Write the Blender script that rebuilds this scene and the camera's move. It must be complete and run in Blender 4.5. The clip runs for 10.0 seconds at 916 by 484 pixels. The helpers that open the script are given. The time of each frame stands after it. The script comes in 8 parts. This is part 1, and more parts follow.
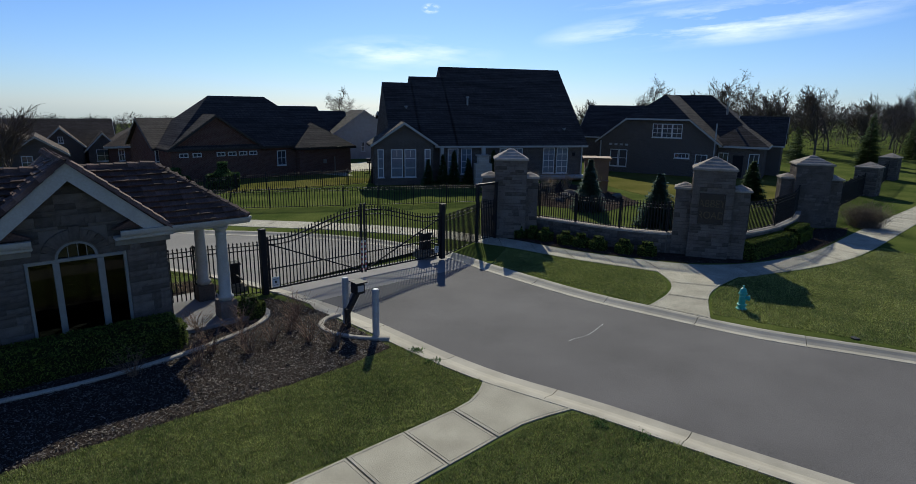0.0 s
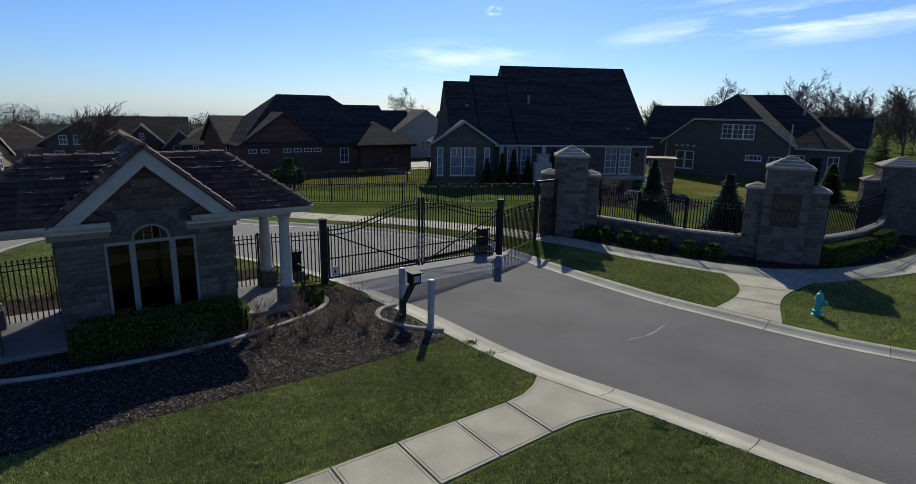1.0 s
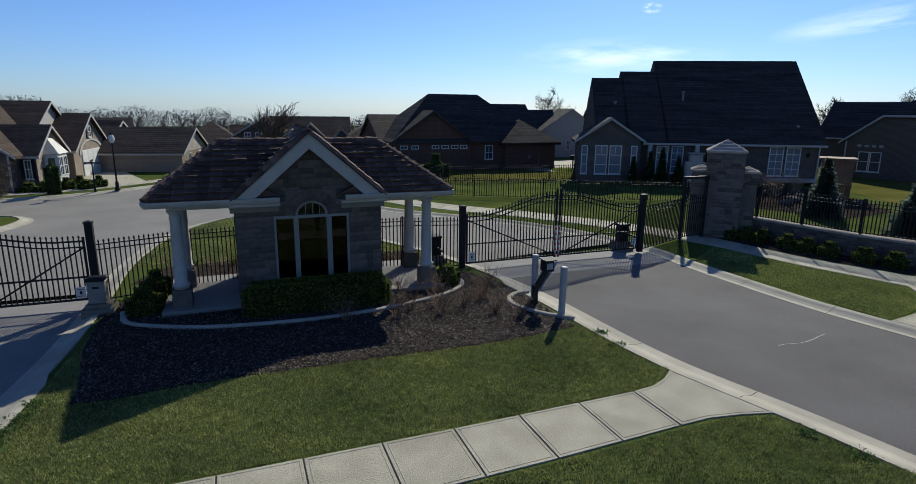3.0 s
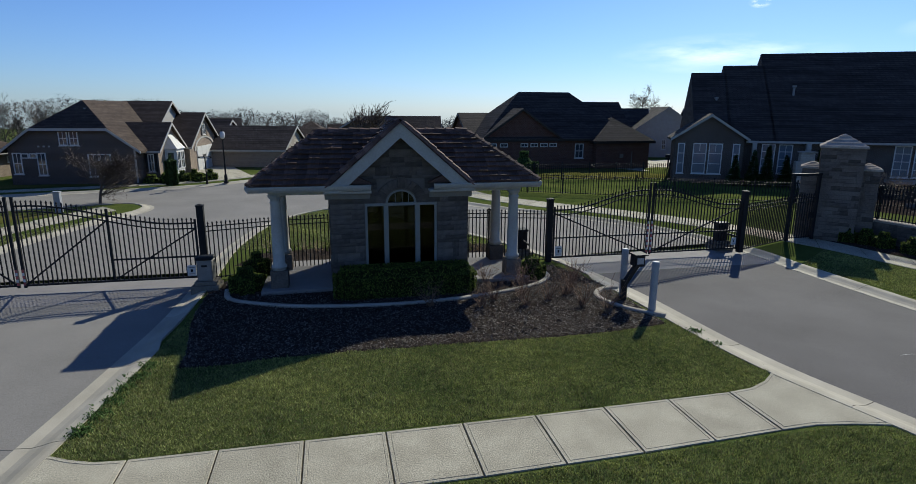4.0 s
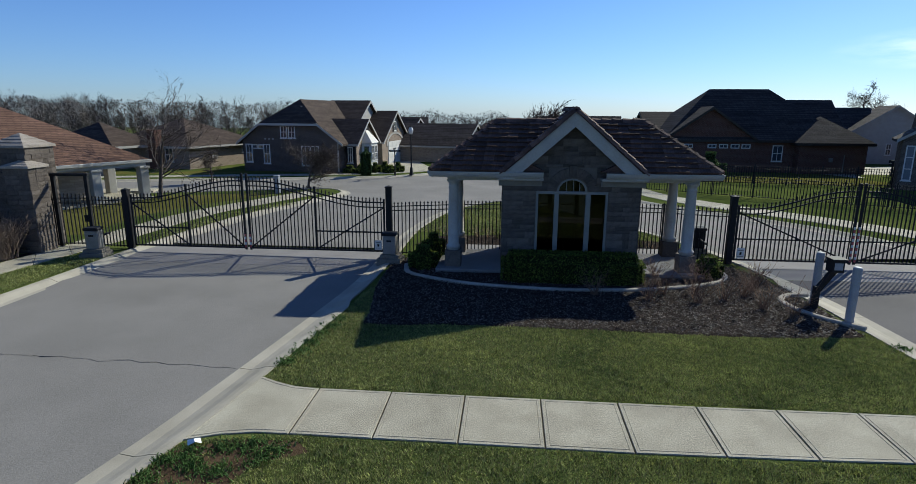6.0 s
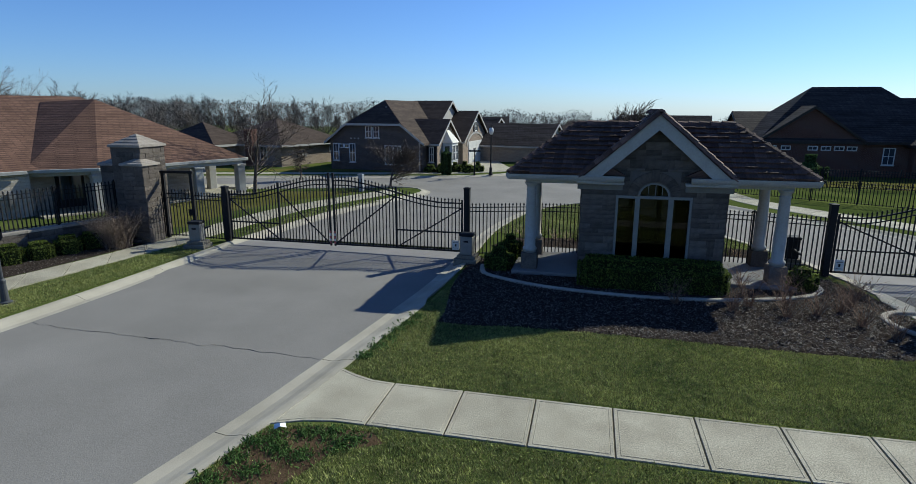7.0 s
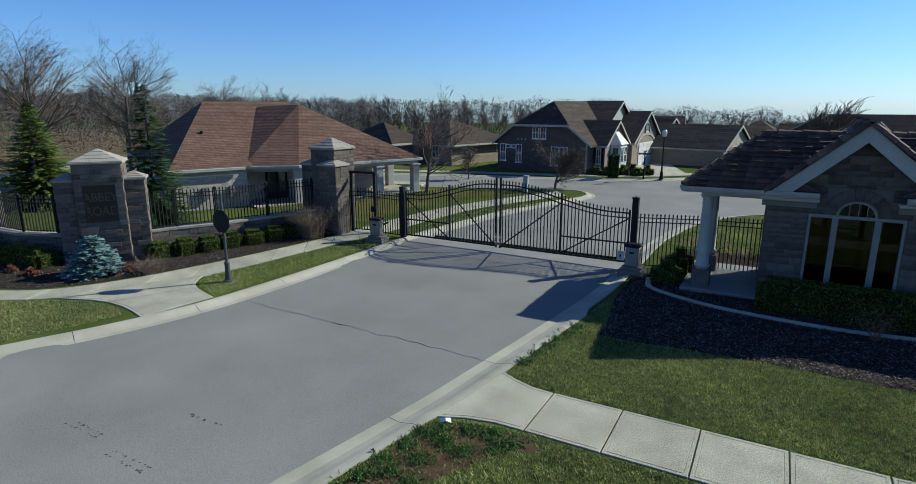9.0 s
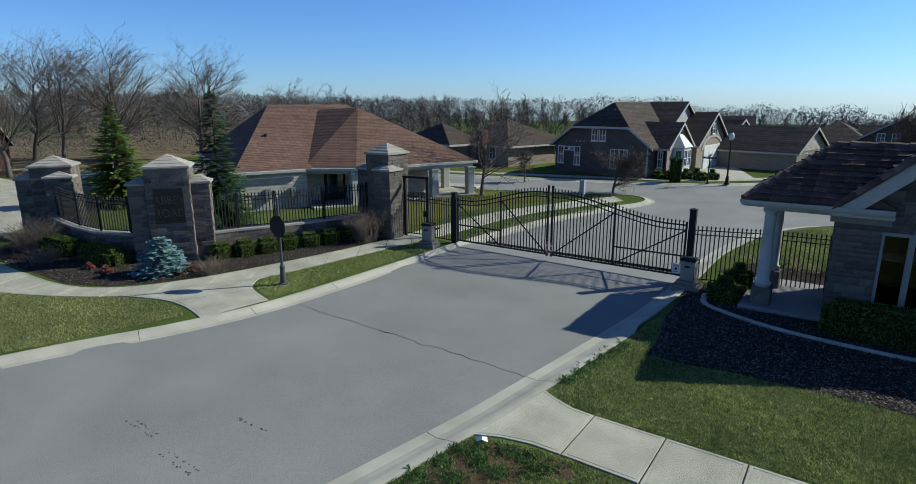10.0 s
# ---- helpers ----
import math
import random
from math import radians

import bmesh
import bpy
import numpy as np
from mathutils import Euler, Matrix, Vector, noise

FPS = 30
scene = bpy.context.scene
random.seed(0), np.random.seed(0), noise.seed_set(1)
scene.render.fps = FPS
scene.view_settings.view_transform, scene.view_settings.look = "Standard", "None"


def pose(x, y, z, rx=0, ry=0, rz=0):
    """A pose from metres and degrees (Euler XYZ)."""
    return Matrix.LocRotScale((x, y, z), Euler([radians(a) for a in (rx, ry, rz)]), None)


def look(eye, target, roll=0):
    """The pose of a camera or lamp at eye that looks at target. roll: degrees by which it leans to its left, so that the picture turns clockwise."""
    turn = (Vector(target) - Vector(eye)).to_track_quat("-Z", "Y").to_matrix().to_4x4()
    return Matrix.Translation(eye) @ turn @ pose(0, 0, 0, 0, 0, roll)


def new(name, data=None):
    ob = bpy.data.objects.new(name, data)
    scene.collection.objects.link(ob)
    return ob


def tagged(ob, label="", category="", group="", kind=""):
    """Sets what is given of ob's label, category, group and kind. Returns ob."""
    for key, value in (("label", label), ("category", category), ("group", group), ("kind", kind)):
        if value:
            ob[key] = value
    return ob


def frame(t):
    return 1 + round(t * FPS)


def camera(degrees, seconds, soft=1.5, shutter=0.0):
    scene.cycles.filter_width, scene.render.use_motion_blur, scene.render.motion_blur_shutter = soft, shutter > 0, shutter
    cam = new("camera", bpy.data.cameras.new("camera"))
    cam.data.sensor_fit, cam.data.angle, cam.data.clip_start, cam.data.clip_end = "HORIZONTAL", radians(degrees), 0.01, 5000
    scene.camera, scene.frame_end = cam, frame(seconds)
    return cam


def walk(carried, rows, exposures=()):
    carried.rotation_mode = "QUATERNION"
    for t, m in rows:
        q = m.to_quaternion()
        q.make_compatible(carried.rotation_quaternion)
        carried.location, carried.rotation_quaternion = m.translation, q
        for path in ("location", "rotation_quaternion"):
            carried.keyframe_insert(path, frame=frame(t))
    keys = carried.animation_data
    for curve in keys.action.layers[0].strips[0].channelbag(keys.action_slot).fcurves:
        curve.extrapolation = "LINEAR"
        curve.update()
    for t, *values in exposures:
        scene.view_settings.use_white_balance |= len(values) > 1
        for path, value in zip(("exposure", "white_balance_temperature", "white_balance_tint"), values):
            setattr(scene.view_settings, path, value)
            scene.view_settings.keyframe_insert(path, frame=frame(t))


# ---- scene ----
cam = camera(77.2, 10.0, soft=0.8)
PATH = [
    (0, (0.589, 0.52, 6.394), (1.875, 1.982, 5.936), 0.8),
    (0.5, (0.541, 0.574, 6.215), (1.743, 2.106, 5.759), 0.8),
    (1, (0.637, 0.581, 6.092), (1.768, 2.167, 5.638), 1.0),
    (1.5, (0.734, 0.473, 6.007), (1.772, 2.121, 5.553), 1.0),
    (2, (0.748, 0.358, 5.921), (1.682, 2.068, 5.47), 0.9),
    (2.5, (0.64, 0.192, 5.835), (1.462, 1.958, 5.382), 0.8),
    (4, (0.628, 0.136, 5.343), (1.043, 2.04, 4.894), 0.3),
    (4.5, (0.719, -0.048, 5.216), (0.965, 1.885, 4.765), 0.3),
    (5, (0.744, -0.214, 5.041), (0.831, 1.733, 4.594), 0.3),
    (5.5, (0.655, -0.348, 4.942), (0.607, 1.601, 4.499), 0.3),
    (7, (0.715, -0.56, 5.093), (0.278, 1.339, 4.644), 0.2),
    (7.5, (0.879, -0.735, 5.142), (0.285, 1.121, 4.692), 0.0),
    (8, (0.956, -0.873, 5.208), (0.229, 0.934, 4.755), -0.1),
    (8.5, (0.802, -0.883, 5.305), (-0.045, 0.87, 4.849), -0.2),
    (9, (0.648, -0.86, 5.458), (-0.299, 0.84, 4.998), -0.1),
    (9.5, (0.734, -0.701, 5.622), (-0.299, 0.948, 5.157), -0.1),
    (10, (0.855, -0.604, 5.809), (-0.263, 0.987, 5.341), -0.2),
]
EXPOSURE = [(0.0, 0.0, 6250, 1), (2.5, 0.06, 6200, 1), (5.5, 0.16, 6030, 0), (7.5, 0.24, 5900, -4), (10.0, 0.32, 5750, -6)]
walk(cam, [(t, look(eye, target, roll)) for t, eye, target, roll in PATH], EXPOSURE)
# ------------------------------------------------------------ light
SUN_AZ, SUN_EL = radians(40.0), radians(32.8)   # azimuth from +y towards +x
world = bpy.data.worlds.new("world")
scene.world = world
world.use_nodes = True
wn = world.node_tree.nodes
sky = wn.new("ShaderNodeTexSky")
sky.sky_type, sky.sun_disc, sky.sun_elevation, sky.sun_rotation = "NISHITA", False, SUN_EL, SUN_AZ
sky.air_density, sky.dust_density, sky.ozone_density, sky.altitude = 1.0, 0.25, 2.5, 300
wn["Background"].inputs["Strength"].default_value = 0.0755
tint = wn.new("ShaderNodeMix")
tint.data_type, tint.blend_type = "RGBA", "MULTIPLY"
tint.inputs[0].default_value = 1.0
tint.inputs[7].default_value = (0.755, 0.935, 1.45, 1)
world.node_tree.links.new(sky.outputs[0], tint.inputs[6])
world.node_tree.links.new(tint.outputs[2], wn["Background"].inputs["Color"])
sun_dir = Vector((math.sin(SUN_AZ) * math.cos(SUN_EL), math.cos(SUN_AZ) * math.cos(SUN_EL), math.sin(SUN_EL)))
sun = new("sun", bpy.data.lights.new("sun", "SUN"))
sun.data.energy, sun.data.angle, sun.data.color = 5.6, radians(0.55), (1.0, 0.91, 0.78)
sun.matrix_basis = look(sun_dir * 100, (0, 0, 0))

# ------------------------------------------------------------ materials
def surf(name, dark, light, scale=6.0, rough=0.8, metal=0.0, fine=60.0, bump=0.3, depth=0.01, vary=0.0, blotch=0.35, coords="Object", spec=0.5):
    """A surface of two colours mixed by coarse and fine noise, with relief; vary: change from piece to piece."""
    m = bpy.data.materials.new(name)
    m.use_nodes = True
    n, l = m.node_tree.nodes, m.node_tree.links
    b = n["Principled BSDF"]
    b.inputs["Roughness"].default_value, b.inputs["Metallic"].default_value = rough, metal
    b.inputs["Specular IOR Level"].default_value = spec
    tc = n.new("ShaderNodeTexCoord")
    big, small = n.new("ShaderNodeTexNoise"), n.new("ShaderNodeTexNoise")
    big.inputs["Scale"].default_value, small.inputs["Scale"].default_value = scale, fine
    big.inputs["Detail"].default_value, small.inputs["Detail"].default_value = 5.0, 4.0
    mixf = n.new("ShaderNodeMix")
    mixf.inputs[0].default_value = 1.0 - blotch
    l.new(tc.outputs[coords], big.inputs["Vector"])
    l.new(tc.outputs[coords], small.inputs["Vector"])
    l.new(big.outputs["Fac"], mixf.inputs[2])
    l.new(small.outputs["Fac"], mixf.inputs[3])
    ramp = n.new("ShaderNodeValToRGB")
    ramp.color_ramp.elements[0].position, ramp.color_ramp.elements[1].position = 0.33, 0.67
    ramp.color_ramp.elements[0].color, ramp.color_ramp.elements[1].color = (*dark, 1), (*light, 1)
    l.new(mixf.outputs[0], ramp.inputs["Fac"])
    out = ramp.outputs["Color"]
    if vary:
        info, hsv, mr = n.new("ShaderNodeObjectInfo"), n.new("ShaderNodeHueSaturation"), n.new("ShaderNodeMapRange")
        mr.inputs["To Min"].default_value, mr.inputs["To Max"].default_value = 1.0 - vary, 1.0 + vary
        l.new(info.outputs["Random"], mr.inputs["Value"])
        l.new(mr.outputs[0], hsv.inputs["Value"])
        l.new(out, hsv.inputs["Color"])
        out = hsv.outputs["Color"]
    l.new(out, b.inputs["Base Color"])
    if bump:
        bp = n.new("ShaderNodeBump")
        bp.inputs["Strength"].default_value, bp.inputs["Distance"].default_value = bump, depth
        l.new(small.outputs["Fac"], bp.inputs["Height"])
        l.new(bp.outputs["Normal"], b.inputs["Normal"])
    return m


def coursed(name, c1, c2, mortar, width, height, rough=0.85, gap=0.012, bump=0.6, shift=0.5, sheen=0.0, streak=0.0):
    """Courses of bricks or shingles on far walls and roofs: width and height of one piece in metres."""
    m = surf(name, c1, c2, 1.5, rough, bump=0, spec=sheen)
    n, l = m.node_tree.nodes, m.node_tree.links
    b = n["Principled BSDF"]
    ramp = [x for x in n if x.type == "VALTORGB"][0]
    tc = n.new("ShaderNodeTexCoord")
    sep, com, add = n.new("ShaderNodeSeparateXYZ"), n.new("ShaderNodeCombineXYZ"), n.new("ShaderNodeMath")
    add.operation = "ADD"
    l.new(tc.outputs["Object"], sep.inputs[0])
    l.new(sep.outputs["X"], add.inputs[0])
    l.new(sep.outputs["Y"], add.inputs[1])
    l.new(add.outputs[0], com.inputs["X"])
    l.new(sep.outputs["Z"], com.inputs["Y"])
    br = n.new("ShaderNodeTexBrick")
    br.offset = shift
    br.inputs["Scale"].default_value = 1.0
    br.inputs["Brick Width"].default_value, br.inputs["Row Height"].default_value = width, height
    br.inputs["Mortar Size"].default_value = gap
    br.inputs["Mortar"].default_value = (*mortar, 1)
    l.new(com.outputs[0], br.inputs["Vector"])
    l.new(ramp.outputs["Color"], br.inputs["Color1"])
    hsv = n.new("ShaderNodeHueSaturation")
    hsv.inputs["Value"].default_value = 0.72
    l.new(ramp.outputs["Color"], hsv.inputs["Color"])
    l.new(hsv.outputs["Color"], br.inputs["Color2"])
    # long level streaks, as the courses weather
    st, sv, mr, hs = n.new("ShaderNodeTexNoise"), n.new("ShaderNodeMapping"), n.new("ShaderNodeMapRange"), n.new("ShaderNodeHueSaturation")
    sv.inputs["Scale"].default_value = (0.16, 0.16, 2.6)
    st.inputs["Scale"].default_value, st.inputs["Detail"].default_value = 1.6, 6.0
    mr.inputs["From Min"].default_value, mr.inputs["From Max"].default_value = 0.32, 0.68
    mr.inputs["To Min"].default_value, mr.inputs["To Max"].default_value = 1.0 - streak, 1.0 + streak
    l.new(tc.outputs["Object"], sv.inputs["Vector"])
    l.new(sv.outputs[0], st.inputs["Vector"])
    l.new(st.outputs["Fac"], mr.inputs["Value"])
    l.new(mr.outputs[0], hs.inputs["Value"])
    l.new(br.outputs["Color"], hs.inputs["Color"])
    l.new(hs.outputs["Color"], b.inputs["Base Color"])
    bp = n.new("ShaderNodeBump")
    bp.inputs["Strength"].default_value, bp.inputs["Distance"].default_value = bump, 0.02
    bp.invert = True
    l.new(br.outputs["Fac"], bp.inputs["Height"])
    l.new(bp.outputs["Normal"], b.inputs["Normal"])
    return m


M = {}
M["grass"] = surf("grass", (0.028, 0.048, 0.012), (0.110, 0.124, 0.036), 0.35, 1.0, fine=22, bump=0.8, depth=0.03, blotch=0.55, spec=0.0)
M["blade"] = surf("grass_blades", (0.062, 0.094, 0.024), (0.330, 0.345, 0.104), 0.6, 0.6, fine=7, bump=0, blotch=0.5, spec=0.25)
M["drylawn"] = surf("dormant_lawn", (0.052, 0.060, 0.013), (0.140, 0.125, 0.040), 0.25, 1.0, fine=20, bump=0.6, depth=0.03, blotch=0.6, spec=0.0)
M["weed"] = surf("weed_leaves", (0.030, 0.065, 0.018), (0.120, 0.200, 0.055), 6, 0.7, fine=9, bump=0, blotch=0.5, spec=0.1)
M["dry"] = surf("dry_grass", (0.15, 0.135, 0.062), (0.34, 0.30, 0.155), 0.8, 0.8, fine=20, bump=0, spec=0.2)
M["litter"] = surf("leaf_litter", (0.075, 0.055, 0.034), (0.190, 0.150, 0.095), 0.5, 1.0, fine=15, bump=0.6, depth=0.03, blotch=0.6, spec=0.0)
M["soil"] = surf("bare_soil", (0.040, 0.026, 0.016), (0.105, 0.072, 0.044), 3, 0.95, fine=40, bump=0.8, depth=0.02, spec=0.0)
M["asphalt"] = surf("asphalt", (0.142, 0.134, 0.122), (0.230, 0.216, 0.199), 0.4, 0.95, fine=45, bump=0.5, depth=0.008, blotch=0.45, spec=0.15)
M["asphaltdark"] = surf("dark_asphalt", (0.078, 0.073, 0.071), (0.140, 0.131, 0.128), 0.4, 0.95, fine=45, bump=0.5, depth=0.008, blotch=0.45, spec=0.15)
M["crack"] = surf("sealed_crack", (0.03, 0.03, 0.03), (0.05, 0.05, 0.05), 5, 0.8, bump=0)
M["apron"] = surf("apron_concrete", (0.160, 0.150, 0.146), (0.235, 0.220, 0.210), 0.8, 0.9, fine=90, bump=0.2, depth=0.004, blotch=0.5, spec=0.2)
M["paintline"] = surf("worn_line", (0.3, 0.3, 0.29), (0.5, 0.5, 0.48), 9, 0.8, bump=0)
M["concrete"] = surf("concrete", (0.205, 0.184, 0.138), (0.490, 0.452, 0.352), 1.3, 0.9, fine=46, bump=0.6, depth=0.008, vary=0.08, blotch=0.38, spec=0.25)
# pits and dark specks in the worn pavement
n, l = M["concrete"].node_tree.nodes, M["concrete"].node_tree.links
pit, pr, pm, tcn = n.new("ShaderNodeTexNoise"), n.new("ShaderNodeMapRange"), n.new("ShaderNodeHueSaturation"), n.new("ShaderNodeTexCoord")
pit.inputs["Scale"].default_value, pit.inputs["Detail"].default_value, pit.inputs["Roughness"].default_value = 42.0, 5.0, 0.7
pr.inputs["From Min"].default_value, pr.inputs["From Max"].default_value = 0.40, 0.56
pr.inputs["To Min"].default_value, pr.inputs["To Max"].default_value = 0.58, 1.06
src = n["Principled BSDF"].inputs["Base Color"].links[0].from_socket
l.new(tcn.outputs["Object"], pit.inputs["Vector"])
l.new(pit.outputs["Fac"], pr.inputs["Value"])
l.new(pr.outputs[0], pm.inputs["Value"])
l.new(src, pm.inputs["Color"])
l.new(pm.outputs["Color"], n["Principled BSDF"].inputs["Base Color"])
M["kerb"] = surf("kerb_concrete", (0.26, 0.238, 0.188), (0.40, 0.365, 0.298), 1.1, 0.85, fine=70, bump=0.25, depth=0.005, vary=0.05, blotch=0.6, spec=0.15)
M["kerbold"] = surf("stained_concrete", (0.10, 0.09, 0.075), (0.22, 0.20, 0.17), 3, 0.95, fine=40, bump=0.5, spec=0.0)
M["edge"] = surf("edging_concrete", (0.23, 0.205, 0.172), (0.42, 0.385, 0.33), 2.0, 0.95, fine=40, bump=0.4, spec=0.0)
M["joint"] = surf("joint_dirt", (0.035, 0.03, 0.022), (0.08, 0.07, 0.05), 8, 0.95, bump=0, spec=0.0)
M["mulch"] = surf("mulch", (0.016, 0.013, 0.011), (0.062, 0.049, 0.041), 2.5, 0.9, fine=45, bump=1.0, depth=0.03, blotch=0.3, spec=0.0)
M["chip"] = surf("mulch_chips", (0.014, 0.012, 0.0105), (0.140, 0.119, 0.104), 3, 0.75, fine=25, bump=0, blotch=0.3, spec=0.12)
M["stone"] = surf("limestone", (0.080, 0.068, 0.059), (0.165, 0.141, 0.122), 1.6, 0.88, fine=22, bump=0.9, depth=0.02, vary=0.30, blotch=0.6, spec=0.0)
M["mortar"] = surf("mortar", (0.105, 0.092, 0.081), (0.165, 0.146, 0.128), 4, 0.95, fine=60, bump=0.4, spec=0.0)
M["capstone"] = surf("cap_shingles", (0.21, 0.182, 0.155), (0.37, 0.332, 0.290), 3, 0.85, fine=25, bump=0.5, vary=0.15, blotch=0.5, spec=0.0)
M["rooftile"] = surf("roof_tiles", (0.048, 0.030, 0.025), (0.165, 0.102, 0.080), 1.6, 0.8, fine=22, bump=0.6, depth=0.012, vary=0.38, blotch=0.5, spec=0.12)
M["white"] = surf("white_paint", (0.484, 0.476, 0.452), (0.608, 0.601, 0.577), 2.5, 0.5, fine=20, bump=0.05, blotch=0.6)
# white darkened for the gatehouse's shade; plain pale tan on the other houses
M["creamshade"] = surf("cream_and_shaded_white_paint", (0.30, 0.288, 0.262), (0.40, 0.385, 0.352), 2.5, 0.6, fine=20, bump=0.08, blotch=0.6)
# window paint: grey-white, darkened to carry the shade under the gable
M["frame"] = surf("shaded_grey_white_window_paint", (0.17, 0.165, 0.152), (0.235, 0.228, 0.21), 2.5, 0.6, fine=20, bump=0.08, blotch=0.6)
# frieze colour: darker and greyer than the cornice above it
M["frieze"] = surf("stone_toned_frieze", (0.15, 0.14, 0.122), (0.205, 0.192, 0.168), 2.5, 0.7, fine=20, bump=0.1, blotch=0.6)
M["trim"] = surf("trim_paint", (0.30, 0.285, 0.262), (0.38, 0.362, 0.335), 2.5, 0.55, fine=20, bump=0.05, blotch=0.6)
M["iron"] = surf("black_iron", (0.010, 0.010, 0.011), (0.020, 0.020, 0.022), 6, 0.65, fine=60, bump=0.05, spec=0.15)
M["red"] = surf("red_reflector", (0.28, 0.05, 0.05), (0.42, 0.09, 0.09), 8, 0.4, bump=0)
M["steel"] = surf("grey_steel", (0.15, 0.145, 0.14), (0.25, 0.245, 0.24), 5, 0.55, metal=0.5, fine=50, bump=0.05)
M["greypaint"] = surf("grey_paint", (0.20, 0.215, 0.24), (0.30, 0.315, 0.34), 4, 0.6, fine=40, bump=0.1)
M["darkpaint"] = surf("dark_grey_paint", (0.030, 0.032, 0.037), (0.052, 0.055, 0.062), 4, 0.6, fine=40, bump=0.1)
M["teal"] = surf("teal_paint", (0.02, 0.24, 0.22), (0.04, 0.36, 0.32), 5, 0.45, fine=40, bump=0.1)
M["leaf"] = surf("box_leaves", (0.024, 0.042, 0.009), (0.150, 0.182, 0.034), 5, 0.75, fine=14, bump=0, blotch=0.4, spec=0.1)
# core colour near black: shade between the leaves put into the colour
M["leafshade"] = surf("shaded_shrub_core", (0.008, 0.012, 0.004), (0.02, 0.028, 0.01), 8, 0.95, bump=0, spec=0.1)
M["needlelight"] = surf("bright_fir_needles", (0.070, 0.120, 0.026), (0.19, 0.25, 0.060), 3, 0.7, fine=12, bump=0, blotch=0.4, spec=0.05)
M["needle"] = surf("fir_needles", (0.027, 0.052, 0.018), (0.085, 0.130, 0.042), 3, 0.7, fine=12, bump=0, blotch=0.4, spec=0.05)
M["bluefir"] = surf("blue_spruce_needles", (0.07, 0.12, 0.12), (0.20, 0.30, 0.30), 4, 0.7, fine=15, bump=0, blotch=0.4, spec=0.05)
M["bluegreen"] = surf("blue_green_needles", (0.045, 0.085, 0.060), (0.13, 0.19, 0.14), 4, 0.7, fine=15, bump=0, blotch=0.4, spec=0.05)
M["bark"] = surf("bark", (0.060, 0.047, 0.039), (0.155, 0.125, 0.104), 4, 0.9, fine=30, bump=0.7, depth=0.02, spec=0.2)
M["farbark"] = surf("far_bark", (0.068, 0.058, 0.054), (0.142, 0.121, 0.110), 0.1, 0.95, bump=0, spec=0.1)
M["twig"] = surf("brown_twigs", (0.10, 0.076, 0.060), (0.215, 0.165, 0.128), 6, 0.9, bump=0, spec=0.2)
M["cane"] = surf("rose_canes", (0.10, 0.060, 0.040), (0.24, 0.155, 0.105), 6, 0.8, bump=0, spec=0.2)
M["redleaf"] = surf("red_leaves", (0.08, 0.022, 0.014), (0.20, 0.06, 0.035), 6, 0.7, bump=0)
M["straw"] = surf("dry_stalks", (0.22, 0.15, 0.09), (0.42, 0.32, 0.2), 6, 0.9, bump=0)
M["brickdark"] = coursed("dark_red_brick", (0.085, 0.040, 0.031), (0.140, 0.068, 0.052), (0.15, 0.105, 0.085), 0.22, 0.075)
M["brickgrey"] = coursed("grey_brown_brick", (0.074, 0.059, 0.051), (0.118, 0.094, 0.081), (0.17, 0.146, 0.128), 0.22, 0.075)
M["brickmid"] = coursed("grey_brick", (0.078, 0.064, 0.056), (0.118, 0.098, 0.086), (0.15, 0.13, 0.116), 0.22, 0.075)
M["bricktan"] = coursed("tan_brick", (0.215, 0.165, 0.128), (0.310, 0.245, 0.190), (0.36, 0.31, 0.26), 0.22, 0.075)
M["stonefar"] = coursed("pale_stone_courses", (0.36, 0.315, 0.265), (0.54, 0.485, 0.415), (0.36, 0.32, 0.27), 0.42, 0.15, gap=0.018)
M["shingdark"] = coursed("dark_shingles", (0.046, 0.038, 0.035), (0.078, 0.065, 0.060), (0.026, 0.022, 0.020), 0.33, 0.16, gap=0.016, sheen=0.05, streak=0.30)
M["shingbrown"] = coursed("brown_shingles", (0.108, 0.060, 0.043), (0.200, 0.116, 0.082), (0.064, 0.038, 0.029), 0.33, 0.085, gap=0.012, sheen=0.15, streak=0.14)
M["shingtan"] = coursed("grey_brown_shingles", (0.054, 0.040, 0.032), (0.098, 0.074, 0.061), (0.034, 0.026, 0.021), 0.33, 0.105, gap=0.008, sheen=0.06, streak=0.18)
M["cedar"] = surf("cedar_boards", (0.12, 0.060, 0.03), (0.22, 0.115, 0.06), 3, 0.8, fine=20, bump=0.2)
M["rock"] = surf("landscape_rock", (0.085, 0.072, 0.06), (0.17, 0.15, 0.125), 3, 0.95, fine=20, bump=0.6, spec=0.0)
M["carpaint"] = surf("dark_blue_car_paint", (0.03, 0.045, 0.08), (0.04, 0.06, 0.10), 3, 0.25, metal=0.3, bump=0)
M["rubber"] = surf("rubber", (0.012, 0.012, 0.012), (0.025, 0.025, 0.025), 8, 0.9, bump=0)
M["bronze"] = surf("dark_bronze_plate", (0.02, 0.016, 0.014), (0.04, 0.032, 0.027), 5, 0.5, metal=0.4, fine=40, bump=0.1)
M["letter"] = surf("dull_gold_letters", (0.065, 0.05, 0.03), (0.12, 0.092, 0.055), 6, 0.5, metal=0.5, bump=0)
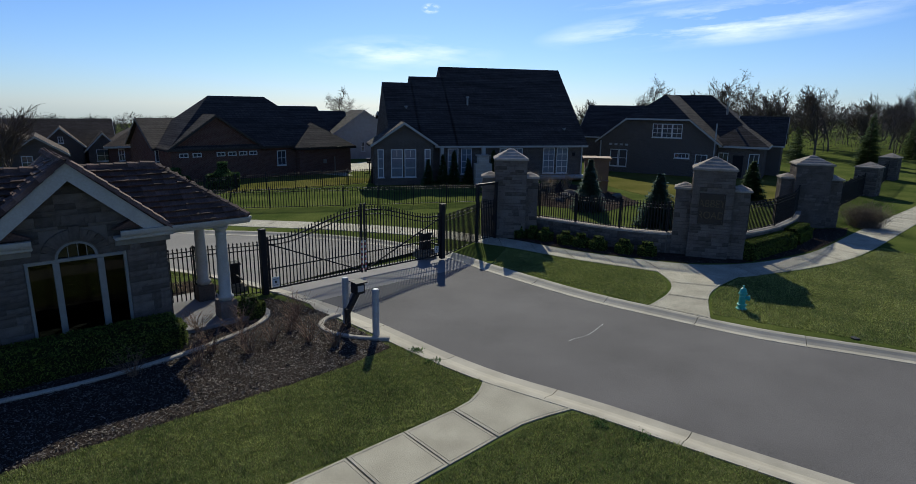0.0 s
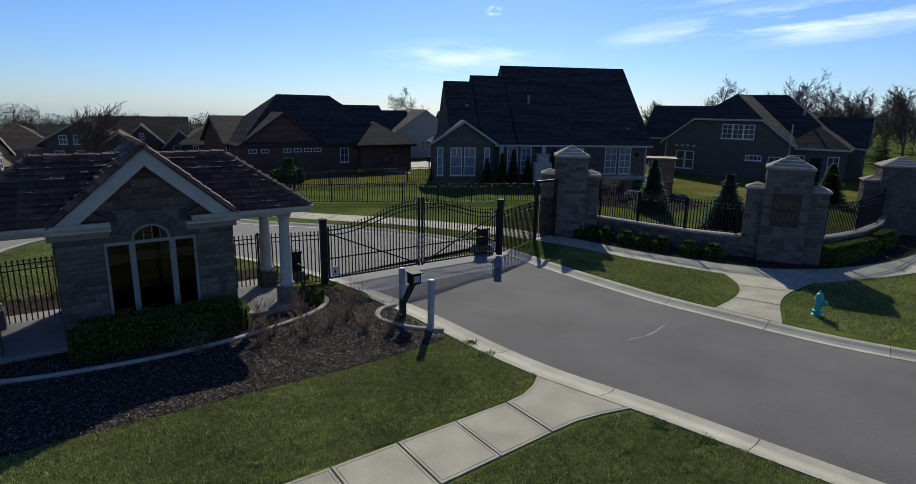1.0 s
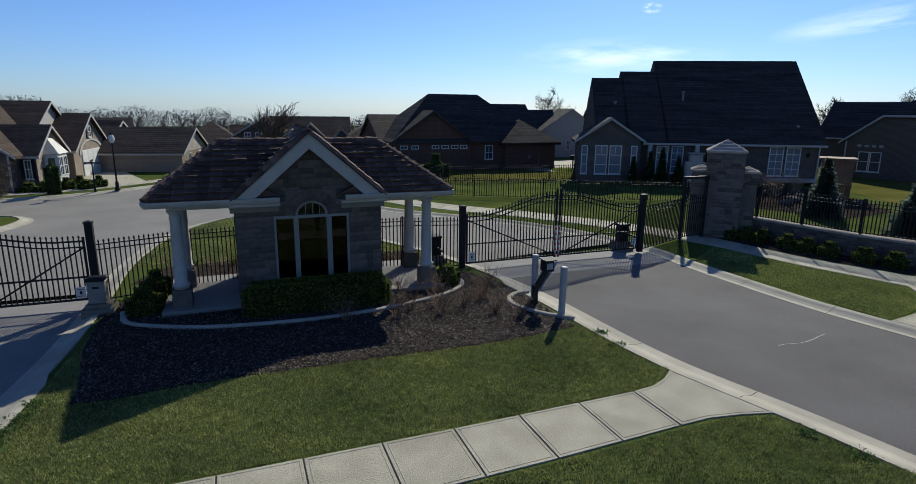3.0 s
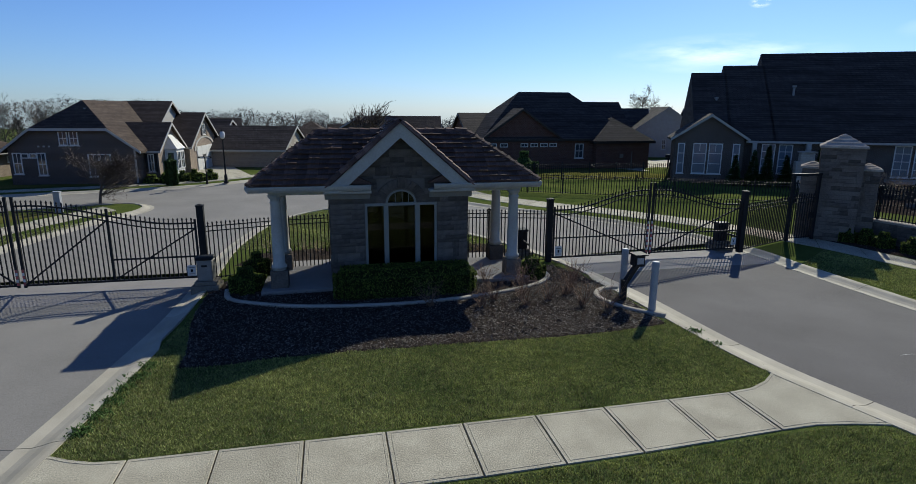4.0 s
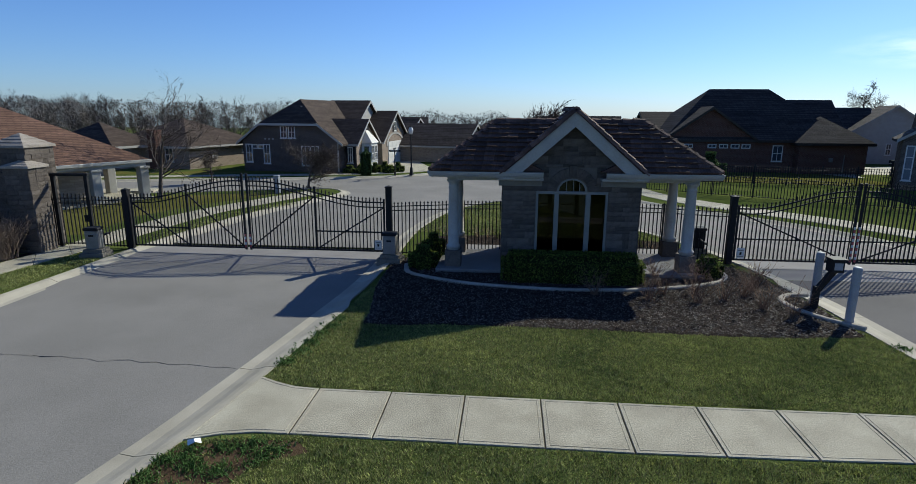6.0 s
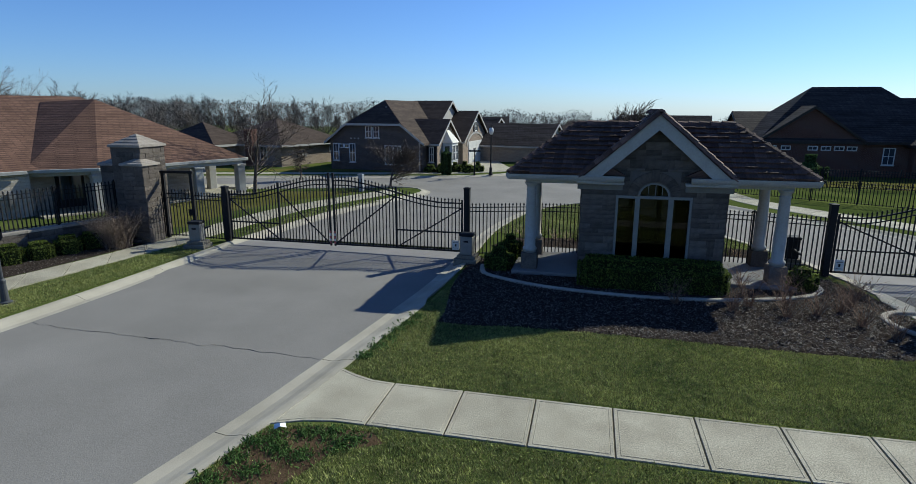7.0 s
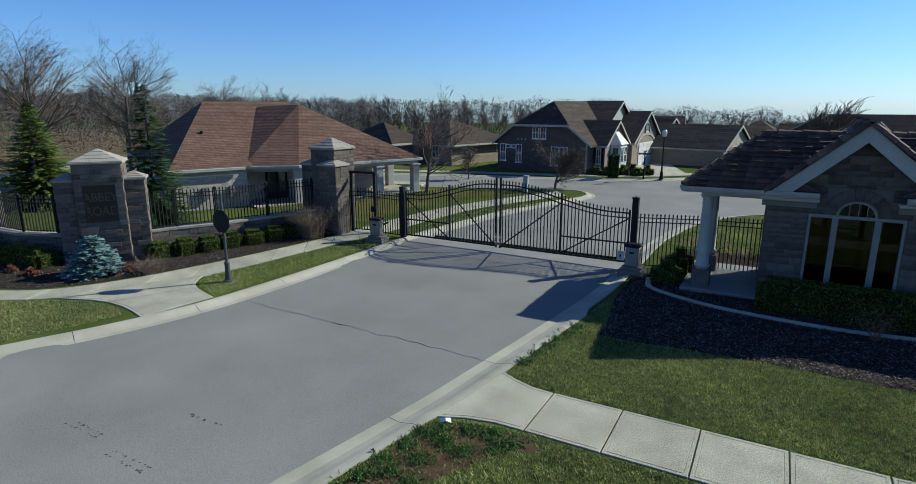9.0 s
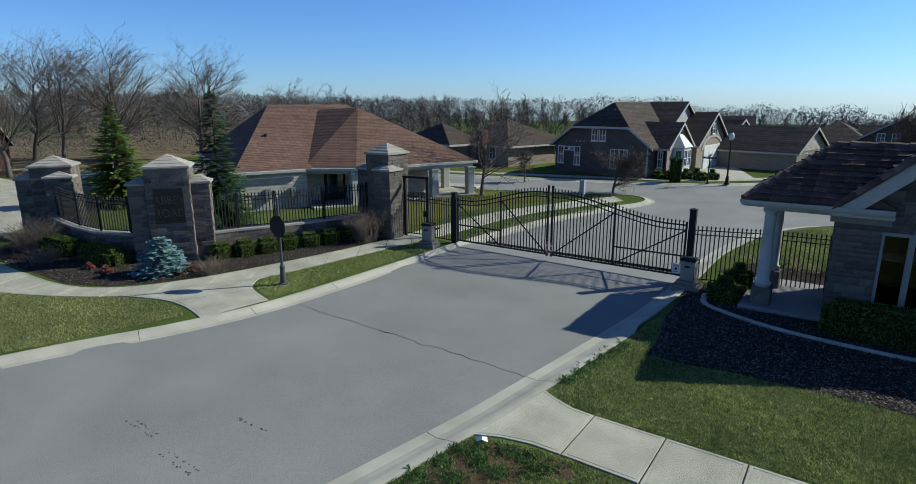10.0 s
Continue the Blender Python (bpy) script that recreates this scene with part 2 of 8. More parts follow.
M["paper"] = surf("crumpled_paper", (0.6, 0.6, 0.62), (0.85, 0.85, 0.86), 20, 0.7, bump=0.3)
M["interior"] = surf("room_walls", (0.072, 0.066, 0.060), (0.102, 0.093, 0.084), 2, 0.9, bump=0)


def leaf_like(key, share):
    """Lets part of the light through thin blades, leaves and needles."""
    n, l = M[key].node_tree.nodes, M[key].node_tree.links
    b, out = n["Principled BSDF"], n["Material Output"]
    tr, mix = n.new("ShaderNodeBsdfTranslucent"), n.new("ShaderNodeMixShader")
    src = b.inputs["Base Color"].links[0].from_socket
    l.new(src, tr.inputs["Color"])
    mix.inputs[0].default_value = share
    l.new(b.outputs[0], mix.inputs[1])
    l.new(tr.outputs[0], mix.inputs[2])
    l.new(mix.outputs[0], out.inputs["Surface"])


for key in ("blade", "leaf", "chip", "weed"):
    # every blade, leaf or chip has a tone of its own
    n, l = M[key].node_tree.nodes, M[key].node_tree.links
    b = n["Principled BSDF"]
    src = b.inputs["Base Color"].links[0].from_socket
    geo, mr, hsv = n.new("ShaderNodeNewGeometry"), n.new("ShaderNodeMapRange"), n.new("ShaderNodeHueSaturation")
    mr.inputs["To Min"].default_value, mr.inputs["To Max"].default_value = (0.30, 1.9) if key == "chip" else (0.34, 1.85)
    l.new(geo.outputs["Random Per Island"], mr.inputs["Value"])
    l.new(mr.outputs[0], hsv.inputs["Value"])
    l.new(src, hsv.inputs["Color"])
    l.new(hsv.outputs["Color"], b.inputs["Base Color"])
for key, share in (("blade", 0.28), ("dry", 0.3), ("leaf", 0.38), ("weed", 0.3), ("needle", 0.25), ("needlelight", 0.3), ("bluegreen", 0.35), ("redleaf", 0.3)):
    leaf_like(key, share)


def glass(name, rough=0.02, tint=(0.75, 0.8, 0.82), clear=0.6):
    m = bpy.data.materials.new(name)
    m.use_nodes = True
    n, l = m.node_tree.nodes, m.node_tree.links
    n.remove(n["Principled BSDF"])
    mix, tr, gl, fr = n.new("ShaderNodeMixShader"), n.new("ShaderNodeBsdfTransparent"), n.new("ShaderNodeBsdfGlossy"), n.new("ShaderNodeFresnel")
    tr.inputs["Color"].default_value = (*[c * clear for c in tint], 1)
    gl.inputs["Roughness"].default_value, fr.inputs["IOR"].default_value = rough, 1.33
    l.new(fr.outputs[0], mix.inputs[0])
    l.new(tr.outputs[0], mix.inputs[1])
    l.new(gl.outputs[0], mix.inputs[2])
    l.new(mix.outputs[0], n["Material Output"].inputs["Surface"])
    return m


M["glass"] = glass("window_glass", tint=(0.74, 0.82, 0.78), clear=0.16)
M["paleglass"] = surf("pale_blue_window_glass", (0.09, 0.115, 0.15), (0.17, 0.20, 0.24), 1.2, 0.08, bump=0, spec=0.8)
M["darkglass"] = surf("dark_window_glass", (0.035, 0.045, 0.055), (0.05, 0.06, 0.075), 1, 0.06, bump=0, spec=0.9)


# ------------------------------------------------------------ builders
def part(name, bm, material, parent=None, label="", smooth=False, at=None):
    """Links a bmesh as one mesh object, under a thing or a part where one is given."""
    me = bpy.data.meshes.new(name)
    bm.to_mesh(me)
    bm.free()
    return piece(name, me, material, parent, label, smooth, at)


def piece(name, me, material, parent=None, label="", smooth=False, at=None, setmat=True):
    if setmat and not me.materials:
        me.materials.append(M[material] if isinstance(material, str) else material)
    if smooth:
        me.shade_smooth()
    ob = new(name, me)
    if parent:
        ob.parent = parent
    if at is not None:
        ob.matrix_basis = at
    if label:
        tagged(ob, label)
    return ob


def thing(name, label, category, m=None, group="", kind=""):
    ob = new(name)
    ob.empty_display_size = 0.2
    if m is not None:
        ob.matrix_basis = m
    return tagged(ob, label, category, group, kind)


def pydata(name, verts, faces, material, parent=None, label="", smooth=False, at=None):
    me = bpy.data.meshes.new(name)
    if isinstance(faces, np.ndarray):
        verts, k = np.asarray(verts, float), faces.shape[1]
        me.vertices.add(len(verts))
        me.vertices.foreach_set("co", verts.ravel())
        me.loops.add(faces.size)
        me.loops.foreach_set("vertex_index", faces.ravel().astype(np.int32))
        me.polygons.add(len(faces))
        me.polygons.foreach_set("loop_start", np.arange(0, faces.size, k, dtype=np.int32))
        me.update(calc_edges=True)
    else:
        me.from_pydata([tuple(v) for v in verts], [], [tuple(f) for f in faces])
    return piece(name, me, material, parent, label, smooth, at)


def box(bm, x0, x1, y0, y1, z0, z1, bevel=0.0):
    r = bmesh.ops.create_cube(bm, size=1.0, matrix=Matrix.LocRotScale(((x0 + x1) / 2, (y0 + y1) / 2, (z0 + z1) / 2), None, (x1 - x0, y1 - y0, z1 - z0)))
    if bevel:
        es = list({e for v in r["verts"] for e in v.link_edges})
        bmesh.ops.bevel(bm, geom=es, offset=bevel, segments=1, affect="EDGES")
    return bm


def boxm(x0, x1, y0, y1, z0, z1, bevel=0.0):
    return box(bmesh.new(), x0, x1, y0, y1, z0, z1, bevel)


def lathe(profile, n=16, bm=None, cx=0.0, cy=0.0):
    """A turned body from (radius, height) pairs, closed at both ends."""
    bm = bm or bmesh.new()
    rings = [[bm.verts.new((cx + r * math.cos(2 * math.pi * k / n), cy + r * math.sin(2 * math.pi * k / n), z)) for k in range(n)] for r, z in profile]
    for a, b in zip(rings, rings[1:]):
        for k in range(n):
            bm.faces.new((a[k], a[(k + 1) % n], b[(k + 1) % n], b[k]))
    bm.faces.new(rings[0][::-1])
    bm.faces.new(rings[-1])
    return bm


def prism(pts, y0, y1, bm=None, axis="y"):
    """A closed outline of (x, z) pairs drawn out along y, or of (y, z) along x, or of (x, y) along z."""
    bm = bm or bmesh.new()
    put = {"y": lambda a, b, c: (a, c, b), "x": lambda a, b, c: (c, a, b), "z": lambda a, b, c: (a, b, c)}[axis]
    f = [bm.verts.new(put(a, b, y0)) for a, b in pts]
    g = [bm.verts.new(put(a, b, y1)) for a, b in pts]
    n = len(pts)
    bm.faces.new(f)
    bm.faces.new(g[::-1])
    for k in range(n):
        bm.faces.new((f[k], g[k], g[(k + 1) % n], f[(k + 1) % n]))
    bmesh.ops.recalc_face_normals(bm, faces=bm.faces)
    return bm


def rod(bm, a, b, ra, rb=None, n=6):
    """A round bar from a to b."""
    a, b = Vector(a), Vector(b)
    rb = ra if rb is None else rb
    q = (b - a).to_track_quat("Z", "Y").to_matrix()
    u, v = q.col[0], q.col[1]
    f = [bm.verts.new(a + ra * (math.cos(2 * math.pi * k / n) * u + math.sin(2 * math.pi * k / n) * v)) for k in range(n)]
    g = [bm.verts.new(b + rb * (math.cos(2 * math.pi * k / n) * u + math.sin(2 * math.pi * k / n) * v)) for k in range(n)]
    for k in range(n):
        bm.faces.new((f[k], f[(k + 1) % n], g[(k + 1) % n], g[k]))
    bm.faces.new(f[::-1])
    bm.faces.new(g)
    return bm


def smooth_line(pts, step=0.5):
    """A smooth line through the points, with a point about every step metres."""
    p = [np.array(q, float) for q in pts]
    p = [2 * p[0] - p[1], *p, 2 * p[-1] - p[-2]]
    out = []
    for a, b, c, d in zip(p, p[1:], p[2:], p[3:]):
        n = max(1, int(np.linalg.norm(c - b) / step))
        for k in range(n):
            t = k / n
            out.append(0.5 * (2 * b + (c - a) * t + (2 * a - 5 * b + 4 * c - d) * t**2 + (3 * b - a - 3 * c + d) * t**3))
    out.append(p[-2])
    return np.array(out)


def inside(poly, x, y):
    """Which of the points lie in the polygon."""
    poly, res = np.asarray(poly), np.zeros(np.shape(x), bool)
    for (ax, ay), (bx, by) in zip(poly, np.roll(poly, -1, 0)):
        if ay != by:
            res ^= ((ay > y) != (by > y)) & (x < (bx - ax) * (y - ay) / (by - ay) + ax)
    return res


def away(line, x, y):
    """The distance of the points from a line of points."""
    best = np.full(np.shape(x), 1e9)
    for (ax, ay), (bx, by) in zip(line, line[1:]):
        dx, dy = bx - ax, by - ay
        t = np.clip(((x - ax) * dx + (y - ay) * dy) / (dx * dx + dy * dy + 1e-9), 0, 1)
        best = np.minimum(best, np.hypot(x - ax - t * dx, y - ay - t * dy))
    return best


def normals(line):
    d = np.gradient(line, axis=0)
    d /= np.linalg.norm(d, axis=1)[:, None]
    return np.stack([-d[:, 1], d[:, 0]], 1)


# ------------------------------------------------------------ ground, roads, kerbs, pavements
W_EDGE = smooth_line([(-24.00, -26.00), (-17.60, -6.00), (-14.80, 3.20), (-13.45, 6.60), (-12.82, 8.90), (-12.60, 11.20), (-12.46, 15.10), (-12.43, 19.24), (-12.10, 22.50), (-11.50, 26.50), (-10.40, 30.50), (-9.30, 33.20), (-9.40, 35.20), (-11.00, 36.60), (-14.50, 35.60), (-20.70, 33.40), (-32.00, 29.50), (-60.00, 20.00), (-111.87, 3.05)])
FAR_EDGE = smooth_line([(-113, 10), (-62, 27.3), (-34, 36.3), (-21, 40.0), (-14, 41.8), (-8.6, 43.6), (-4.6, 47.0), (0.7, 52.2), (9, 61), (24, 82), (30, 120)])
E_EDGE = smooth_line([(30.00, -26.00), (22.70, -6.00), (19.20, 2.85), (17.65, 6.50), (16.95, 9.50), (16.52, 11.80), (16.38, 14.40), (16.36, 16.90), (16.40, 19.30), (15.75, 22.20), (14.20, 25.40), (11.70, 28.40), (9.00, 31.20), (6.90, 34.80), (6.30, 39.00), (8.50, 46.00), (15.00, 55.00), (32.00, 79.00), (40.00, 118.00)])
ISLAND_W = [(-12.00, -26.00), (-7.50, -6.00), (-5.42, 4.97), (-4.92, 7.60), (-4.70, 9.20), (-4.34, 11.90), (-3.95, 15.30), (-3.80, 18.30), (-3.78, 20.00), (-3.70, 23.50), (-3.00, 27.70), (-1.80, 30.60)]
ISLAND_E = [(18.00, -26.00), (13.90, -6.00), (11.55, 4.20), (10.85, 7.30), (10.22, 9.55), (9.95, 11.30), (9.82, 13.20), (9.70, 15.00), (9.40, 17.00), (8.85, 19.55), (7.95, 22.20), (6.10, 25.80), (4.00, 29.20), (2.40, 31.60)]
ISLAND = smooth_line([*ISLAND_W, (-0.2, 32.4), (1.2, 32.7), *ISLAND_E[::-1]])
ROAD = np.concatenate([W_EDGE, FAR_EDGE, E_EDGE[::-1]])
ROAD_Z, KERB_W = -0.10, 0.58


def fall(y):
    """How far the land has dropped at y: it slopes away beyond the inner street."""
    return 0.030 * np.maximum(np.asarray(y, float) - 56, 0)


def height(x, y):
    """The lawn's height: gently uneven, flat beside the roads."""
    return 0.03 * np.sin(x * 0.21 + 1.3) * np.sin(y * 0.17) * np.clip((y - 30) / 30, 0, 1) - fall(y)


gx = np.concatenate([[-3000, -600, -200, -120], np.arange(-80, -24, 1.0), np.arange(-24, 30, 0.28), np.arange(30, 90, 1.0), [120, 200, 600, 3000]])
gy = np.concatenate([[-3000, -600, -150, -60], np.arange(-26, 1, 1.0), np.arange(1, 46, 0.28), np.arange(46, 110, 1.0), [130, 150, 200, 300, 656, 4000]])
GX, GY = np.meshgrid(gx, gy)
sunk = inside(ROAD, GX, GY) & ~inside(ISLAND, GX, GY)
rim = np.minimum.reduce([away(e[::2], GX, GY) for e in (W_EDGE, FAR_EDGE, E_EDGE, ISLAND)])
coarse = (np.abs(GX - 3) > 26.5) | (GY > 45.5) | (GY < 1)
dip = np.where(coarse, np.interp(rim, [0.3, 0.8], [-0.2, 0.0]), np.interp(rim, [0.0, 0.24, 0.36, 0.48, 0.58], [-0.2, -0.17, -0.10, -0.035, 0.0]))
GZ = np.where(sunk, -0.22, height(GX, GY) + dip)
nx, ny = len(gx), len(gy)
idx = np.arange(nx * ny).reshape(ny, nx)
ground = pydata("ground", np.stack([GX, GY, GZ], -1).reshape(-1, 3), np.stack([idx[:-1, :-1], idx[:-1, 1:], idx[1:, 1:], idx[1:, :-1]], -1).reshape(-1, 4), "grass", smooth=True)
tagged(ground, "green winter lawn with straw-coloured patches", "lawn", kind="structure")


def sheet(name, outline, hole, z, material):
    """A flat sheet of an outline, with a hole."""
    bm = bmesh.new()
    es = []
    for ring in (outline, hole):
        if ring is None:
            continue
        vs = [bm.verts.new((p[0], p[1], z - float(fall(p[1])))) for p in ring]
        es += [bm.edges.new((vs[k], vs[(k + 1) % len(vs)])) for k in range(len(vs))]
    bmesh.ops.triangle_fill(bm, use_beauty=True, use_dissolve=False, edges=es)
    for f in bm.faces:
        if f.normal.z < 0:
            f.normal_flip()
    return part(name, bm, material)


def lane(name, left, right, y0, y1, material, label):
    """A stretch of lane between two edge lines, from y0 to y1."""
    def xs(line, ys):
        line = np.array(line)
        o = np.argsort(line[:, 1])
        return np.interp(ys, line[o, 1], line[o, 0])
    ys = np.linspace(y0, y1, max(2, int((y1 - y0) / 0.8)))
    n = 9
    xl, xr = xs(left, ys), xs(right, ys)
    vs = [(xl[i] + (xr[i] - xl[i]) * j / n, ys[i], ROAD_Z + 0.03 * math.sin(math.pi * j / n)) for i in range(len(ys)) for j in range(n + 1)]
    fs = [(i * (n + 1) + j, i * (n + 1) + j + 1, (i + 1) * (n + 1) + j + 1, (i + 1) * (n + 1) + j) for i in range(len(ys) - 1) for j in range(n)]
    return tagged(pydata(name, vs, fs, material, smooth=True), label, "road", kind="structure")


GATE_S, GATE_N = 17.55, 20.0
ISLE_W, ISLE_E = smooth_line(ISLAND_W), smooth_line(ISLAND_E)
FRONT_W, FRONT_E = W_EDGE[W_EDGE[:, 1] < 26], E_EDGE[E_EDGE[:, 1] < 26]
lane("road_entry", FRONT_W, ISLE_W, -26.2, GATE_S, "asphalt", "grey worn asphalt entry lane before the gate")
lane("road_exit", ISLE_E, FRONT_E, -26.2, GATE_S, "asphaltdark", "dark grey asphalt exit lane before the gate")
lane("road_apron_entry", FRONT_W, ISLE_W, GATE_S + 0.015, GATE_N - 0.015, "apron", "smooth pale concrete apron under the entry gate")
lane("road_apron_exit", ISLE_E, FRONT_E, GATE_S + 0.015, GATE_N - 0.015, "apron", "smooth pale concrete apron under the exit gate")
north = lambda e: e[e[:, 1] > GATE_N]
inner = [*north(W_EDGE)[::2], *FAR_EDGE[::2], *north(E_EDGE)[::-2], *north(ISLE_E)[::2], *north(ISLAND)[len(north(ISLE_W)) : len(north(ISLAND)) - len(north(ISLE_E))][::-1], *north(ISLE_W)[::-2]]
road = sheet("road", inner, None, ROAD_Z, "asphalt")
tagged(road, "pale grey asphalt street inside the gates", "road", kind="structure")
avenue = part("road_avenue", boxm(-400, 400, -40, -26, -0.4, ROAD_Z), "asphalt")
tagged(avenue, "grey asphalt main road in front of the entrance", "road", kind="structure")

KERB_PROFILE = [(-0.02, -0.16), (-0.02, -0.090), (0.18, -0.088), (0.30, -0.050), (0.42, 0.004), (0.50, 0.022), (0.58, 0.026), (0.59, -0.16)]


def kerb_run(name, line, side, label, seg=3.05, wide=lambda x, y: 1.0):
    """A rolled concrete kerb along a road edge in segments with open joints; side 1 lies left of the line."""
    top = thing(name, label, "kerb", kind="structure")
    nrm = normals(line) * side
    s = np.concatenate([[0], np.cumsum(np.linalg.norm(np.diff(line, axis=0), axis=1))])
    k = 0
    while k * seg < s[-1] - 0.3:
        a, b = k * seg + 0.008, min((k + 1) * seg, s[-1]) - 0.008
        n = max(2, int((b - a) / 0.6) + 1)
        u = np.linspace(a, b, n)
        px, py = np.interp(u, s, line[:, 0]), np.interp(u, s, line[:, 1])
        qx, qy = np.interp(u, s, nrm[:, 0]), np.interp(u, s, nrm[:, 1])
        m = len(KERB_PROFILE)
        vs = [(px[i] + qx[i] * o * wide(px[i], py[i]), py[i] + qy[i] * o * wide(px[i], py[i]), z - float(fall(py[i]))) for i in range(n) for o, z in KERB_PROFILE]
        fs = [(i * m + j, i * m + (j + 1) % m, (i + 1) * m + (j + 1) % m, (i + 1) * m + j) for i in range(n - 1) for j in range(m)]
        fs += [tuple(range(m)), tuple(range((n - 1) * m, n * m))]
        if side < 0:
            fs = [f[::-1] for f in fs]
        pydata("kerb_segment", vs, fs, "kerb", top)
        k += 1
    return top


kerb_run("kerb_west", W_EDGE, 1, "pale rolled concrete kerb along the entry lane")
kerb_run("kerb_east", E_EDGE, -1, "pale rolled concrete kerb along the exit lane")
kerb_run("kerb_far", FAR_EDGE, 1, "pale rolled concrete kerb along the inner street")
kerb_run("kerb_island", ISLAND, -1, "pale rolled concrete kerb round the median island", wide=lambda x, y: 1.4 if x > 6 and y < 17 else (1.3 if y < 14 else 1.0))


def pavement(name, left, right, n, label, z=0.022, gap=0.012):
    """Concrete slabs between two edge lines, n along, each with tooled margins."""
    top = thing(name, label, "pavement", kind="structure")
    def along(line):
        line = np.array(line, float)
        s = np.concatenate([[0], np.cumsum(np.linalg.norm(np.diff(line, axis=0), axis=1))])
        return lambda t: np.array([np.interp(t * s[-1], s, line[:, 0]), np.interp(t * s[-1], s, line[:, 1])])
    fl, fr = along(left), along(right)
    bed_v, bed_f = [], []
    for k in range(n):
        a, b = k / n, (k + 1) / n
        m = 3
        ts = np.linspace(a, b, m + 1)
        L, R = [fl(t) for t in ts], [fr(t) for t in ts]
        step = np.linalg.norm(L[-1] - L[0]) + 1e-6
        e = gap / step
        L = [fl(t) for t in np.linspace(a + (b - a) * e, b - (b - a) * e, m + 1)]
        R = [fr(t) for t in np.linspace(a + (b - a) * e, b - (b - a) * e, m + 1)]
        ring = [*L, *R[::-1]]
        c = np.mean(ring, 0)
        rim_ = [c + (p - c) * 0.99 for p in ring]
        q = len(ring)
        dz = random.uniform(-0.004, 0.004)
        loops = [(1.0, -0.12), (1.0, z - 0.010 + dz), (0.99, z + dz), (0.915, z + dz), (0.909, z - 0.006 + dz), (0.899, z - 0.006 + dz), (0.893, z + dz)]
        vs = [(*(c + (p - c) * s), zz) for s, zz in loops for p in ring]
        fs = [(k * q + i, k * q + (i + 1) % q, (k + 1) * q + (i + 1) % q, (k + 1) * q + i) for k in range(len(loops) - 1) for i in range(q)]
        fs += [tuple(range((len(loops) - 1) * q, len(loops) * q))]
        ob = pydata("slab", vs, fs, "concrete", top)
        bm = bmesh.new()
        bm.from_mesh(ob.data)
        bmesh.ops.recalc_face_normals(bm, faces=bm.faces)
        bm.to_mesh(ob.data)
        bm.free()
    lo, hi = [fl(k / (3 * n)) for k in range(3 * n + 1)], [fr(k / (3 * n)) for k in range(3 * n + 1)]
    pydata("joint_bed", [(*p, -0.0 + 0.006) for p in (*lo, *hi)], [(k, k + 1, 3 * n + 2 + k, 3 * n + 1 + k) for k in range(3 * n)], "joint", top)
    return top


J = 1.345
pavement("pavement_front", [(-2 * J, 8.96), (3 * J, 8.95), (5.93 * J, 9.01)], [(-2 * J, 7.44), (2 * J, 7.43), (4 * J, 7.50), (5.93 * J, 7.62)], 8, "broom-finished concrete pavement across the median")
pavement("pavement_ramp_west", smooth_line([(-2 * J, 8.96), (-3.3, 9.03), (-4.02, 9.38)], 0.2), smooth_line([(-2 * J, 7.44), (-3.5, 7.40), (-4.28, 7.10)], 0.2), 1, "flared concrete pavement ramp to the kerb")
pavement("pavement_ramp_east", smooth_line([(5.93 * J, 9.01), (8.75, 9.14), (9.44, 9.60)], 0.2), smooth_line([(5.93 * J, 7.62), (8.9, 7.62), (10.08, 7.34)], 0.2), 1, "flared concrete pavement ramp to the kerb")
pavement("pavement_west", smooth_line([(-25.6, 6.5), (-22.5, 6.6), (-20.3, 6.75), (-18.85, 7.4), (-17.85, 8.6), (-17.05, 10.6), (-16.4, 13.6), (-15.8, 18.0), (-15.8, 20.5), (-15.3, 26), (-13.6, 31), (-11.9, 35.0)]), smooth_line([(-25.0, 4.6), (-21.6, 5.1), (-19.3, 6.05), (-17.6, 7.2), (-16.3, 8.6), (-15.5, 11), (-15.0, 14.2), (-14.5, 18.0), (-14.2, 20.5), (-13.7, 26), (-12.3, 30), (-10.8, 33.6)]), 24, "pale concrete pavement past the stone walls and the side gate")
pavement("pavement_ramp_entry", smooth_line([(-15.62, 11.0), (-15.12, 10.3), (-14.45, 9.95), (-13.42, 9.66)], 0.25), smooth_line([(-17.6, 7.25), (-16.1, 7.82), (-14.9, 7.86), (-13.72, 7.60)], 0.25), 2, "pale concrete pavement ramp to the kerb", z=0.03)
pavement("pavement_west_street", [(-70, 18.5), (-34, 31.5), (-22, 35.0)][::-1], [(-69.3, 16.9), (-33.5, 30), (-21.5, 33.5)][::-1], 3, "distant concrete pavement along the inner street")
pavement("pavement_east", smooth_line([(54, 9.3), (39.5, 9.3), (31, 9.1), (27.6, 9.6), (25.4, 10.35), (23.6, 11.7), (22.5, 13.8), (21.6, 16.2), (20.9, 20.0), (19.3, 24), (16.3, 28.4), (12.9, 32.2), (10.6, 35.5), (9.6, 39)])[::-1], smooth_line([(54, 8.0), (39.4, 7.6), (31.5, 7.5), (27.5, 8.1), (25.1, 8.85), (23.2, 9.6), (21.8, 11.3), (21.0, 13.4), (20.3, 15.6), (19.6, 19.0), (17.9, 23), (15.0, 27.2), (11.9, 30.6), (9.4, 34), (8.2, 38)])[::-1], 34, "pale concrete pavement past the stone walls and the side gate")
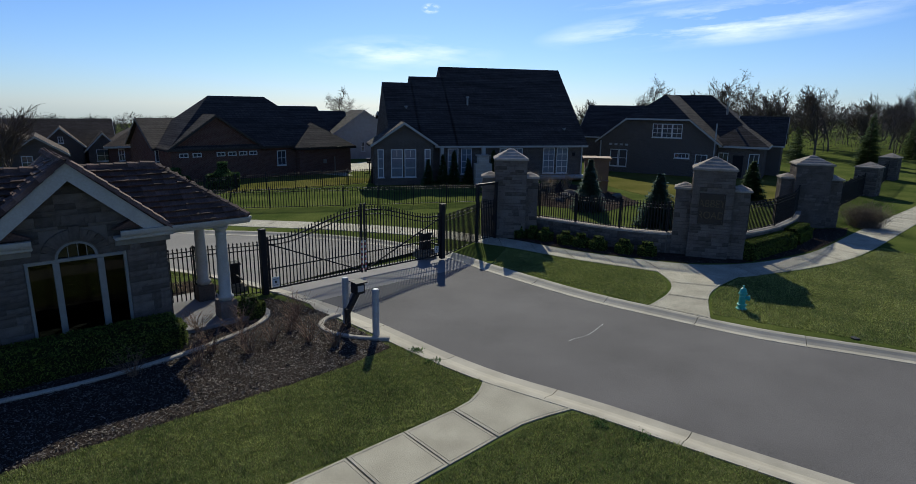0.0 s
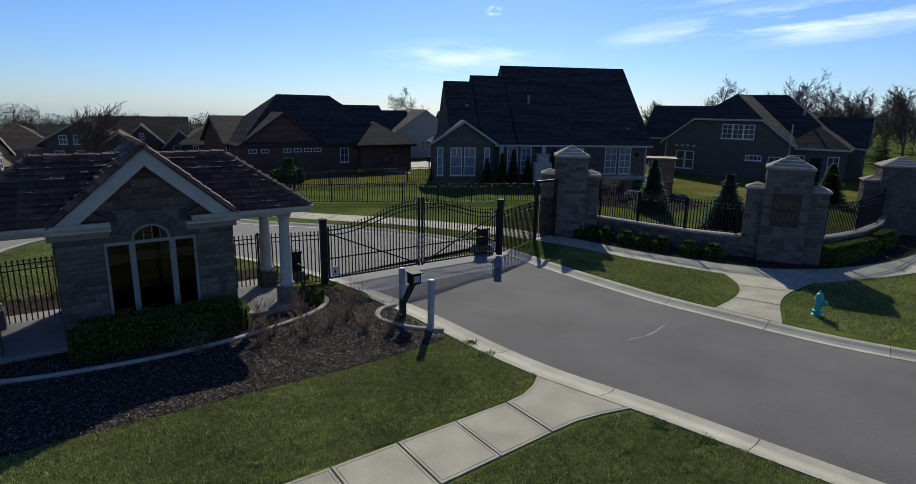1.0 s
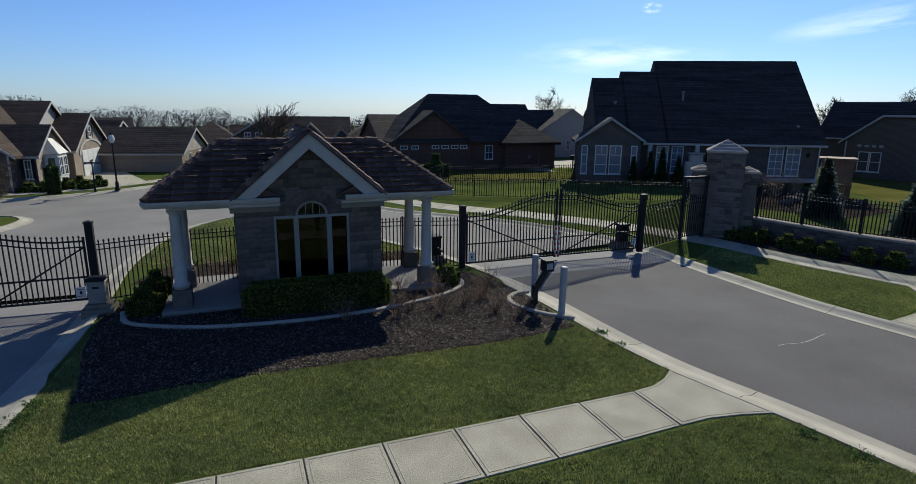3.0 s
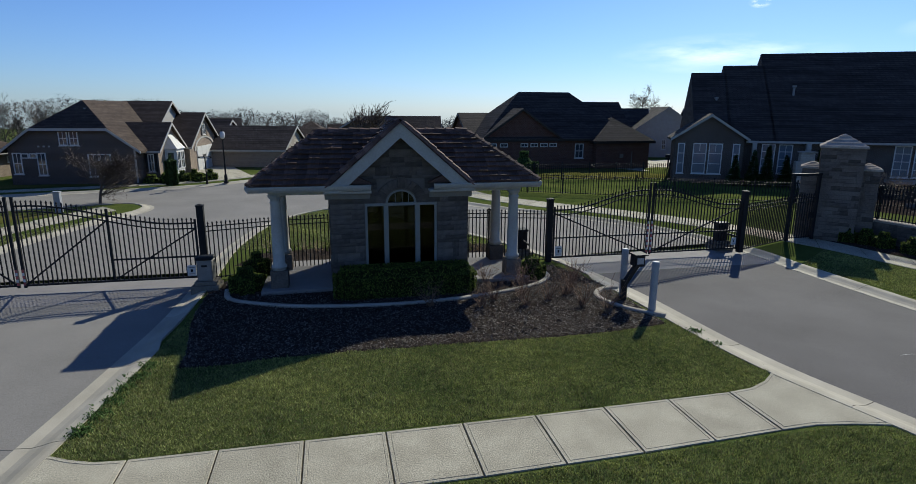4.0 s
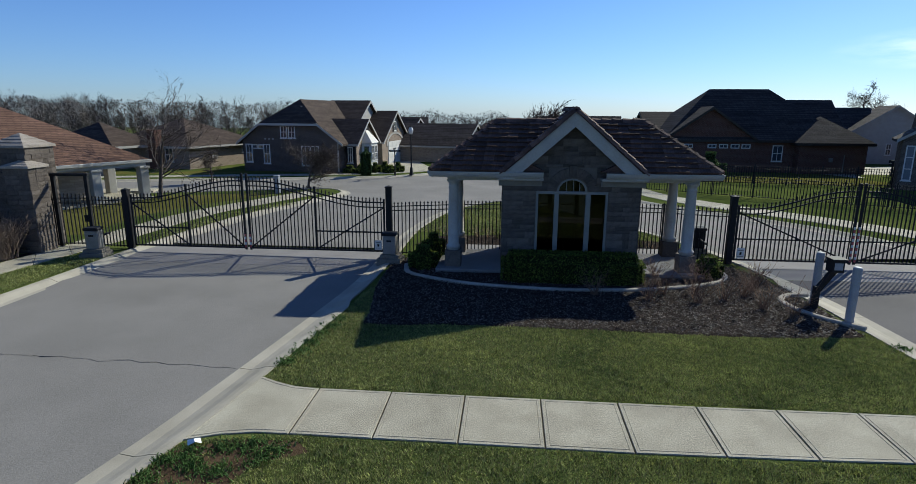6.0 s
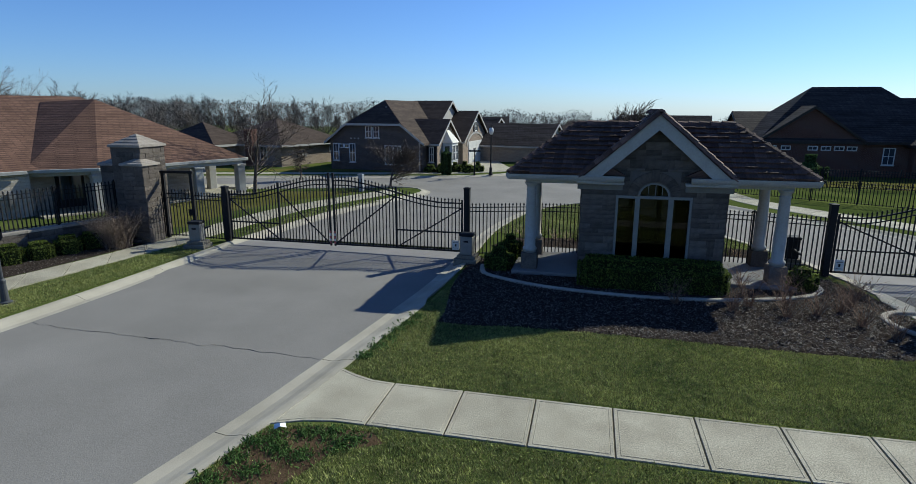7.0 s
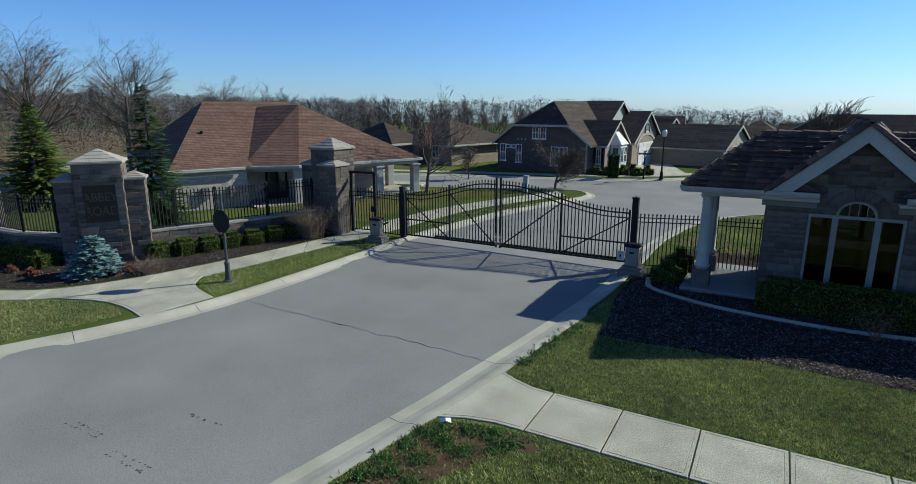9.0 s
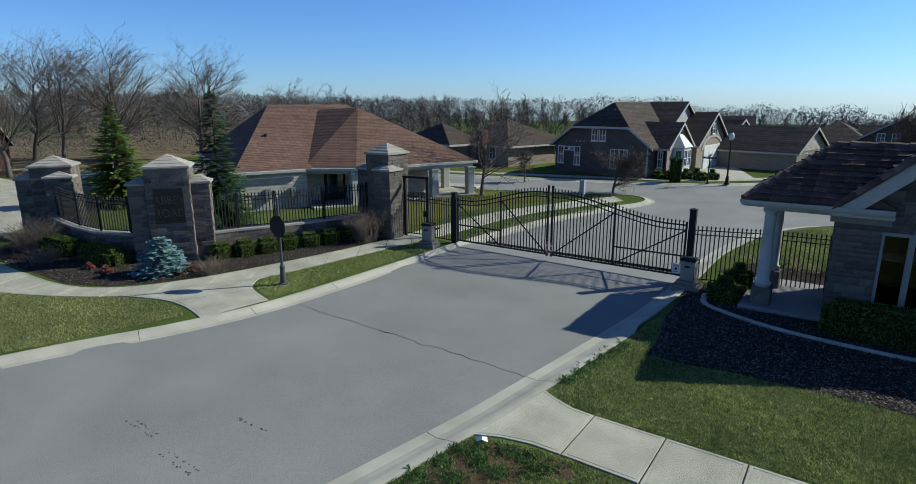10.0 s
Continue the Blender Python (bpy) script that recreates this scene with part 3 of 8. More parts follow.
pavement("pavement_ramp_exit", smooth_line([(21.55, 12.1), (20.6, 10.95), (19.6, 10.38), (18.6, 10.12), (17.45, 9.98)], 0.3), smooth_line([(23.3, 9.55), (22.0, 9.50), (20.9, 9.38), (19.7, 9.02), (17.85, 8.05)], 0.3), 3, "pale concrete pavement ramp to the kerb", z=0.03)
pavement("pavement_far", smooth_line([(-60, 31.5), (-34, 39.6), (-21, 43.2), (-14, 45.0), (-9.5, 46.8), (-6.0, 50), (-1, 55)]), smooth_line([(-60, 30.2), (-34, 38.3), (-21, 41.9), (-14, 43.7), (-9.0, 45.6), (-5.2, 49), (-0.3, 54)]), 30, "pale concrete pavement along the inner street")


def patch(name, label, outline, material="drylawn"):
    """A stretch of lawn gone dry, lying on the ground."""
    return tagged(part(name, prism(smooth_line([*outline, outline[0]], 1.5)[:-1].tolist(), -0.05, 0.012, None, "z"), material), label, "lawn", kind="structure")


patch("ground_lawn_brick_house", "straw-coloured dormant lawn before the brick house", [(9.6, 43.6), (16, 43.4), (27, 42.2), (30.5, 46.5), (27, 49.8), (18, 50.6), (9, 50)])
patch("ground_lawn_east", "straw-green dormant lawn behind the curved wall", [(38.5, 20), (46, 16.5), (60, 17), (62, 25), (52, 33), (44, 31)])
patch("ground_lawn_gable_house", "straw-green dormant lawn before the grey house", [(-34, 41.0), (-22, 44.0), (-12, 46.0), (-13, 46.2), (-22, 46.2), (-30, 47), (-38, 46)])
patch("ground_leaf_litter", "brown leaf litter and dormant grass below the bare trees", [(-150, 17), (-80, 17), (-46, 18), (-40, 24), (-43, 30), (-58, 26), (-64, 40), (-70, 60), (-150, 90)], "litter")
patch("ground_lawn_inner", "straw-green dormant lawn inside the entry gate", [(-16.2, 21), (-17, 25), (-15.2, 30), (-13.6, 33.2), (-20, 31.6), (-27, 29), (-20.6, 24), (-18.5, 20.5)])


# ------------------------------------------------------------ pieces of stone and tile
def unit_block(bevel=0.035):
    bm = boxm(-0.5, 0.5, -0.5, 0.5, -0.5, 0.5)
    bmesh.ops.bevel(bm, geom=[e for e in bm.edges if max(v.co.y for v in e.verts) < -0.49], offset=bevel, segments=1, affect="EDGES")
    me = bpy.data.meshes.new("stone_block")
    bm.to_mesh(me)
    bm.free()
    return me


STONE_MESH = unit_block()
STONE_MESH.materials.append(M["stone"])


def joined(name, me, mats, material, parent):
    """Alike pieces past the first few hundred, joined."""
    v = np.array([q.co[:] for q in me.vertices])
    vs, fs = [], []
    for m in mats:
        a = np.array(m)
        o = len(vs)
        vs.extend((v @ a[:3, :3].T + a[:3, 3]).tolist())
        fs.extend([[o + i for i in p.vertices] for p in me.polygons])
    ob = pydata(name, vs, fs, material, parent)
    return tagged(ob, kind="stuff")


def lay(name, me, mats, material, parent, limit=300):
    for m in mats[:limit]:
        piece(name, me, material, parent, at=m)
    if len(mats) > limit:
        joined(name + "_rest", me, mats[limit:], material, parent)


def stone_face(origin, yaw, spans, z0, z1, rng, course=(0.12, 0.20), length=(0.22, 0.62), out=0.03):
    """Poses of ashlar blocks on an upright face: origin at its foot, running along local x turned by yaw; spans(z0, z1) gives the free stretches."""
    res, z = [], z0
    rot = Matrix.Translation(origin) @ Matrix.Rotation(yaw, 4, "Z")
    while z < z1 - 0.04:
        h = min(rng.uniform(*course), z1 - z)
        if z1 - z - h < 0.07:
            h = z1 - z
        for a, b in spans(z, z + h):
            x = a
            while x < b - 0.01:
                w = min(rng.uniform(*length), b - x)
                if b - x - w < 0.13:
                    w = b - x
                d = out + rng.uniform(-0.010, 0.014)
                res.append(rot @ Matrix.LocRotScale((x + w / 2, -d / 2 + 0.02, z + h / 2), None, (w - 0.006, d + 0.04, h - 0.006)))
                x += w
        z += h
    return res


def cap_roof(name, parent, cx, cy, hw, hd, z0, z1, material="capstone", rows=4):
    """A low pyramid cap of overlapping shingle courses on a flat plate."""
    bm = bmesh.new()
    box(bm, cx - hw, cx + hw, cy - hd, cy + hd, z0 - 0.07, z0, 0.012)
    for k in range(rows):
        t0, t1 = k / rows, (k + 1) / rows
        za, zb = z0 + (z1 - z0) * t0, z0 + (z1 - z0) * t1
        ring0 = [bm.verts.new((cx + sx * (hw - 0.01) * (1 - t0), cy + sy * (hd - 0.01) * (1 - t0), za + 0.022)) for sx, sy in ((-1, -1), (1, -1), (1, 1), (-1, 1))]
        under = [bm.verts.new((v.co.x, v.co.y, za - 0.002)) for v in ring0]
        if k < rows - 1:
            ring1 = [bm.verts.new((cx + sx * (hw - 0.01) * (1 - t1), cy + sy * (hd - 0.01) * (1 - t1), zb + 0.005)) for sx, sy in ((-1, -1), (1, -1), (1, 1), (-1, 1))]
        else:
            ring1 = [bm.verts.new((cx, cy, zb + 0.01))] * 4
        for i in range(4):
            j = (i + 1) % 4
            if k < rows - 1:
                bm.faces.new((ring0[i], ring0[j], ring1[j], ring1[i]))
            else:
                bm.faces.new((ring0[i], ring0[j], ring1[0]))
            bm.faces.new((under[i], under[j], ring0[j], ring0[i]))
    return part(name, bm, material, parent, "pale shingled pyramid cap")


def stone_pillar(name, label, x, y, yaw, w, d, h, cap, wings=(), plaque=None, seed=1, group=""):
    """A stone entrance pillar: a tower with lower buttresses; wings: (cx, cy, w, d, h)."""
    rng = random.Random(seed)
    t = thing(name, label, "stone pillar", pose(x, y, 0, 0, 0, yaw), group)
    mats = []
    for cx, cy, bw, bd, bh, rise in [(0, 0, w, d, h, cap), *[(a, b, c, e, f, 0.22) for a, b, c, e, f in wings]]:
        part("core", boxm(cx - bw / 2, cx + bw / 2, cy - bd / 2, cy + bd / 2, 0, bh), "mortar", t)
        hole = plaque if (plaque and cx == 0) else None
        for k, (ox, oy, yw, ln) in enumerate([(cx - bw / 2, cy - bd / 2, 0, bw), (cx + bw / 2, cy - bd / 2, 90, bd), (cx + bw / 2, cy + bd / 2, 180, bw), (cx - bw / 2, cy + bd / 2, 270, bd)]):
            def spans(za, zb, k=k, ln=ln):
                if hole and k == 0 and zb > hole[2] and za < hole[3]:
                    return [(-0.02, hole[0] + ln / 2), (hole[1] + ln / 2, ln + 0.02)]
                return [(-0.02, ln + 0.02)]
            mats += stone_face((ox, oy, 0), radians(yw), spans, 0.0, bh - 0.07, rng)
        cap_roof("cap", t, cx, cy, bw / 2 + 0.10, bd / 2 + 0.10, bh, bh + rise)
    if plaque:
        a, b, c, e = plaque
        yf = -d / 2
        pl = part("sign_plate", boxm(a + 0.03, b - 0.03, yf - 0.02, yf + 0.05, c + 0.03, e - 0.03, 0.01), "bronze", t, "dark bronze sign plate")
        bm = bmesh.new()
        for x0, x1, z0, z1 in ((a, b, c, c + 0.06), (a, b, e - 0.06, e), (a, a + 0.06, c + 0.06, e - 0.06), (b - 0.06, b, c + 0.06, e - 0.06)):
            box(bm, x0, x1, yf - 0.05, yf + 0.04, z0, z1)
        part("sign_frame", bm, "bronze", t)
        for word, zz in (("ABBEY", c + (e - c) * 0.56), ("ROAD", c + (e - c) * 0.18)):
            cu = bpy.data.curves.new("lettering", "FONT")
            cu.body, cu.size, cu.extrude, cu.align_x = word, (e - c) * 0.34, 0.008, "CENTER"
            cu.materials.append(M["letter"])
            ob = new("lettering", cu)
            ob.parent, ob.matrix_basis = pl, pose((a + b) / 2, yf - 0.03, zz, 90, 0, 0)
            ob.scale.x = 0.82
            tagged(ob, "dull gold raised letters")
    rng.shuffle(mats)
    lay("stone", STONE_MESH, mats, "stone", t, 280)
    return t


def low_wall(name, label, line, h, thick, seed):
    """A low stone wall along a line, with flat coping slabs."""
    rng = random.Random(seed)
    t = thing(name, label, "low wall")
    ln = smooth_line(line, 0.9)
    nr = normals(ln)
    mats, core_v, core_f = [], [], []
    for k in range(len(ln) - 1):
        a, b = ln[k], ln[k + 1]
        length = np.linalg.norm(b - a)
        yaw = math.atan2(b[1] - a[1], b[0] - a[0])
        for side in (1, -1):
            o = a + nr[k] * -side * thick / 2 if side == 1 else b + nr[k + 1] * thick / 2
            mats += stone_face((o[0], o[1], 0), yaw + (0 if side == 1 else math.pi), lambda za, zb: [(0, length)], 0, h - 0.02, rng, (0.13, 0.18), (0.25, 0.5))
        pa, pb, qa, qb = a - nr[k] * (thick / 2 + 0.05), b - nr[k + 1] * (thick / 2 + 0.05), a + nr[k] * (thick / 2 + 0.05), b + nr[k + 1] * (thick / 2 + 0.05)
        g = 0.006
        e = (b - a) / length * g
        ring = [pa + e, pb - e, qb - e, qa + e]
        pydata("coping", [(*p, h - 0.02) for p in ring] + [(*p, h + 0.06) for p in ring], [(0, 3, 2, 1), (4, 5, 6, 7), (0, 1, 5, 4), (1, 2, 6, 5), (2, 3, 7, 6), (3, 0, 4, 7)], "capstone", t)
    lo, hi = ln - nr * thick / 2, ln + nr * thick / 2
    n = len(ln)
    vs = [(*p, z) for z in (0, h - 0.02) for p in (*lo, *hi)]
    fs = [f for k in range(n - 1) for f in ((k, k + 1, 2 * n + k + 1, 2 * n + k), (n + k + 1, n + k, 3 * n + k, 3 * n + k + 1), (2 * n + k, 2 * n + k + 1, 3 * n + k + 1, 3 * n + k))]
    pydata("core", vs, fs, "mortar", t)
    rng.shuffle(mats)
    lay("stone", STONE_MESH, mats, "stone", t, 220)
    return t


# ------------------------------------------------------------ iron fences and gates
def picket_mesh(r=0.0155):
    """A square bar one metre high; its pointed tip is a mesh of its own."""
    me = bpy.data.meshes.new("picket")
    bm = boxm(-r, r, -r, r, 0, 1)
    bm.to_mesh(me)
    bm.free()
    me.materials.append(M["iron"])
    tip = bpy.data.meshes.new("finial")
    bm = lathe([(r * 0.8, 0), (r * 1.9, 0.02), (r * 1.9, 0.035), (r * 0.4, 0.085)], 6)
    bm.to_mesh(tip)
    bm.free()
    tip.materials.append(M["iron"])
    return me, tip


PICKET, FINIAL = picket_mesh()


def pickets(t, spots, tips=True):
    """Bars at (x, y, foot, top) of a thing."""
    for x, y, a, b in spots:
        p = piece("picket", PICKET, "iron", t, at=Matrix.LocRotScale((x, y, a), None, (1, 1, b - a)))
        if tips:
            f = piece("finial", FINIAL, "iron", p, at=Matrix.LocRotScale((0, 0, 1), None, (1, 1, 1 / (b - a))))


def post_mesh(w, h, knob=True):
    bm = boxm(-w / 2, w / 2, -w / 2, w / 2, 0, h - 0.08, 0.006)
    box(bm, -w / 2 - 0.015, w / 2 + 0.015, -w / 2 - 0.015, w / 2 + 0.015, h - 0.08, h - 0.04)
    v = [bm.verts.new((sx * w / 2, sy * w / 2, h - 0.04)) for sx, sy in ((-1, -1), (1, -1), (1, 1), (-1, 1))]
    top = bm.verts.new((0, 0, h))
    for i in range(4):
        bm.faces.new((v[i], v[(i + 1) % 4], top))
    return bm


def fence(name, label, line, h, z=0.0, every=2.4, gap=0.125, post=0.06, foot=0.08, tips=True, ends=(True, True), group="", drop=0.16):
    """An iron picket fence along corner points, with rails, posts and pickets."""
    t = thing(name, label, "iron fence", group=group)
    for i, (a, b) in enumerate(zip(line, line[1:])):
        a, b = np.array(a, float), np.array(b, float)
        ln = np.linalg.norm(b - a)
        u = (b - a) / ln
        yaw = math.atan2(u[1], u[0])
        n = max(1, round(ln / every))
        for k in range(n + 1):
            if (k == 0 and (i > 0 or not ends[0])) or (k == n and i == len(line) - 2 and not ends[1]):
                continue
            p = a + u * ln * k / n
            part("post", post_mesh(post, h + 0.06 - 0.0), "iron", t, at=pose(p[0], p[1], z, 0, 0, math.degrees(yaw)))
        for zz, hh in ((foot, 0.03), (h - drop - 0.15, 0.028), (h - drop, 0.028)):
            part("rail", boxm(0, ln, -0.016, 0.016, zz, zz + hh), "iron", t, at=pose(a[0], a[1], z, 0, 0, math.degrees(yaw)))
        m = max(2, int(ln / gap))
        pickets(t, [(*(a + u * ln * (k + 0.5) / m), z + foot - 0.03, z + h - 0.08) for k in range(m)], tips)
    return t


def gate_leaf(name, label, x0, x1, y, low, high, seed, group="", plain=False):
    """One leaf of a drive gate, hinged at x0 and meeting its fellow at x1; its top swings up from low to high."""
    t = thing(name, label, "iron gate", pose(x0, y, 0), group)
    L, s = abs(x1 - x0), (1 if x1 > x0 else -1)
    def top(u):
        q = min(1, max(0, (u / L - 0.12) / 0.80))
        return low + (high - low) * (q * q * (3 - 2 * q))
    def bar(nm, pts, w, d, mat="iron"):
        bm = bmesh.new()
        rings = []
        for k, (u, z) in enumerate(pts):
            (ua, za), (ub, zb) = pts[max(0, k - 1)], pts[min(len(pts) - 1, k + 1)]
            dv = Vector((s * (ub - ua), 0, zb - za)).normalized()
            nn = Vector((-dv.z, 0, dv.x)) * w / 2
            p = Vector((s * u, 0, z))
            rings.append([bm.verts.new(p + nn * e + Vector((0, g * d / 2, 0))) for e, g in ((1, -1), (1, 1), (-1, 1), (-1, -1))])
        for a, b in zip(rings, rings[1:]):
            for k in range(4):
                bm.faces.new((a[k], a[(k + 1) % 4], b[(k + 1) % 4], b[k]))
        bm.faces.new(rings[0])
        bm.faces.new(rings[-1][::-1])
        bmesh.ops.recalc_face_normals(bm, faces=bm.faces)
        return part(nm, bm, mat, t)
    us = np.linspace(0.05, L - 0.03, 22)
    bar("top_rail", [(u, top(u) - 0.17) for u in us], 0.045, 0.045)
    bar("second_rail", [(u, top(u) - 0.34) for u in us], 0.035, 0.035)
    bar("bottom_rail", [(0.03, 0.15), (L - 0.03, 0.15)], 0.06, 0.05)
    mid = L * 0.5
    bar("hinge_stile", [(0.06, 0.12), (0.06, low - 0.05)], 0.06, 0.05)
    if not plain:
        bar("middle_stile", [(mid, 0.12), (mid, top(mid) + 0.04)], 0.07, 0.06)
    stile = bar("meeting_stile", [(L - 0.07, 0.08), (L - 0.07, high + 0.10)], 0.075, 0.06)
    bands, tape = (12, 0.034) if plain else (5, 0.032)
    for k in range(bands):
        part("reflector_band", boxm(s * (L - 0.07) - tape, s * (L - 0.07) + tape, -0.034, 0.034, 0.16 + k * 0.10, 0.25 + k * 0.10), "red" if k % 2 == 0 else "white", stile, "red reflective tape" if k % 2 == 0 else "white reflective tape")
    if plain:
        # one brace and one rail over the whole leaf
        bar("brace", [(0.08, low - 0.30), (L - 0.1, 0.17)], 0.045, 0.035)
        bar("middle_rail", [(0.06, 0.86), (L - 0.07, 0.86)], 0.045, 0.04)
    else:
        bar("brace", [(0.08, low - 0.36), (mid, 0.17)], 0.045, 0.035)
        bar("brace", [(mid, top(mid) - 0.3), (L - 0.1, 0.17)], 0.045, 0.035)
        bar("middle_rail", [(0.06, 0.82), (mid, 0.82)], 0.05, 0.04)
    n = int(L / 0.135)
    pickets(t, [(s * (0.1 + (L - 0.2) * (k + 0.5) / n), 0, 0.13, top(0.1 + (L - 0.2) * (k + 0.5) / n) - 0.08) for k in range(n)])
    return t


def gate_post(x, y, h=2.35, w=0.2):
    t = part("gate_post", post_mesh(w, h), "iron", at=pose(x, y, -0.02))
    return tagged(t, "thick square black iron gate post with a pyramid cap", "gate post", group="gate posts")


GATE_Y = 18.95
GATE_E = 19.10
GL0, GL1, GR0, GR1 = -13.05, -3.45, 8.10, 16.02
for gxp, gyp, ghp in ((GL0, GATE_Y, 2.24), (GL1, GATE_Y, 2.50), (GR0, GATE_E, 2.36), (GR1, GATE_E, 2.44)):
    gate_post(gxp, gyp, ghp)
glm, grm = (GL0 + GL1) / 2 - 0.35, (GR0 + GR1) / 2
gate_leaf("drive_gate", "closed black iron gate leaf with arched top across the entry lane", GL0 + 0.12, glm - 0.02, GATE_Y, 2.05, 2.72, 1, "drive gate leaves")
gate_leaf("drive_gate", "closed black iron gate leaf with arched top across the entry lane", GL1 - 0.12, glm + 0.02, GATE_Y, 2.05, 2.72, 2, "drive gate leaves")
gate_leaf("drive_gate", "closed black iron gate leaf with arched top across the exit lane", GR0 + 0.12, grm - 0.004, GATE_E, 2.05, 2.68, 3, "drive gate leaves", plain=True)
gate_leaf("drive_gate", "closed black iron gate leaf with arched top across the exit lane", GR1 - 0.12, grm + 0.004, GATE_E, 2.05, 2.68, 4, "drive gate leaves", plain=True)


def side_gate(name, label, x, y, yaw, w, h):
    """A narrow gate for walkers in a tall square frame."""
    t = thing(name, label, "side gate", pose(x, y, 0, 0, 0, yaw))
    for sx in (0, w):
        part("frame_post", boxm(sx - 0.06, sx + 0.06, -0.06, 0.06, 0, h, 0.006), "iron", t)
    part("frame_head", boxm(-0.09, w + 0.09, -0.07, 0.07, h, h + 0.10, 0.006), "iron", t)
    for zz in (0.12, 1.62, 1.80):
        part("rail", boxm(0.08, w - 0.08, -0.018, 0.018, zz, zz + 0.035), "iron", t)
    part("lock_box", boxm(w - 0.22, w - 0.07, -0.04, 0.04, 0.95, 1.2, 0.006), "iron", t)
    n = int((w - 0.2) / 0.125)
    pickets(t, [(0.1 + (w - 0.2) * (k + 0.5) / n, 0, 0.1, 1.92) for k in range(n)])
    return t


side_gate("side_gate", "closed black iron side gate by the entry lane", -15.75, 18.92, 6, 1.18, 2.62)
side_gate("side_gate", "closed black iron side gate by the exit lane", 19.20, 20.30, 5, 1.35, 2.75)
fence("iron_fence", "black iron picket fence between the drive gate and the side gate", [(-14.50, 19.05), (GL0 - 0.12, GATE_Y)], 1.9, ends=(False, False))
fence("iron_fence", "black iron picket fence between the side gate and the stone pier", [(-15.83, 18.9), (-16.0, 18.88)], 1.9, ends=(False, False))
fence("iron_fence", "black iron picket fence between the entry gate and the gatehouse", [(GL1 + 0.12, GATE_Y), (-1.2, 19.6), (0.45, 19.75)], 1.9, ends=(False, False))
fence("iron_fence", "black iron picket fence between the gatehouse and the exit gate", [(4.7, 19.75), (6.0, 19.6), (GR0 - 0.12, GATE_E)], 1.9, ends=(False, False))
fence("iron_fence", "black iron picket fence between the exit gate and the side gate", [(GR1 + 0.12, GATE_E), (19.12, 20.30)], 1.9, ends=(False, False))
fence("iron_fence", "black iron picket fence between the side gate and the stone pier", [(20.63, 20.42), (20.9, 20.46)], 1.9, ends=(False, False))

# ------------------------------------------------------------ stone pillars and walls
stone_pillar("stone_pier", "grey stone pier with buttresses beside the entry gate", -16.62, 18.75, 0, 1.25, 1.25, 3.72, 0.42, [(-0.95, -0.1, 0.75, 0.8, 3.0), (0.5, -0.55, 0.85, 0.75, 3.05)], seed=11)
stone_pillar("stone_pier", "grey stone pier with buttresses beside the exit gate", 21.65, 20.55, -43, 1.5, 1.5, 3.95, 0.5, [(-1.0, 0, 0.7, 0.9, 3.05), (1.0, 0, 0.7, 0.9, 3.05)], seed=12)
stone_pillar("sign_pillar", "grey stone pillar with a dark name plate beside the entry lane", -20.56, 10.88, 52, 1.45, 1.30, 3.60, 0.42, [(-1.03, 0, 0.68, 0.75, 2.98), (1.03, 0, 0.68, 0.75, 2.98)], (-0.5, 0.5, 1.5, 2.8), seed=13)
stone_pillar("sign_pillar", "grey stone pillar with a dark name plate beside the exit lane", 25.75, 12.1, -62, 1.62, 1.4, 3.95, 0.5, [(-1.12, 0, 0.72, 0.8, 3.05), (1.12, 0, 0.72, 0.8, 3.05)], (-0.52, 0.52, 1.55, 2.9), seed=14)
stone_pillar("stone_pillar", "grey stone pillar at the far end of the curved wall", -29.3, 10.3, 55, 1.55, 1.4, 3.18, 0.42, [(-1.05, -0.1, 0.7, 0.8, 2.65), (0.35, -0.75, 1.0, 0.7, 2.72)], seed=15)
stone_pillar("stone_pillar", "grey stone pillar at the far end of the curved wall", 37.3, 11.9, -58, 1.75, 1.5, 3.55, 0.48, [(-1.15, 0, 0.75, 0.9, 2.75), (1.15, 0, 0.75, 0.9, 2.75)], seed=16)
stone_pillar("stone_pillar", "small grey stone pillar in the roadside fence", 55.0, 13.3, 0, 1.5, 1.5, 2.25, 0.4, seed=17, group="roadside pillars")
stone_pillar("stone_pillar", "small grey stone pillar in the roadside fence", 69.8, 15.2, 0, 1.5, 1.5, 2.2, 0.4, seed=18, group="roadside pillars")
WALL_W = [(-17.4, 18.2), (-18.1, 16.2), (-18.8, 14.2), (-19.5, 12.9), (-19.95, 11.7)]
WALL_W2 = [(-21.4, 10.2), (-22.2, 10.0), (-23.6, 9.5), (-25.4, 9.45), (-27.2, 9.6), (-28.5, 9.8)]
WALL_E = [(22.3, 20.5), (22.9, 19.6), (23.3, 17.6), (23.8, 15.4), (24.7, 13.5), (25.25, 13.15)]
WALL_E2 = [(26.45, 11.5), (27.8, 11.25), (30.4, 11.0), (33.6, 11.3), (36.2, 12.0)]
low_wall("low_stone_wall", "low grey stone wall with coping beside the entry pavement", WALL_W, 0.89, 0.4, 21)
low_wall("low_stone_wall", "low curved grey stone wall behind the spruce", WALL_W2, 0.89, 0.4, 22)
low_wall("low_stone_wall", "low curved grey stone wall behind a row of shrubs", WALL_E, 0.89, 0.4, 23)
low_wall("low_stone_wall", "low curved grey stone wall with pale coping", WALL_E2, 0.89, 0.4, 24)
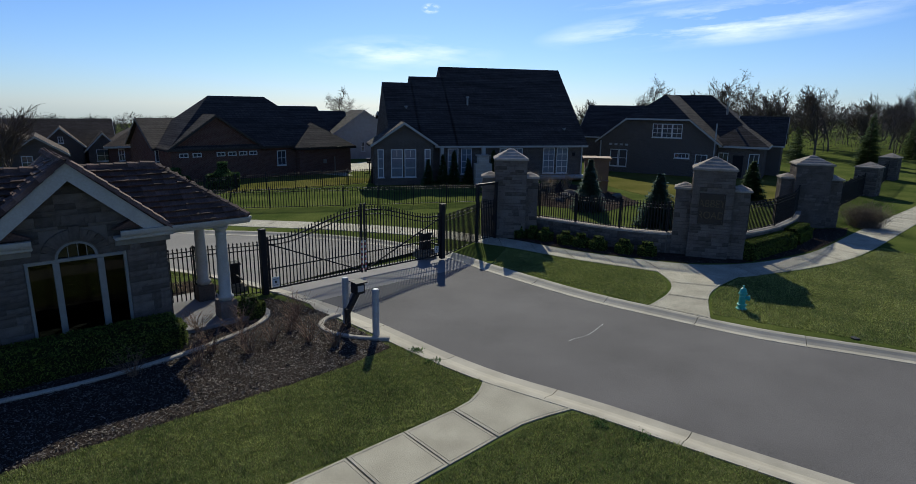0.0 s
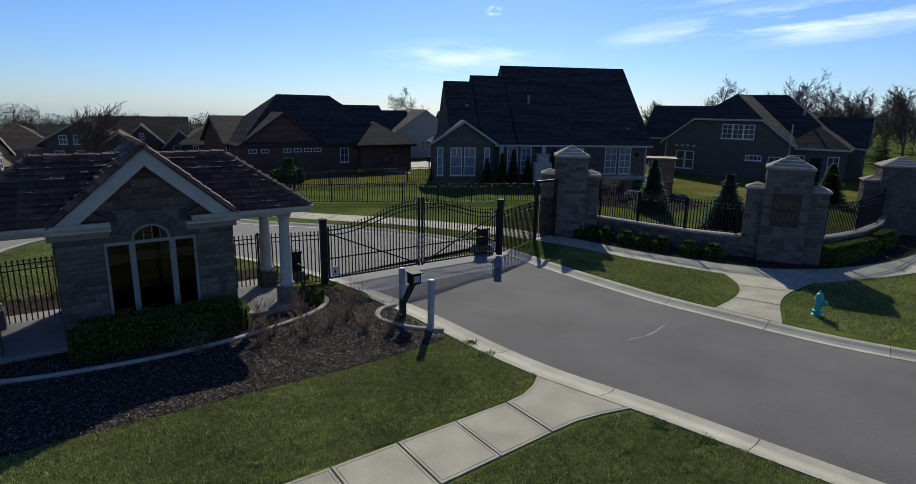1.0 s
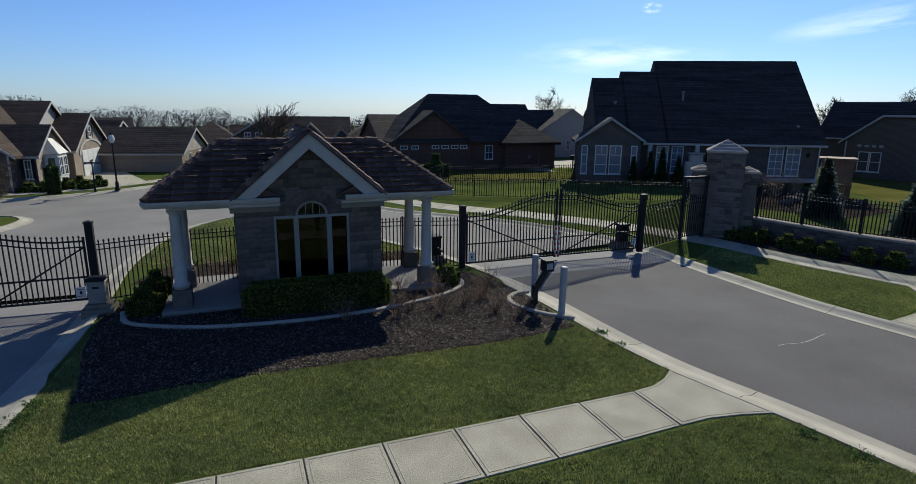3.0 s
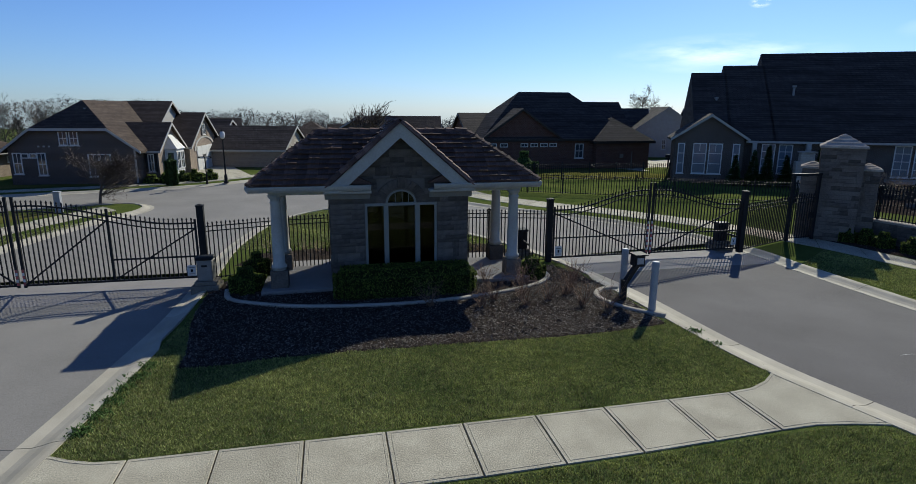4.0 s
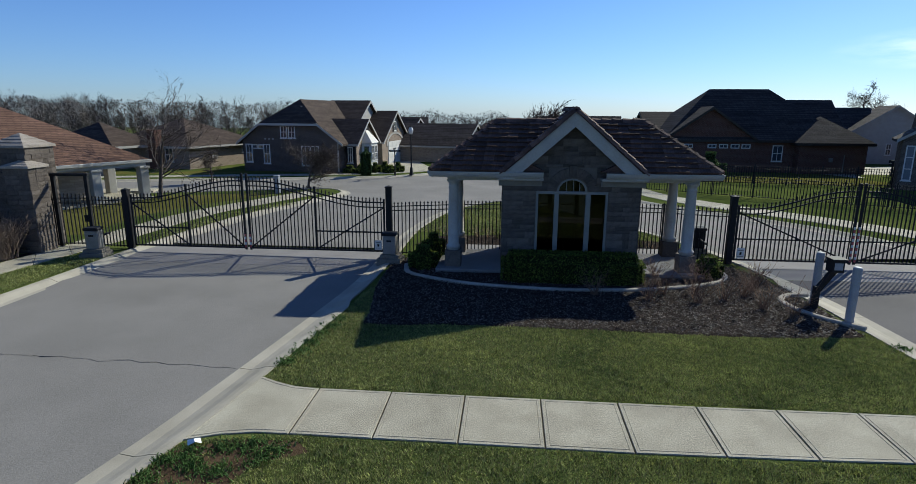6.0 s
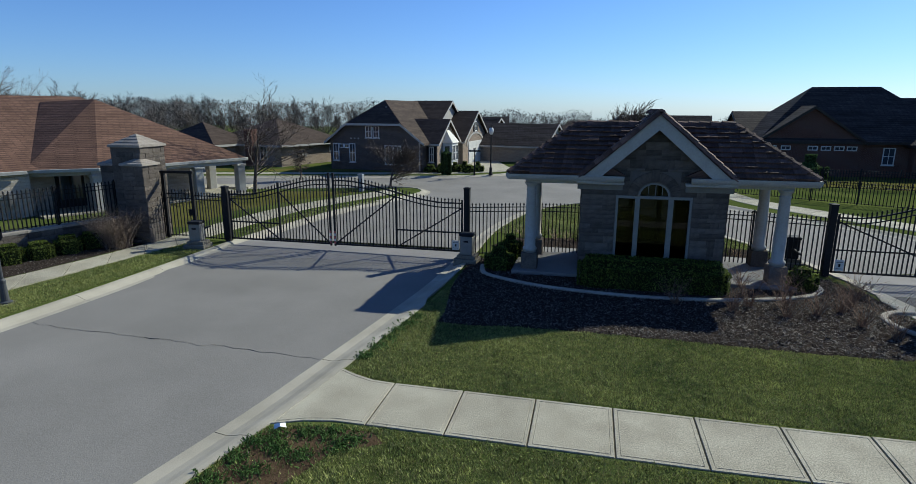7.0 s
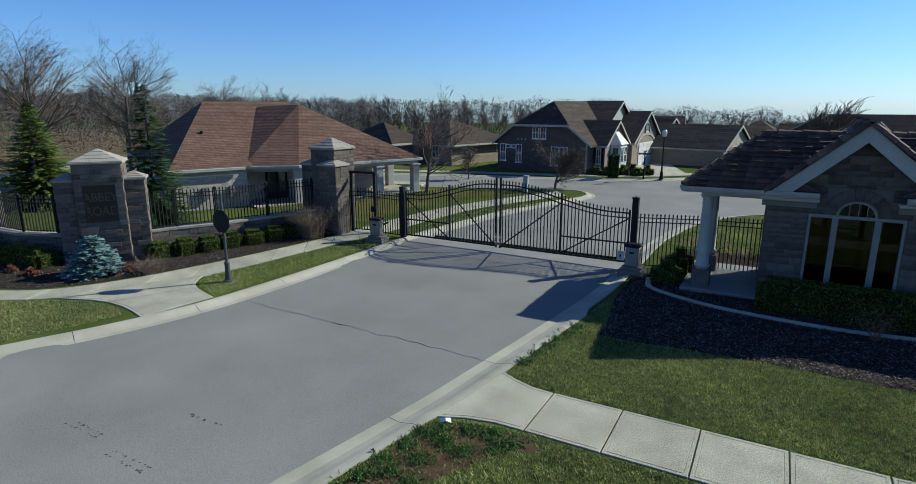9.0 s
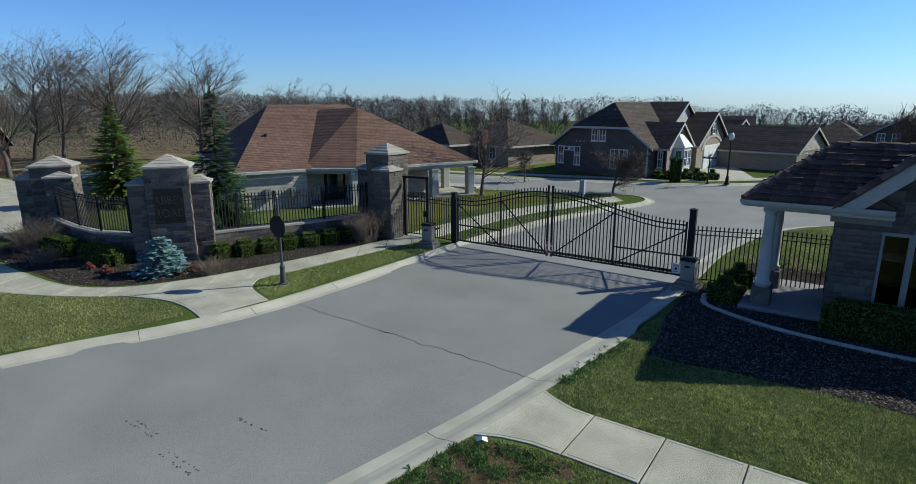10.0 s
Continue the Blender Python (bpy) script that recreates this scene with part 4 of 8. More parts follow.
fence("wall_fence", "black iron picket fence on the low stone wall", WALL_W, 1.40, 0.95, tips=True, foot=0.06)
fence("wall_fence", "black iron picket fence on the low stone wall", smooth_line(WALL_W2, 1.6), 1.40, 0.95, foot=0.06)
fence("wall_fence", "black iron picket fence on the low stone wall", smooth_line(WALL_E, 2.2), 1.40, 0.95, foot=0.06)
fence("wall_fence", "black iron picket fence on the low stone wall", WALL_E2, 1.40, 0.95, foot=0.06)
fence("roadside_fence", "black iron picket fence between stone pillars", [(38.7, 12.1), (46, 12.6), (54.2, 13.3)], 1.8, every=2.4, gap=0.16, tips=False)
fence("roadside_fence", "black iron picket fence between stone pillars", [(55.9, 13.3), (63, 14.2), (69.0, 15.1)], 1.8, gap=0.2, tips=False)
fence("garden_fence", "low black iron garden fence behind the inner pavement", [(8.5, 38.8), (13.2, 36.2), (21.3, 32.0), (27.5, 29.0), (33, 26.4)], 1.35, gap=0.16, tips=False)
fence("garden_fence", "low black iron garden fence beside the house", [(8.5, 38.8), (11.5, 42.5), (16, 42.8), (27.0, 41.6)], 1.35, gap=0.16, tips=False)

# ------------------------------------------------------------ gatehouse
def gatehouse():
    rng = random.Random(5)
    CX = 2.57
    t = thing("gatehouse", "small grey stone gatehouse with a brown tiled roof and white columns", "gatehouse", pose(CX, 0, 0))
    X, YF, YB = 2.08, 17.3, 20.2
    EZ, GZ_, RZ = 3.24, 5.0, 4.66
    part("porch_floor", boxm(-4.15, 4.15, 16.95, 20.4, -0.05, 0.14, 0.015), "apron", t, "pale stone porch floor")
    # the walls, with an opening for the window in the front and for the openings at the back
    wx0, wx1, wz0, wz1 = -1.06, 1.12, 0.58, 2.60
    bm = bmesh.new()
    th = 0.28
    def wall_front(y0, y1):
        box(bm, -X, wx0, y0, y1, 0, EZ)
        box(bm, wx1, X, y0, y1, 0, EZ)
        box(bm, wx0, wx1, y0, y1, 0, wz0)
        # the arch above the window
        n, r, cx = 10, 0.46, 0.03
        pts = [(wx0, EZ), (wx0, wz1), (cx - r, wz1)] + [(cx - r * math.cos(math.pi * k / n), wz1 + r * 0.86 * math.sin(math.pi * k / n)) for k in range(1, n)] + [(cx + r, wz1), (wx1, wz1), (wx1, EZ)]
        prism(pts, y0, y1, bm)
    wall_front(YF, YF + th)
    prism([(-X, EZ), (X, EZ), (0, GZ_ - 0.16)], YF, YF + th, bm)
    part("front_wall", bm, "mortar", t)
    bm = bmesh.new()
    wall_front(YB - th, YB)
    prism([(-X, EZ), (X, EZ), (0, GZ_ - 0.16)], YB - th, YB, bm)
    part("back_wall", bm, "mortar", t)
    for s in (-1, 1):
        part("side_wall", boxm(min(s * X, s * (X - th)), max(s * X, s * (X - th)), YF + th, YB - th, 0, EZ), "mortar", t)
    part("inner_ceiling", boxm(-X + th, X - th, YF + th, YB - th, EZ - 0.12, EZ), "interior", t)
    # stone facing
    def front_spans(za, zb):
        half = X if zb < EZ else max(0, (GZ_ - 0.2 - zb) / (GZ_ - 0.16 - EZ) * X)
        if half < 0.12:
            return []
        if zb > wz0 - 0.06 and za < wz1:
            return [(-half + X, wx0 - 0.02 + X), (wx1 + 0.02 + X, half + X)]
        if za < wz1 + 0.72 and zb > wz1:
            return [(-half + X, 0.03 - 0.72 + X), (0.03 + 0.72 + X, half + X)]
        return [(-half + X, half + X)]
    mats = stone_face((-X, YF, 0), 0, front_spans, 0.0, GZ_ - 0.25, rng, (0.08, 0.26), (0.16, 0.75), 0.02)
    # wedge stones round the arch
    n = 11
    for k in range(n):
        a = math.pi * (k + 0.5) / n
        key = k == n // 2
        r = 0.62 if not key else 0.66
        m = Matrix.Translation((0.03 - r * math.cos(a), YF - (0.02 if key else 0.0), wz1 + 0.02 + r * 0.9 * math.sin(a))) @ Matrix.Rotation(-(math.pi / 2 - a), 4, "Y") @ Matrix.Diagonal((0.17 if not key else 0.22, 0.1, 0.28 if not key else 0.36, 1))
        mats.insert(0, m)
    for s, yaw in ((-1, 270), (1, 90)):
        mats += stone_face((s * X, YB if s < 0 else YF, 0), radians(yaw), lambda za, zb: [(0, YB - YF)], 0, EZ - 0.2, rng, (0.13, 0.24), (0.25, 0.7), 0.035)
    lay("stone", STONE_MESH, mats, "stone", t, 300)
    # window
    w = part("window", bmesh.new(), "creamshade", t)
    bm = bmesh.new()
    y0, y1 = YF - 0.03, YF + 0.12
    for a, b in ((wx0, wx0 + 0.07), (-0.50, -0.36), (0.45, 0.60), (wx1 - 0.07, wx1)):
        box(bm, a, b, y0, y1, wz0, wz1 - 0.09, 0.008)
    box(bm, wx0, wx1, y0, y1, wz1 - 0.09, wz1, 0.008)
    box(bm, wx0 - 0.05, wx1 + 0.05, YF - 0.10, y1, wz0 - 0.09, wz0, 0.01)
    nn = 12
    for k in range(nn):
        a0, a1 = math.pi * k / nn, math.pi * (k + 1) / nn
        q = [(0.03 - r * math.cos(a), wz1 + r * 0.86 * math.sin(a)) for r, a in ((0.46, a0), (0.46, a1), (0.40, a1), (0.40, a0))]
        prism(q, y0 + 0.02, y1, bm)
    part("window_frame", bm, "frame", w, "grey-white painted window frame, darkened for shade")
    for a, b in ((wx0 + 0.07, -0.50), (-0.36, 0.45), (0.60, wx1 - 0.07)):
        g = part("pane", boxm(a, b, YF + 0.05, YF + 0.062, wz0, wz1 - 0.09), "glass", w)
        g.visible_shadow = False
    g = part("pane", prism([(0.03 - 0.41 * math.cos(math.pi * k / 12), wz1 + 0.41 * 0.86 * math.sin(math.pi * k / 12)) for k in range(13)], YF + 0.05, YF + 0.062), "glass", w)
    g.visible_shadow = False
    bm = bmesh.new()
    for a in (-0.15, 0.06, 0.25):
        box(bm, a, a + 0.018, YF + 0.04, YF + 0.07, wz1, wz1 + 0.34)
    part("muntins", bm, "frame", w)
    w2 = part("window", bmesh.new(), "creamshade", t)
    bm = bmesh.new()
    for a, b in ((wx0, wx0 + 0.07), (-0.50, -0.36), (0.45, 0.60), (wx1 - 0.07, wx1)):
        box(bm, a, b, YB - 0.12, YB + 0.03, wz0, wz1)
    for zz in (1.2, 1.75, 2.2):
        box(bm, wx0 + 0.07, wx1 - 0.07, YB - 0.09, YB - 0.06, zz, zz + 0.03)
    part("window_frame", bm, "frame", w2, "grey-white painted window frame, darkened for shade")
    # columns on stone pedestals
    for sx in (-3.63, 3.63):
        for yy in (17.45, 19.45):
            c = part("column", lathe([(0.205, 0.66), (0.205, 0.72), (0.225, 0.74), (0.225, 0.79), (0.175, 0.84), (0.175, 1.5), (0.145, 2.62), (0.16, 2.66), (0.16, 2.70), (0.145, 2.72), (0.145, 2.78), (0.20, 2.84), (0.215, 2.90)], 20, None, sx, yy), "creamshade", t, "tapered white round column", True)
            ped = part("pedestal", boxm(sx - 0.25, sx + 0.25, yy - 0.25, yy + 0.25, 0.12, 0.66, 0.01), "stone", t, "square stone pedestal")
    # beams, soffit, gutter
    for yy in (17.45, 19.45):
        part("porch_beam", boxm(-3.81, -X - 0.002, yy - 0.14, yy + 0.14, 2.9, 3.02), "creamshade", t)
        part("porch_beam", boxm(X + 0.002, 3.81, yy - 0.14, yy + 0.14, 2.9, 3.02), "creamshade", t)
    for sx in (-3.63, 3.63):
        part("porch_beam", boxm(sx - 0.14, sx + 0.14, 17.60, 19.30, 2.9, 3.02), "creamshade", t)
    HX, YE0, YE1 = 4.28, 16.95, 20.45
    for s in (-1, 1):
        a, b = sorted((s * 2.1, s * (HX - 0.08)))
        part("soffit", boxm(a, b, YE0 + 0.08, YE1 - 0.08, 3.02, 3.06), "creamshade", t)
    part("soffit", boxm(-2.09, 2.09, YB + 0.002, YE1 - 0.08, 3.02, 3.06), "creamshade", t)
    bm = bmesh.new()
    def gutter(x0, y0, x1, y1):
        a, b = Vector((x0, y0, 0)), Vector((x1, y1, 0))
        d = (b - a).normalized()
        o = Vector((d.y, -d.x, 0))
        prof = [(0, 3.03), (0.06, 3.03), (0.11, 3.10), (0.13, 3.17), (0.13, 3.20), (0, 3.20)]
        f = [bm.verts.new(a + o * (p - 0.02) + Vector((0, 0, z))) for p, z in prof]
        g = [bm.verts.new(b + o * (p - 0.02) + Vector((0, 0, z))) for p, z in prof]
        for k in range(len(prof)):
            bm.faces.new((f[k], f[(k + 1) % 6], g[(k + 1) % 6], g[k]))
        bm.faces.new(f[::-1])
        bm.faces.new(g)
    gutter(-HX, YE0, -0.88, YE0)
    gutter(0.88 + 0.1, YE0, HX, YE0)
    gutter(HX, YE0, HX, YE1)
    gutter(HX, YE1, -HX, YE1)
    gutter(-HX, YE1, -HX, YE0)
    part("gutter", bm, "creamshade", t, "white eaves gutter")
    # cornice returns under the gable
    for s in (-1, 1):
        a, b = sorted((s * 0.86, s * 2.25))
        part("cornice", boxm(a, b, YE0 + 0.02, YF + 0.02, 2.94, 3.03, 0.02), "creamshade", t)
        part("frieze", boxm(a + 0.03, b - 0.03, YF - 0.05, YF + 0.02, 2.75, 2.94, 0.01), "frieze", t)
        z = 3.22
        part("return_roof", prism([(s * 0.84, z), (s * 2.2, z), (s * 1.52, z + 0.34)], YE0 + 0.10, YF - 0.02), "rooftile", t)
    # roof bodies
    bm = bmesh.new()
    v = [bm.verts.new(p) for p in ((-HX, YE0, 3.2), (HX, YE0, 3.2), (HX, YE1, 3.2), (-HX, YE1, 3.2), (-2.33, 18.7, RZ - 0.04), (2.33, 18.7, RZ - 0.04), (-2.12, YE0, 3.2), (2.12, YE0, 3.2), (-0.42, 18.7, RZ - 0.04), (0.42, 18.7, RZ - 0.04))]
    for f in ((0, 6, 8, 4), (7, 1, 5, 9), (1, 2, 5), (2, 3, 4, 8, 9, 5), (3, 0, 4)):
        bm.faces.new([v[i] for i in f])
    part("roof_deck", bm, "rooftile", t)
    GH2 = 2.12
    bm2 = bmesh.new()
    sl = (GZ_ - 3.2) / GH2
    # sloping deck of the cross gable as two slabs, so that the gable wall stays free
    for s in (-1, 1):
        prism([(s * (GH2 + 0.1), 3.2 - 0.1 * sl), (0, GZ_), (0, GZ_ - 0.12), (s * (GH2 + 0.1), 3.08 - 0.1 * sl)], YE0, YE1, bm2)
    part("gable_deck", bm2, "rooftile", t)
    for s in (-1, 1):
        part("barge_board", prism([(s * (GH2 + 0.12), 3.10 - 0.1 * sl), (0, GZ_ - 0.02), (0, GZ_ - 0.45), (s * (GH2 - 0.34), 3.06 - 0.1 * sl)], YE0 - 0.045, YE0 - 0.005), "creamshade", t, "pale painted barge board")
    # tiles
    tile = bpy.data.meshes.new("roof_tile")
    bm = bmesh.new()
    pts = [(0, 0), (0.30, 0.0), (0.30, 0.012), (0.0, 0.088)]
    prism(pts, -0.5, 0.5, bm, "x")
    bm.to_mesh(tile)
    bm.free()
    tile.materials.append(M["rooftile"])
    def slope(p0, udir, upv, rowspan, rows, step=0.205, tw=0.31):
        """Poses of tiles: p0 a foot point, udir along the eave, upv up the slope; rowspan(r) the free stretch at r metres up."""
        u, v_ = Vector(udir).normalized(), Vector(upv).normalized()
        nrm = u.cross(v_).normalized()
        res = []
        for r in range(rows):
            a, b = rowspan(r * step)
            if b - a < 0.1:
                continue
            x = a - (0.5 * tw if r % 2 else 0)
            while x < b:
                x0, x1 = max(x, a), min(x + tw, b)
                if x1 - x0 > 0.05:
                    j = rng.uniform(-0.006, 0.012)
                    m = Matrix((u, v_, nrm)).transposed().to_4x4()
                    m.translation = Vector(p0) + u * (x0 + x1) / 2 + v_ * (r * step + rng.uniform(-0.008, 0.008)) + nrm * (0.006 + j * 0.6)
                    res.append(m @ Matrix.Diagonal((x1 - x0 - 0.006, 1, 1 + rng.uniform(-0.1, 0.25), 1)))
                x += tw
        return res
    run, rise = 18.7 - YE0, RZ - 3.2
    SL = math.hypot(run, rise)
    tiles = []
    # front slope, broken by the cross gable
    def cut(r):
        z = 3.2 + rise * r / SL
        return GH2 * (GZ_ - z) / (GZ_ - 3.2) - 0.02
    for s in (-1, 1):
        def sp(r, s=s):
            e = HX - (HX - 2.33) * r / SL
            return (-e, -cut(r)) if s < 0 else (cut(r), e)
        tiles += slope((0, YE0 - 0.03, 3.2), (1, 0, 0), (0, run, rise), sp, int(SL / 0.205))
    for s in (-1, 1):
        gl = math.hypot(GH2 + 0.1, GZ_ - 3.2 + 0.1 * sl)
        tiles += slope((s * (GH2 + 0.12), YE0 - 0.03, 3.2 - 0.12 * sl), (0, 1, 0), (-s * GH2, 0, GZ_ - 3.2), lambda r: (0, 1.9), int(gl / 0.205)) if s > 0 else slope((s * (GH2 + 0.12), YE0 + 1.87, 3.2 - 0.12 * sl), (0, -1, 0), (-s * GH2, 0, GZ_ - 3.2), lambda r: (0, 1.9), int(gl / 0.205))
    rng.shuffle(tiles)
    more = []
    srun = HX - 2.33
    SS = math.hypot(srun, rise)
    for s in (-1, 1):
        def sq(r):
            e = 1.75 * (1 - r / SS)
            return (-e, e)
        more += slope((s * (HX + 0.03), 18.7, 3.2), (0, s, 0), (-s * srun, 0, rise), sq, int(SS / 0.205))
    def sb(r):
        e = HX - (HX - 2.33) * r / SL
        return (-e, e)
    more += slope((0, YE1 + 0.03, 3.2), (-1, 0, 0), (0, -run, rise), sb, int(SL / 0.205))
    lay("roof_tile", tile, tiles + more, "rooftile", t, 300)
    # ridge and hip caps
    capm = bpy.data.meshes.new("ridge_cap")
    bm = prism([(-0.15, -0.05), (-0.09, 0.05), (0, 0.085), (0.09, 0.05), (0.15, -0.05), (0, 0.02)], -0.19, 0.19)
    bm.to_mesh(capm)
    bm.free()
    capm.materials.append(M["rooftile"])
    caps = []
    def capline(a, b):
        a, b = Vector(a), Vector(b)
        n = max(1, int((b - a).length / 0.30))
        d = (b - a).normalized()
        q = d.to_track_quat("Y", "Z").to_matrix().to_4x4()
        for k in range(n):
            m = q.copy()
            m.translation = a + (b - a) * (k + 0.5) / n + Vector((0, 0, 0.03 + rng.uniform(-0.006, 0.01)))
            caps.append(m @ Matrix.Rotation(radians(-4), 4, "X"))
    capline((0, YE0, GZ_ + 0.01), (0, YE1, GZ_ + 0.01))
    capline((-2.33, 18.7, RZ), (-0.4, 18.7, RZ))
    capline((0.4, 18.7, RZ), (2.33, 18.7, RZ))
    for sx in (-1, 1):
        for yy in (YE0, YE1):
            capline((sx * HX, yy, 3.22), (sx * 2.33, 18.7, RZ))
        capline((sx * (GH2 + 0.06), YE0 + 0.02, 3.16), (sx * 0.06, YE0 + 0.02, GZ_ - 0.02))
    lay("ridge_cap", capm, caps, "rooftile", t, 300)
    return t


gatehouse()


# ------------------------------------------------------------ houses
def volume(t, x0, x1, y0, y1, eave, ridge, kind, wall, roof, over=0.4, clip=None, foot=0.0, base=-0.5, fas="trim"):
    """Walls and roof of one block of a house. kind: ridge along x or y (gx, gy), hipped (hx, hy); clip: the height at which a gy front gable is cut by a hip; foot: the front moved in."""
    cx, cy = (x0 + x1) / 2, (y0 + y1) / 2
    bm = boxm(x0, x1, y0, y1, base, eave)
    if kind == "gx":
        k = (ridge - eave) / (cy - y0)
        prism([(y0, eave), (y1, eave), (cy, ridge)], x0, x1, bm, "x")
    elif kind == "gy":
        k = (ridge - eave) / (cx - x0)
        if clip:
            q = (ridge - clip) / k
            prism([(x0, eave), (x1, eave), (cx + q, clip), (cx - q, clip)], y0, y1, bm)
        else:
            prism([(x0, eave), (x1, eave), (cx, ridge)], y0, y1, bm)
    part("wall", bm, wall, t)
    th = 0.16
    bm = bmesh.new()
    if kind in ("gx", "gy"):
        half = (cy - y0) if kind == "gx" else (cx - x0)
        lo = eave - over * k
        ax, (e0, e1), c = ("x", (x0 - 0.3, x1 + 0.3), cy) if kind == "gx" else ("y", (y0 - 0.3, y1 + 0.3), cx)
        if clip:
            q = (ridge - clip) / k
            w0, w1 = c - half - over, c + half + over
            back = y0 - 0.3 + q
            v = [bm.verts.new(p) for p in ((w0, e0, lo + th), (c - q - 0.2, e0, clip - 0.2 * k + th), (c, back, ridge + th), (c, e1, ridge + th), (w0, e1, lo + th), (w1, e0, lo + th), (c + q + 0.2, e0, clip - 0.2 * k + th), (w1, e1, lo + th))]
            u = [bm.verts.new((p.co.x, p.co.y, p.co.z - th)) for p in v]
            for f in ((0, 1, 2, 3, 4), (5, 7, 3, 2, 6), (1, 6, 2)):
                bm.faces.new([v[i] for i in f])
                bm.faces.new([u[i] for i in f][::-1])
            for a, b in ((0, 1), (1, 6), (6, 5), (5, 7), (7, 3), (3, 4), (4, 0)):
                bm.faces.new((v[a], v[b], u[b], u[a]))
            bmesh.ops.recalc_face_normals(bm, faces=bm.faces)
        else:
            for s in (-1, 1):
                prism([(c + s * (half + over), lo), (c, ridge), (c, ridge + th), (c + s * (half + over), lo + th)], e0, e1, bm, ax)
    else:
        w0, w1, d0, d1 = x0 - over, x1 + over, y0 - over, y1 + over
        run = min(w1 - w0, d1 - d0) / 2
        r0, r1 = ((w0 + run, cy), (w1 - run, cy)) if kind == "hx" else ((cx, d0 + run), (cx, d1 - run))
        v = [bm.verts.new(p) for p in ((w0, d0, eave + 0.02), (w1, d0, eave + 0.02), (w1, d1, eave + 0.02), (w0, d1, eave + 0.02), (*r0, ridge), (*r1, ridge), (w0, d0, eave - th), (w1, d0, eave - th), (w1, d1, eave - th), (w0, d1, eave - th))]
        faces = ((0, 1, 5, 4), (1, 2, 5), (2, 3, 4, 5), (3, 0, 4)) if kind == "hx" else ((0, 1, 4), (1, 2, 5, 4), (2, 3, 5), (3, 0, 4, 5))
        for f in (*faces, (9, 8, 7, 6), (0, 6, 7, 1), (1, 7, 8, 2), (2, 8, 9, 3), (3, 9, 6, 0)):
            bm.faces.new([v[i] for i in f])
        bmesh.ops.remove_doubles(bm, verts=bm.verts, dist=0.001)
        bm.normal_update()
    ob = part("roof", bm, roof, t)
    # fascia boards along the eaves
    def board(bm):
        part("fascia", bm, fas, t)
    if kind in ("hx", "hy"):
        for a in ((x0 - over - 0.02, x1 + over + 0.02, y0 - over - 0.03, y0 - over), (x0 - over - 0.02, x1 + over + 0.02, y1 + over, y1 + over + 0.03), (x0 - over - 0.03, x0 - over, y0 - over, y1 + over), (x1 + over, x1 + over + 0.03, y0 - over, y1 + over)):
            board(boxm(*a, eave - 0.2, eave))
    elif kind == "gx":
        for s, yy in ((-1, y0 - over), (1, y1 + over)):
            board(boxm(x0 - 0.3, x1 + 0.3, yy - 0.03 if s < 0 else yy, yy if s < 0 else yy + 0.03, lo - 0.02, lo + th - 0.02))
        for xx in (x0 - 0.34, x1 + 0.305):
            for s in (-1, 1):
                board(prism([(cy + s * (half + over), lo - 0.06), (cy, ridge - 0.06), (cy, ridge + th - 0.02), (cy + s * (half + over), lo + th - 0.02)], xx, xx + 0.035, None, "x"))
    else:
        top = clip if clip else ridge
        q = (ridge - top) / k
        for yy in (y0 - 0.34, y1 + 0.305):
            for s in (-1, 1):
                board(prism([(cx + s * (half + over), lo - 0.06), (cx + s * q, top - 0.06), (cx + s * q, top + th - 0.02), (cx + s * (half + over), lo + th - 0.02)], yy, yy + 0.035))
            if clip:
                board(boxm(cx - q, cx + q, yy, yy + 0.035, top - 0.08, top + th - 0.06))
    return ob


def frame_ring(w, h, f, y0, y1):
    """A rectangular frame of width f as one closed mesh."""
    bm = bmesh.new()
    r = [[bm.verts.new((sx * (w / 2 - o), y, (h - o) if top else o)) for sx, top in ((-1, 0), (1, 0), (1, 1), (-1, 1))] for o, y in ((0, y0), (f, y0), (f, y1), (0, y1))]
    for a, b in ((0, 1), (1, 2), (2, 3), (3, 0)):
        for k in range(4):
            bm.faces.new((r[a][k], r[a][(k + 1) % 4], r[b][(k + 1) % 4], r[b][k]))
    bmesh.ops.recalc_face_normals(bm, faces=bm.faces)
    return bm


def window(t, x, y, z, w, h, yaw=0.0, grid=(2, 2), mat="white", sill=True, pane="darkglass"):
    """A window set on a wall: centre of its foot at (x, y, z), facing local -y turned by yaw."""
    m = pose(x, y, z, 0, 0, yaw)
    f = 0.07
    ob = part("window", frame_ring(w, h, f, -0.05, 0.04), mat, t, at=m)
    for k in range(1, grid[0]):
        u = -w / 2 + w * k / grid[0]
        part("glazing_bar", boxm(u - 0.02, u + 0.02, -0.035, 0.02, f, h - f), mat, ob)
    for k in range(1, grid[1]):
        u = h * k / grid[1]
        part("glazing_bar", boxm(-w / 2 + f, w / 2 - f, -0.04, 0.02, u - 0.025, u + 0.025), mat, ob)
    if sill:
        part("sill", boxm(-w / 2 - 0.05, w / 2 + 0.05, -0.09, 0.0, -0.06, -0.002), mat, ob)
    part("pane", boxm(-w / 2 + f, w / 2 - f, -0.02, -0.008, f, h - f), pane, ob)
    return ob


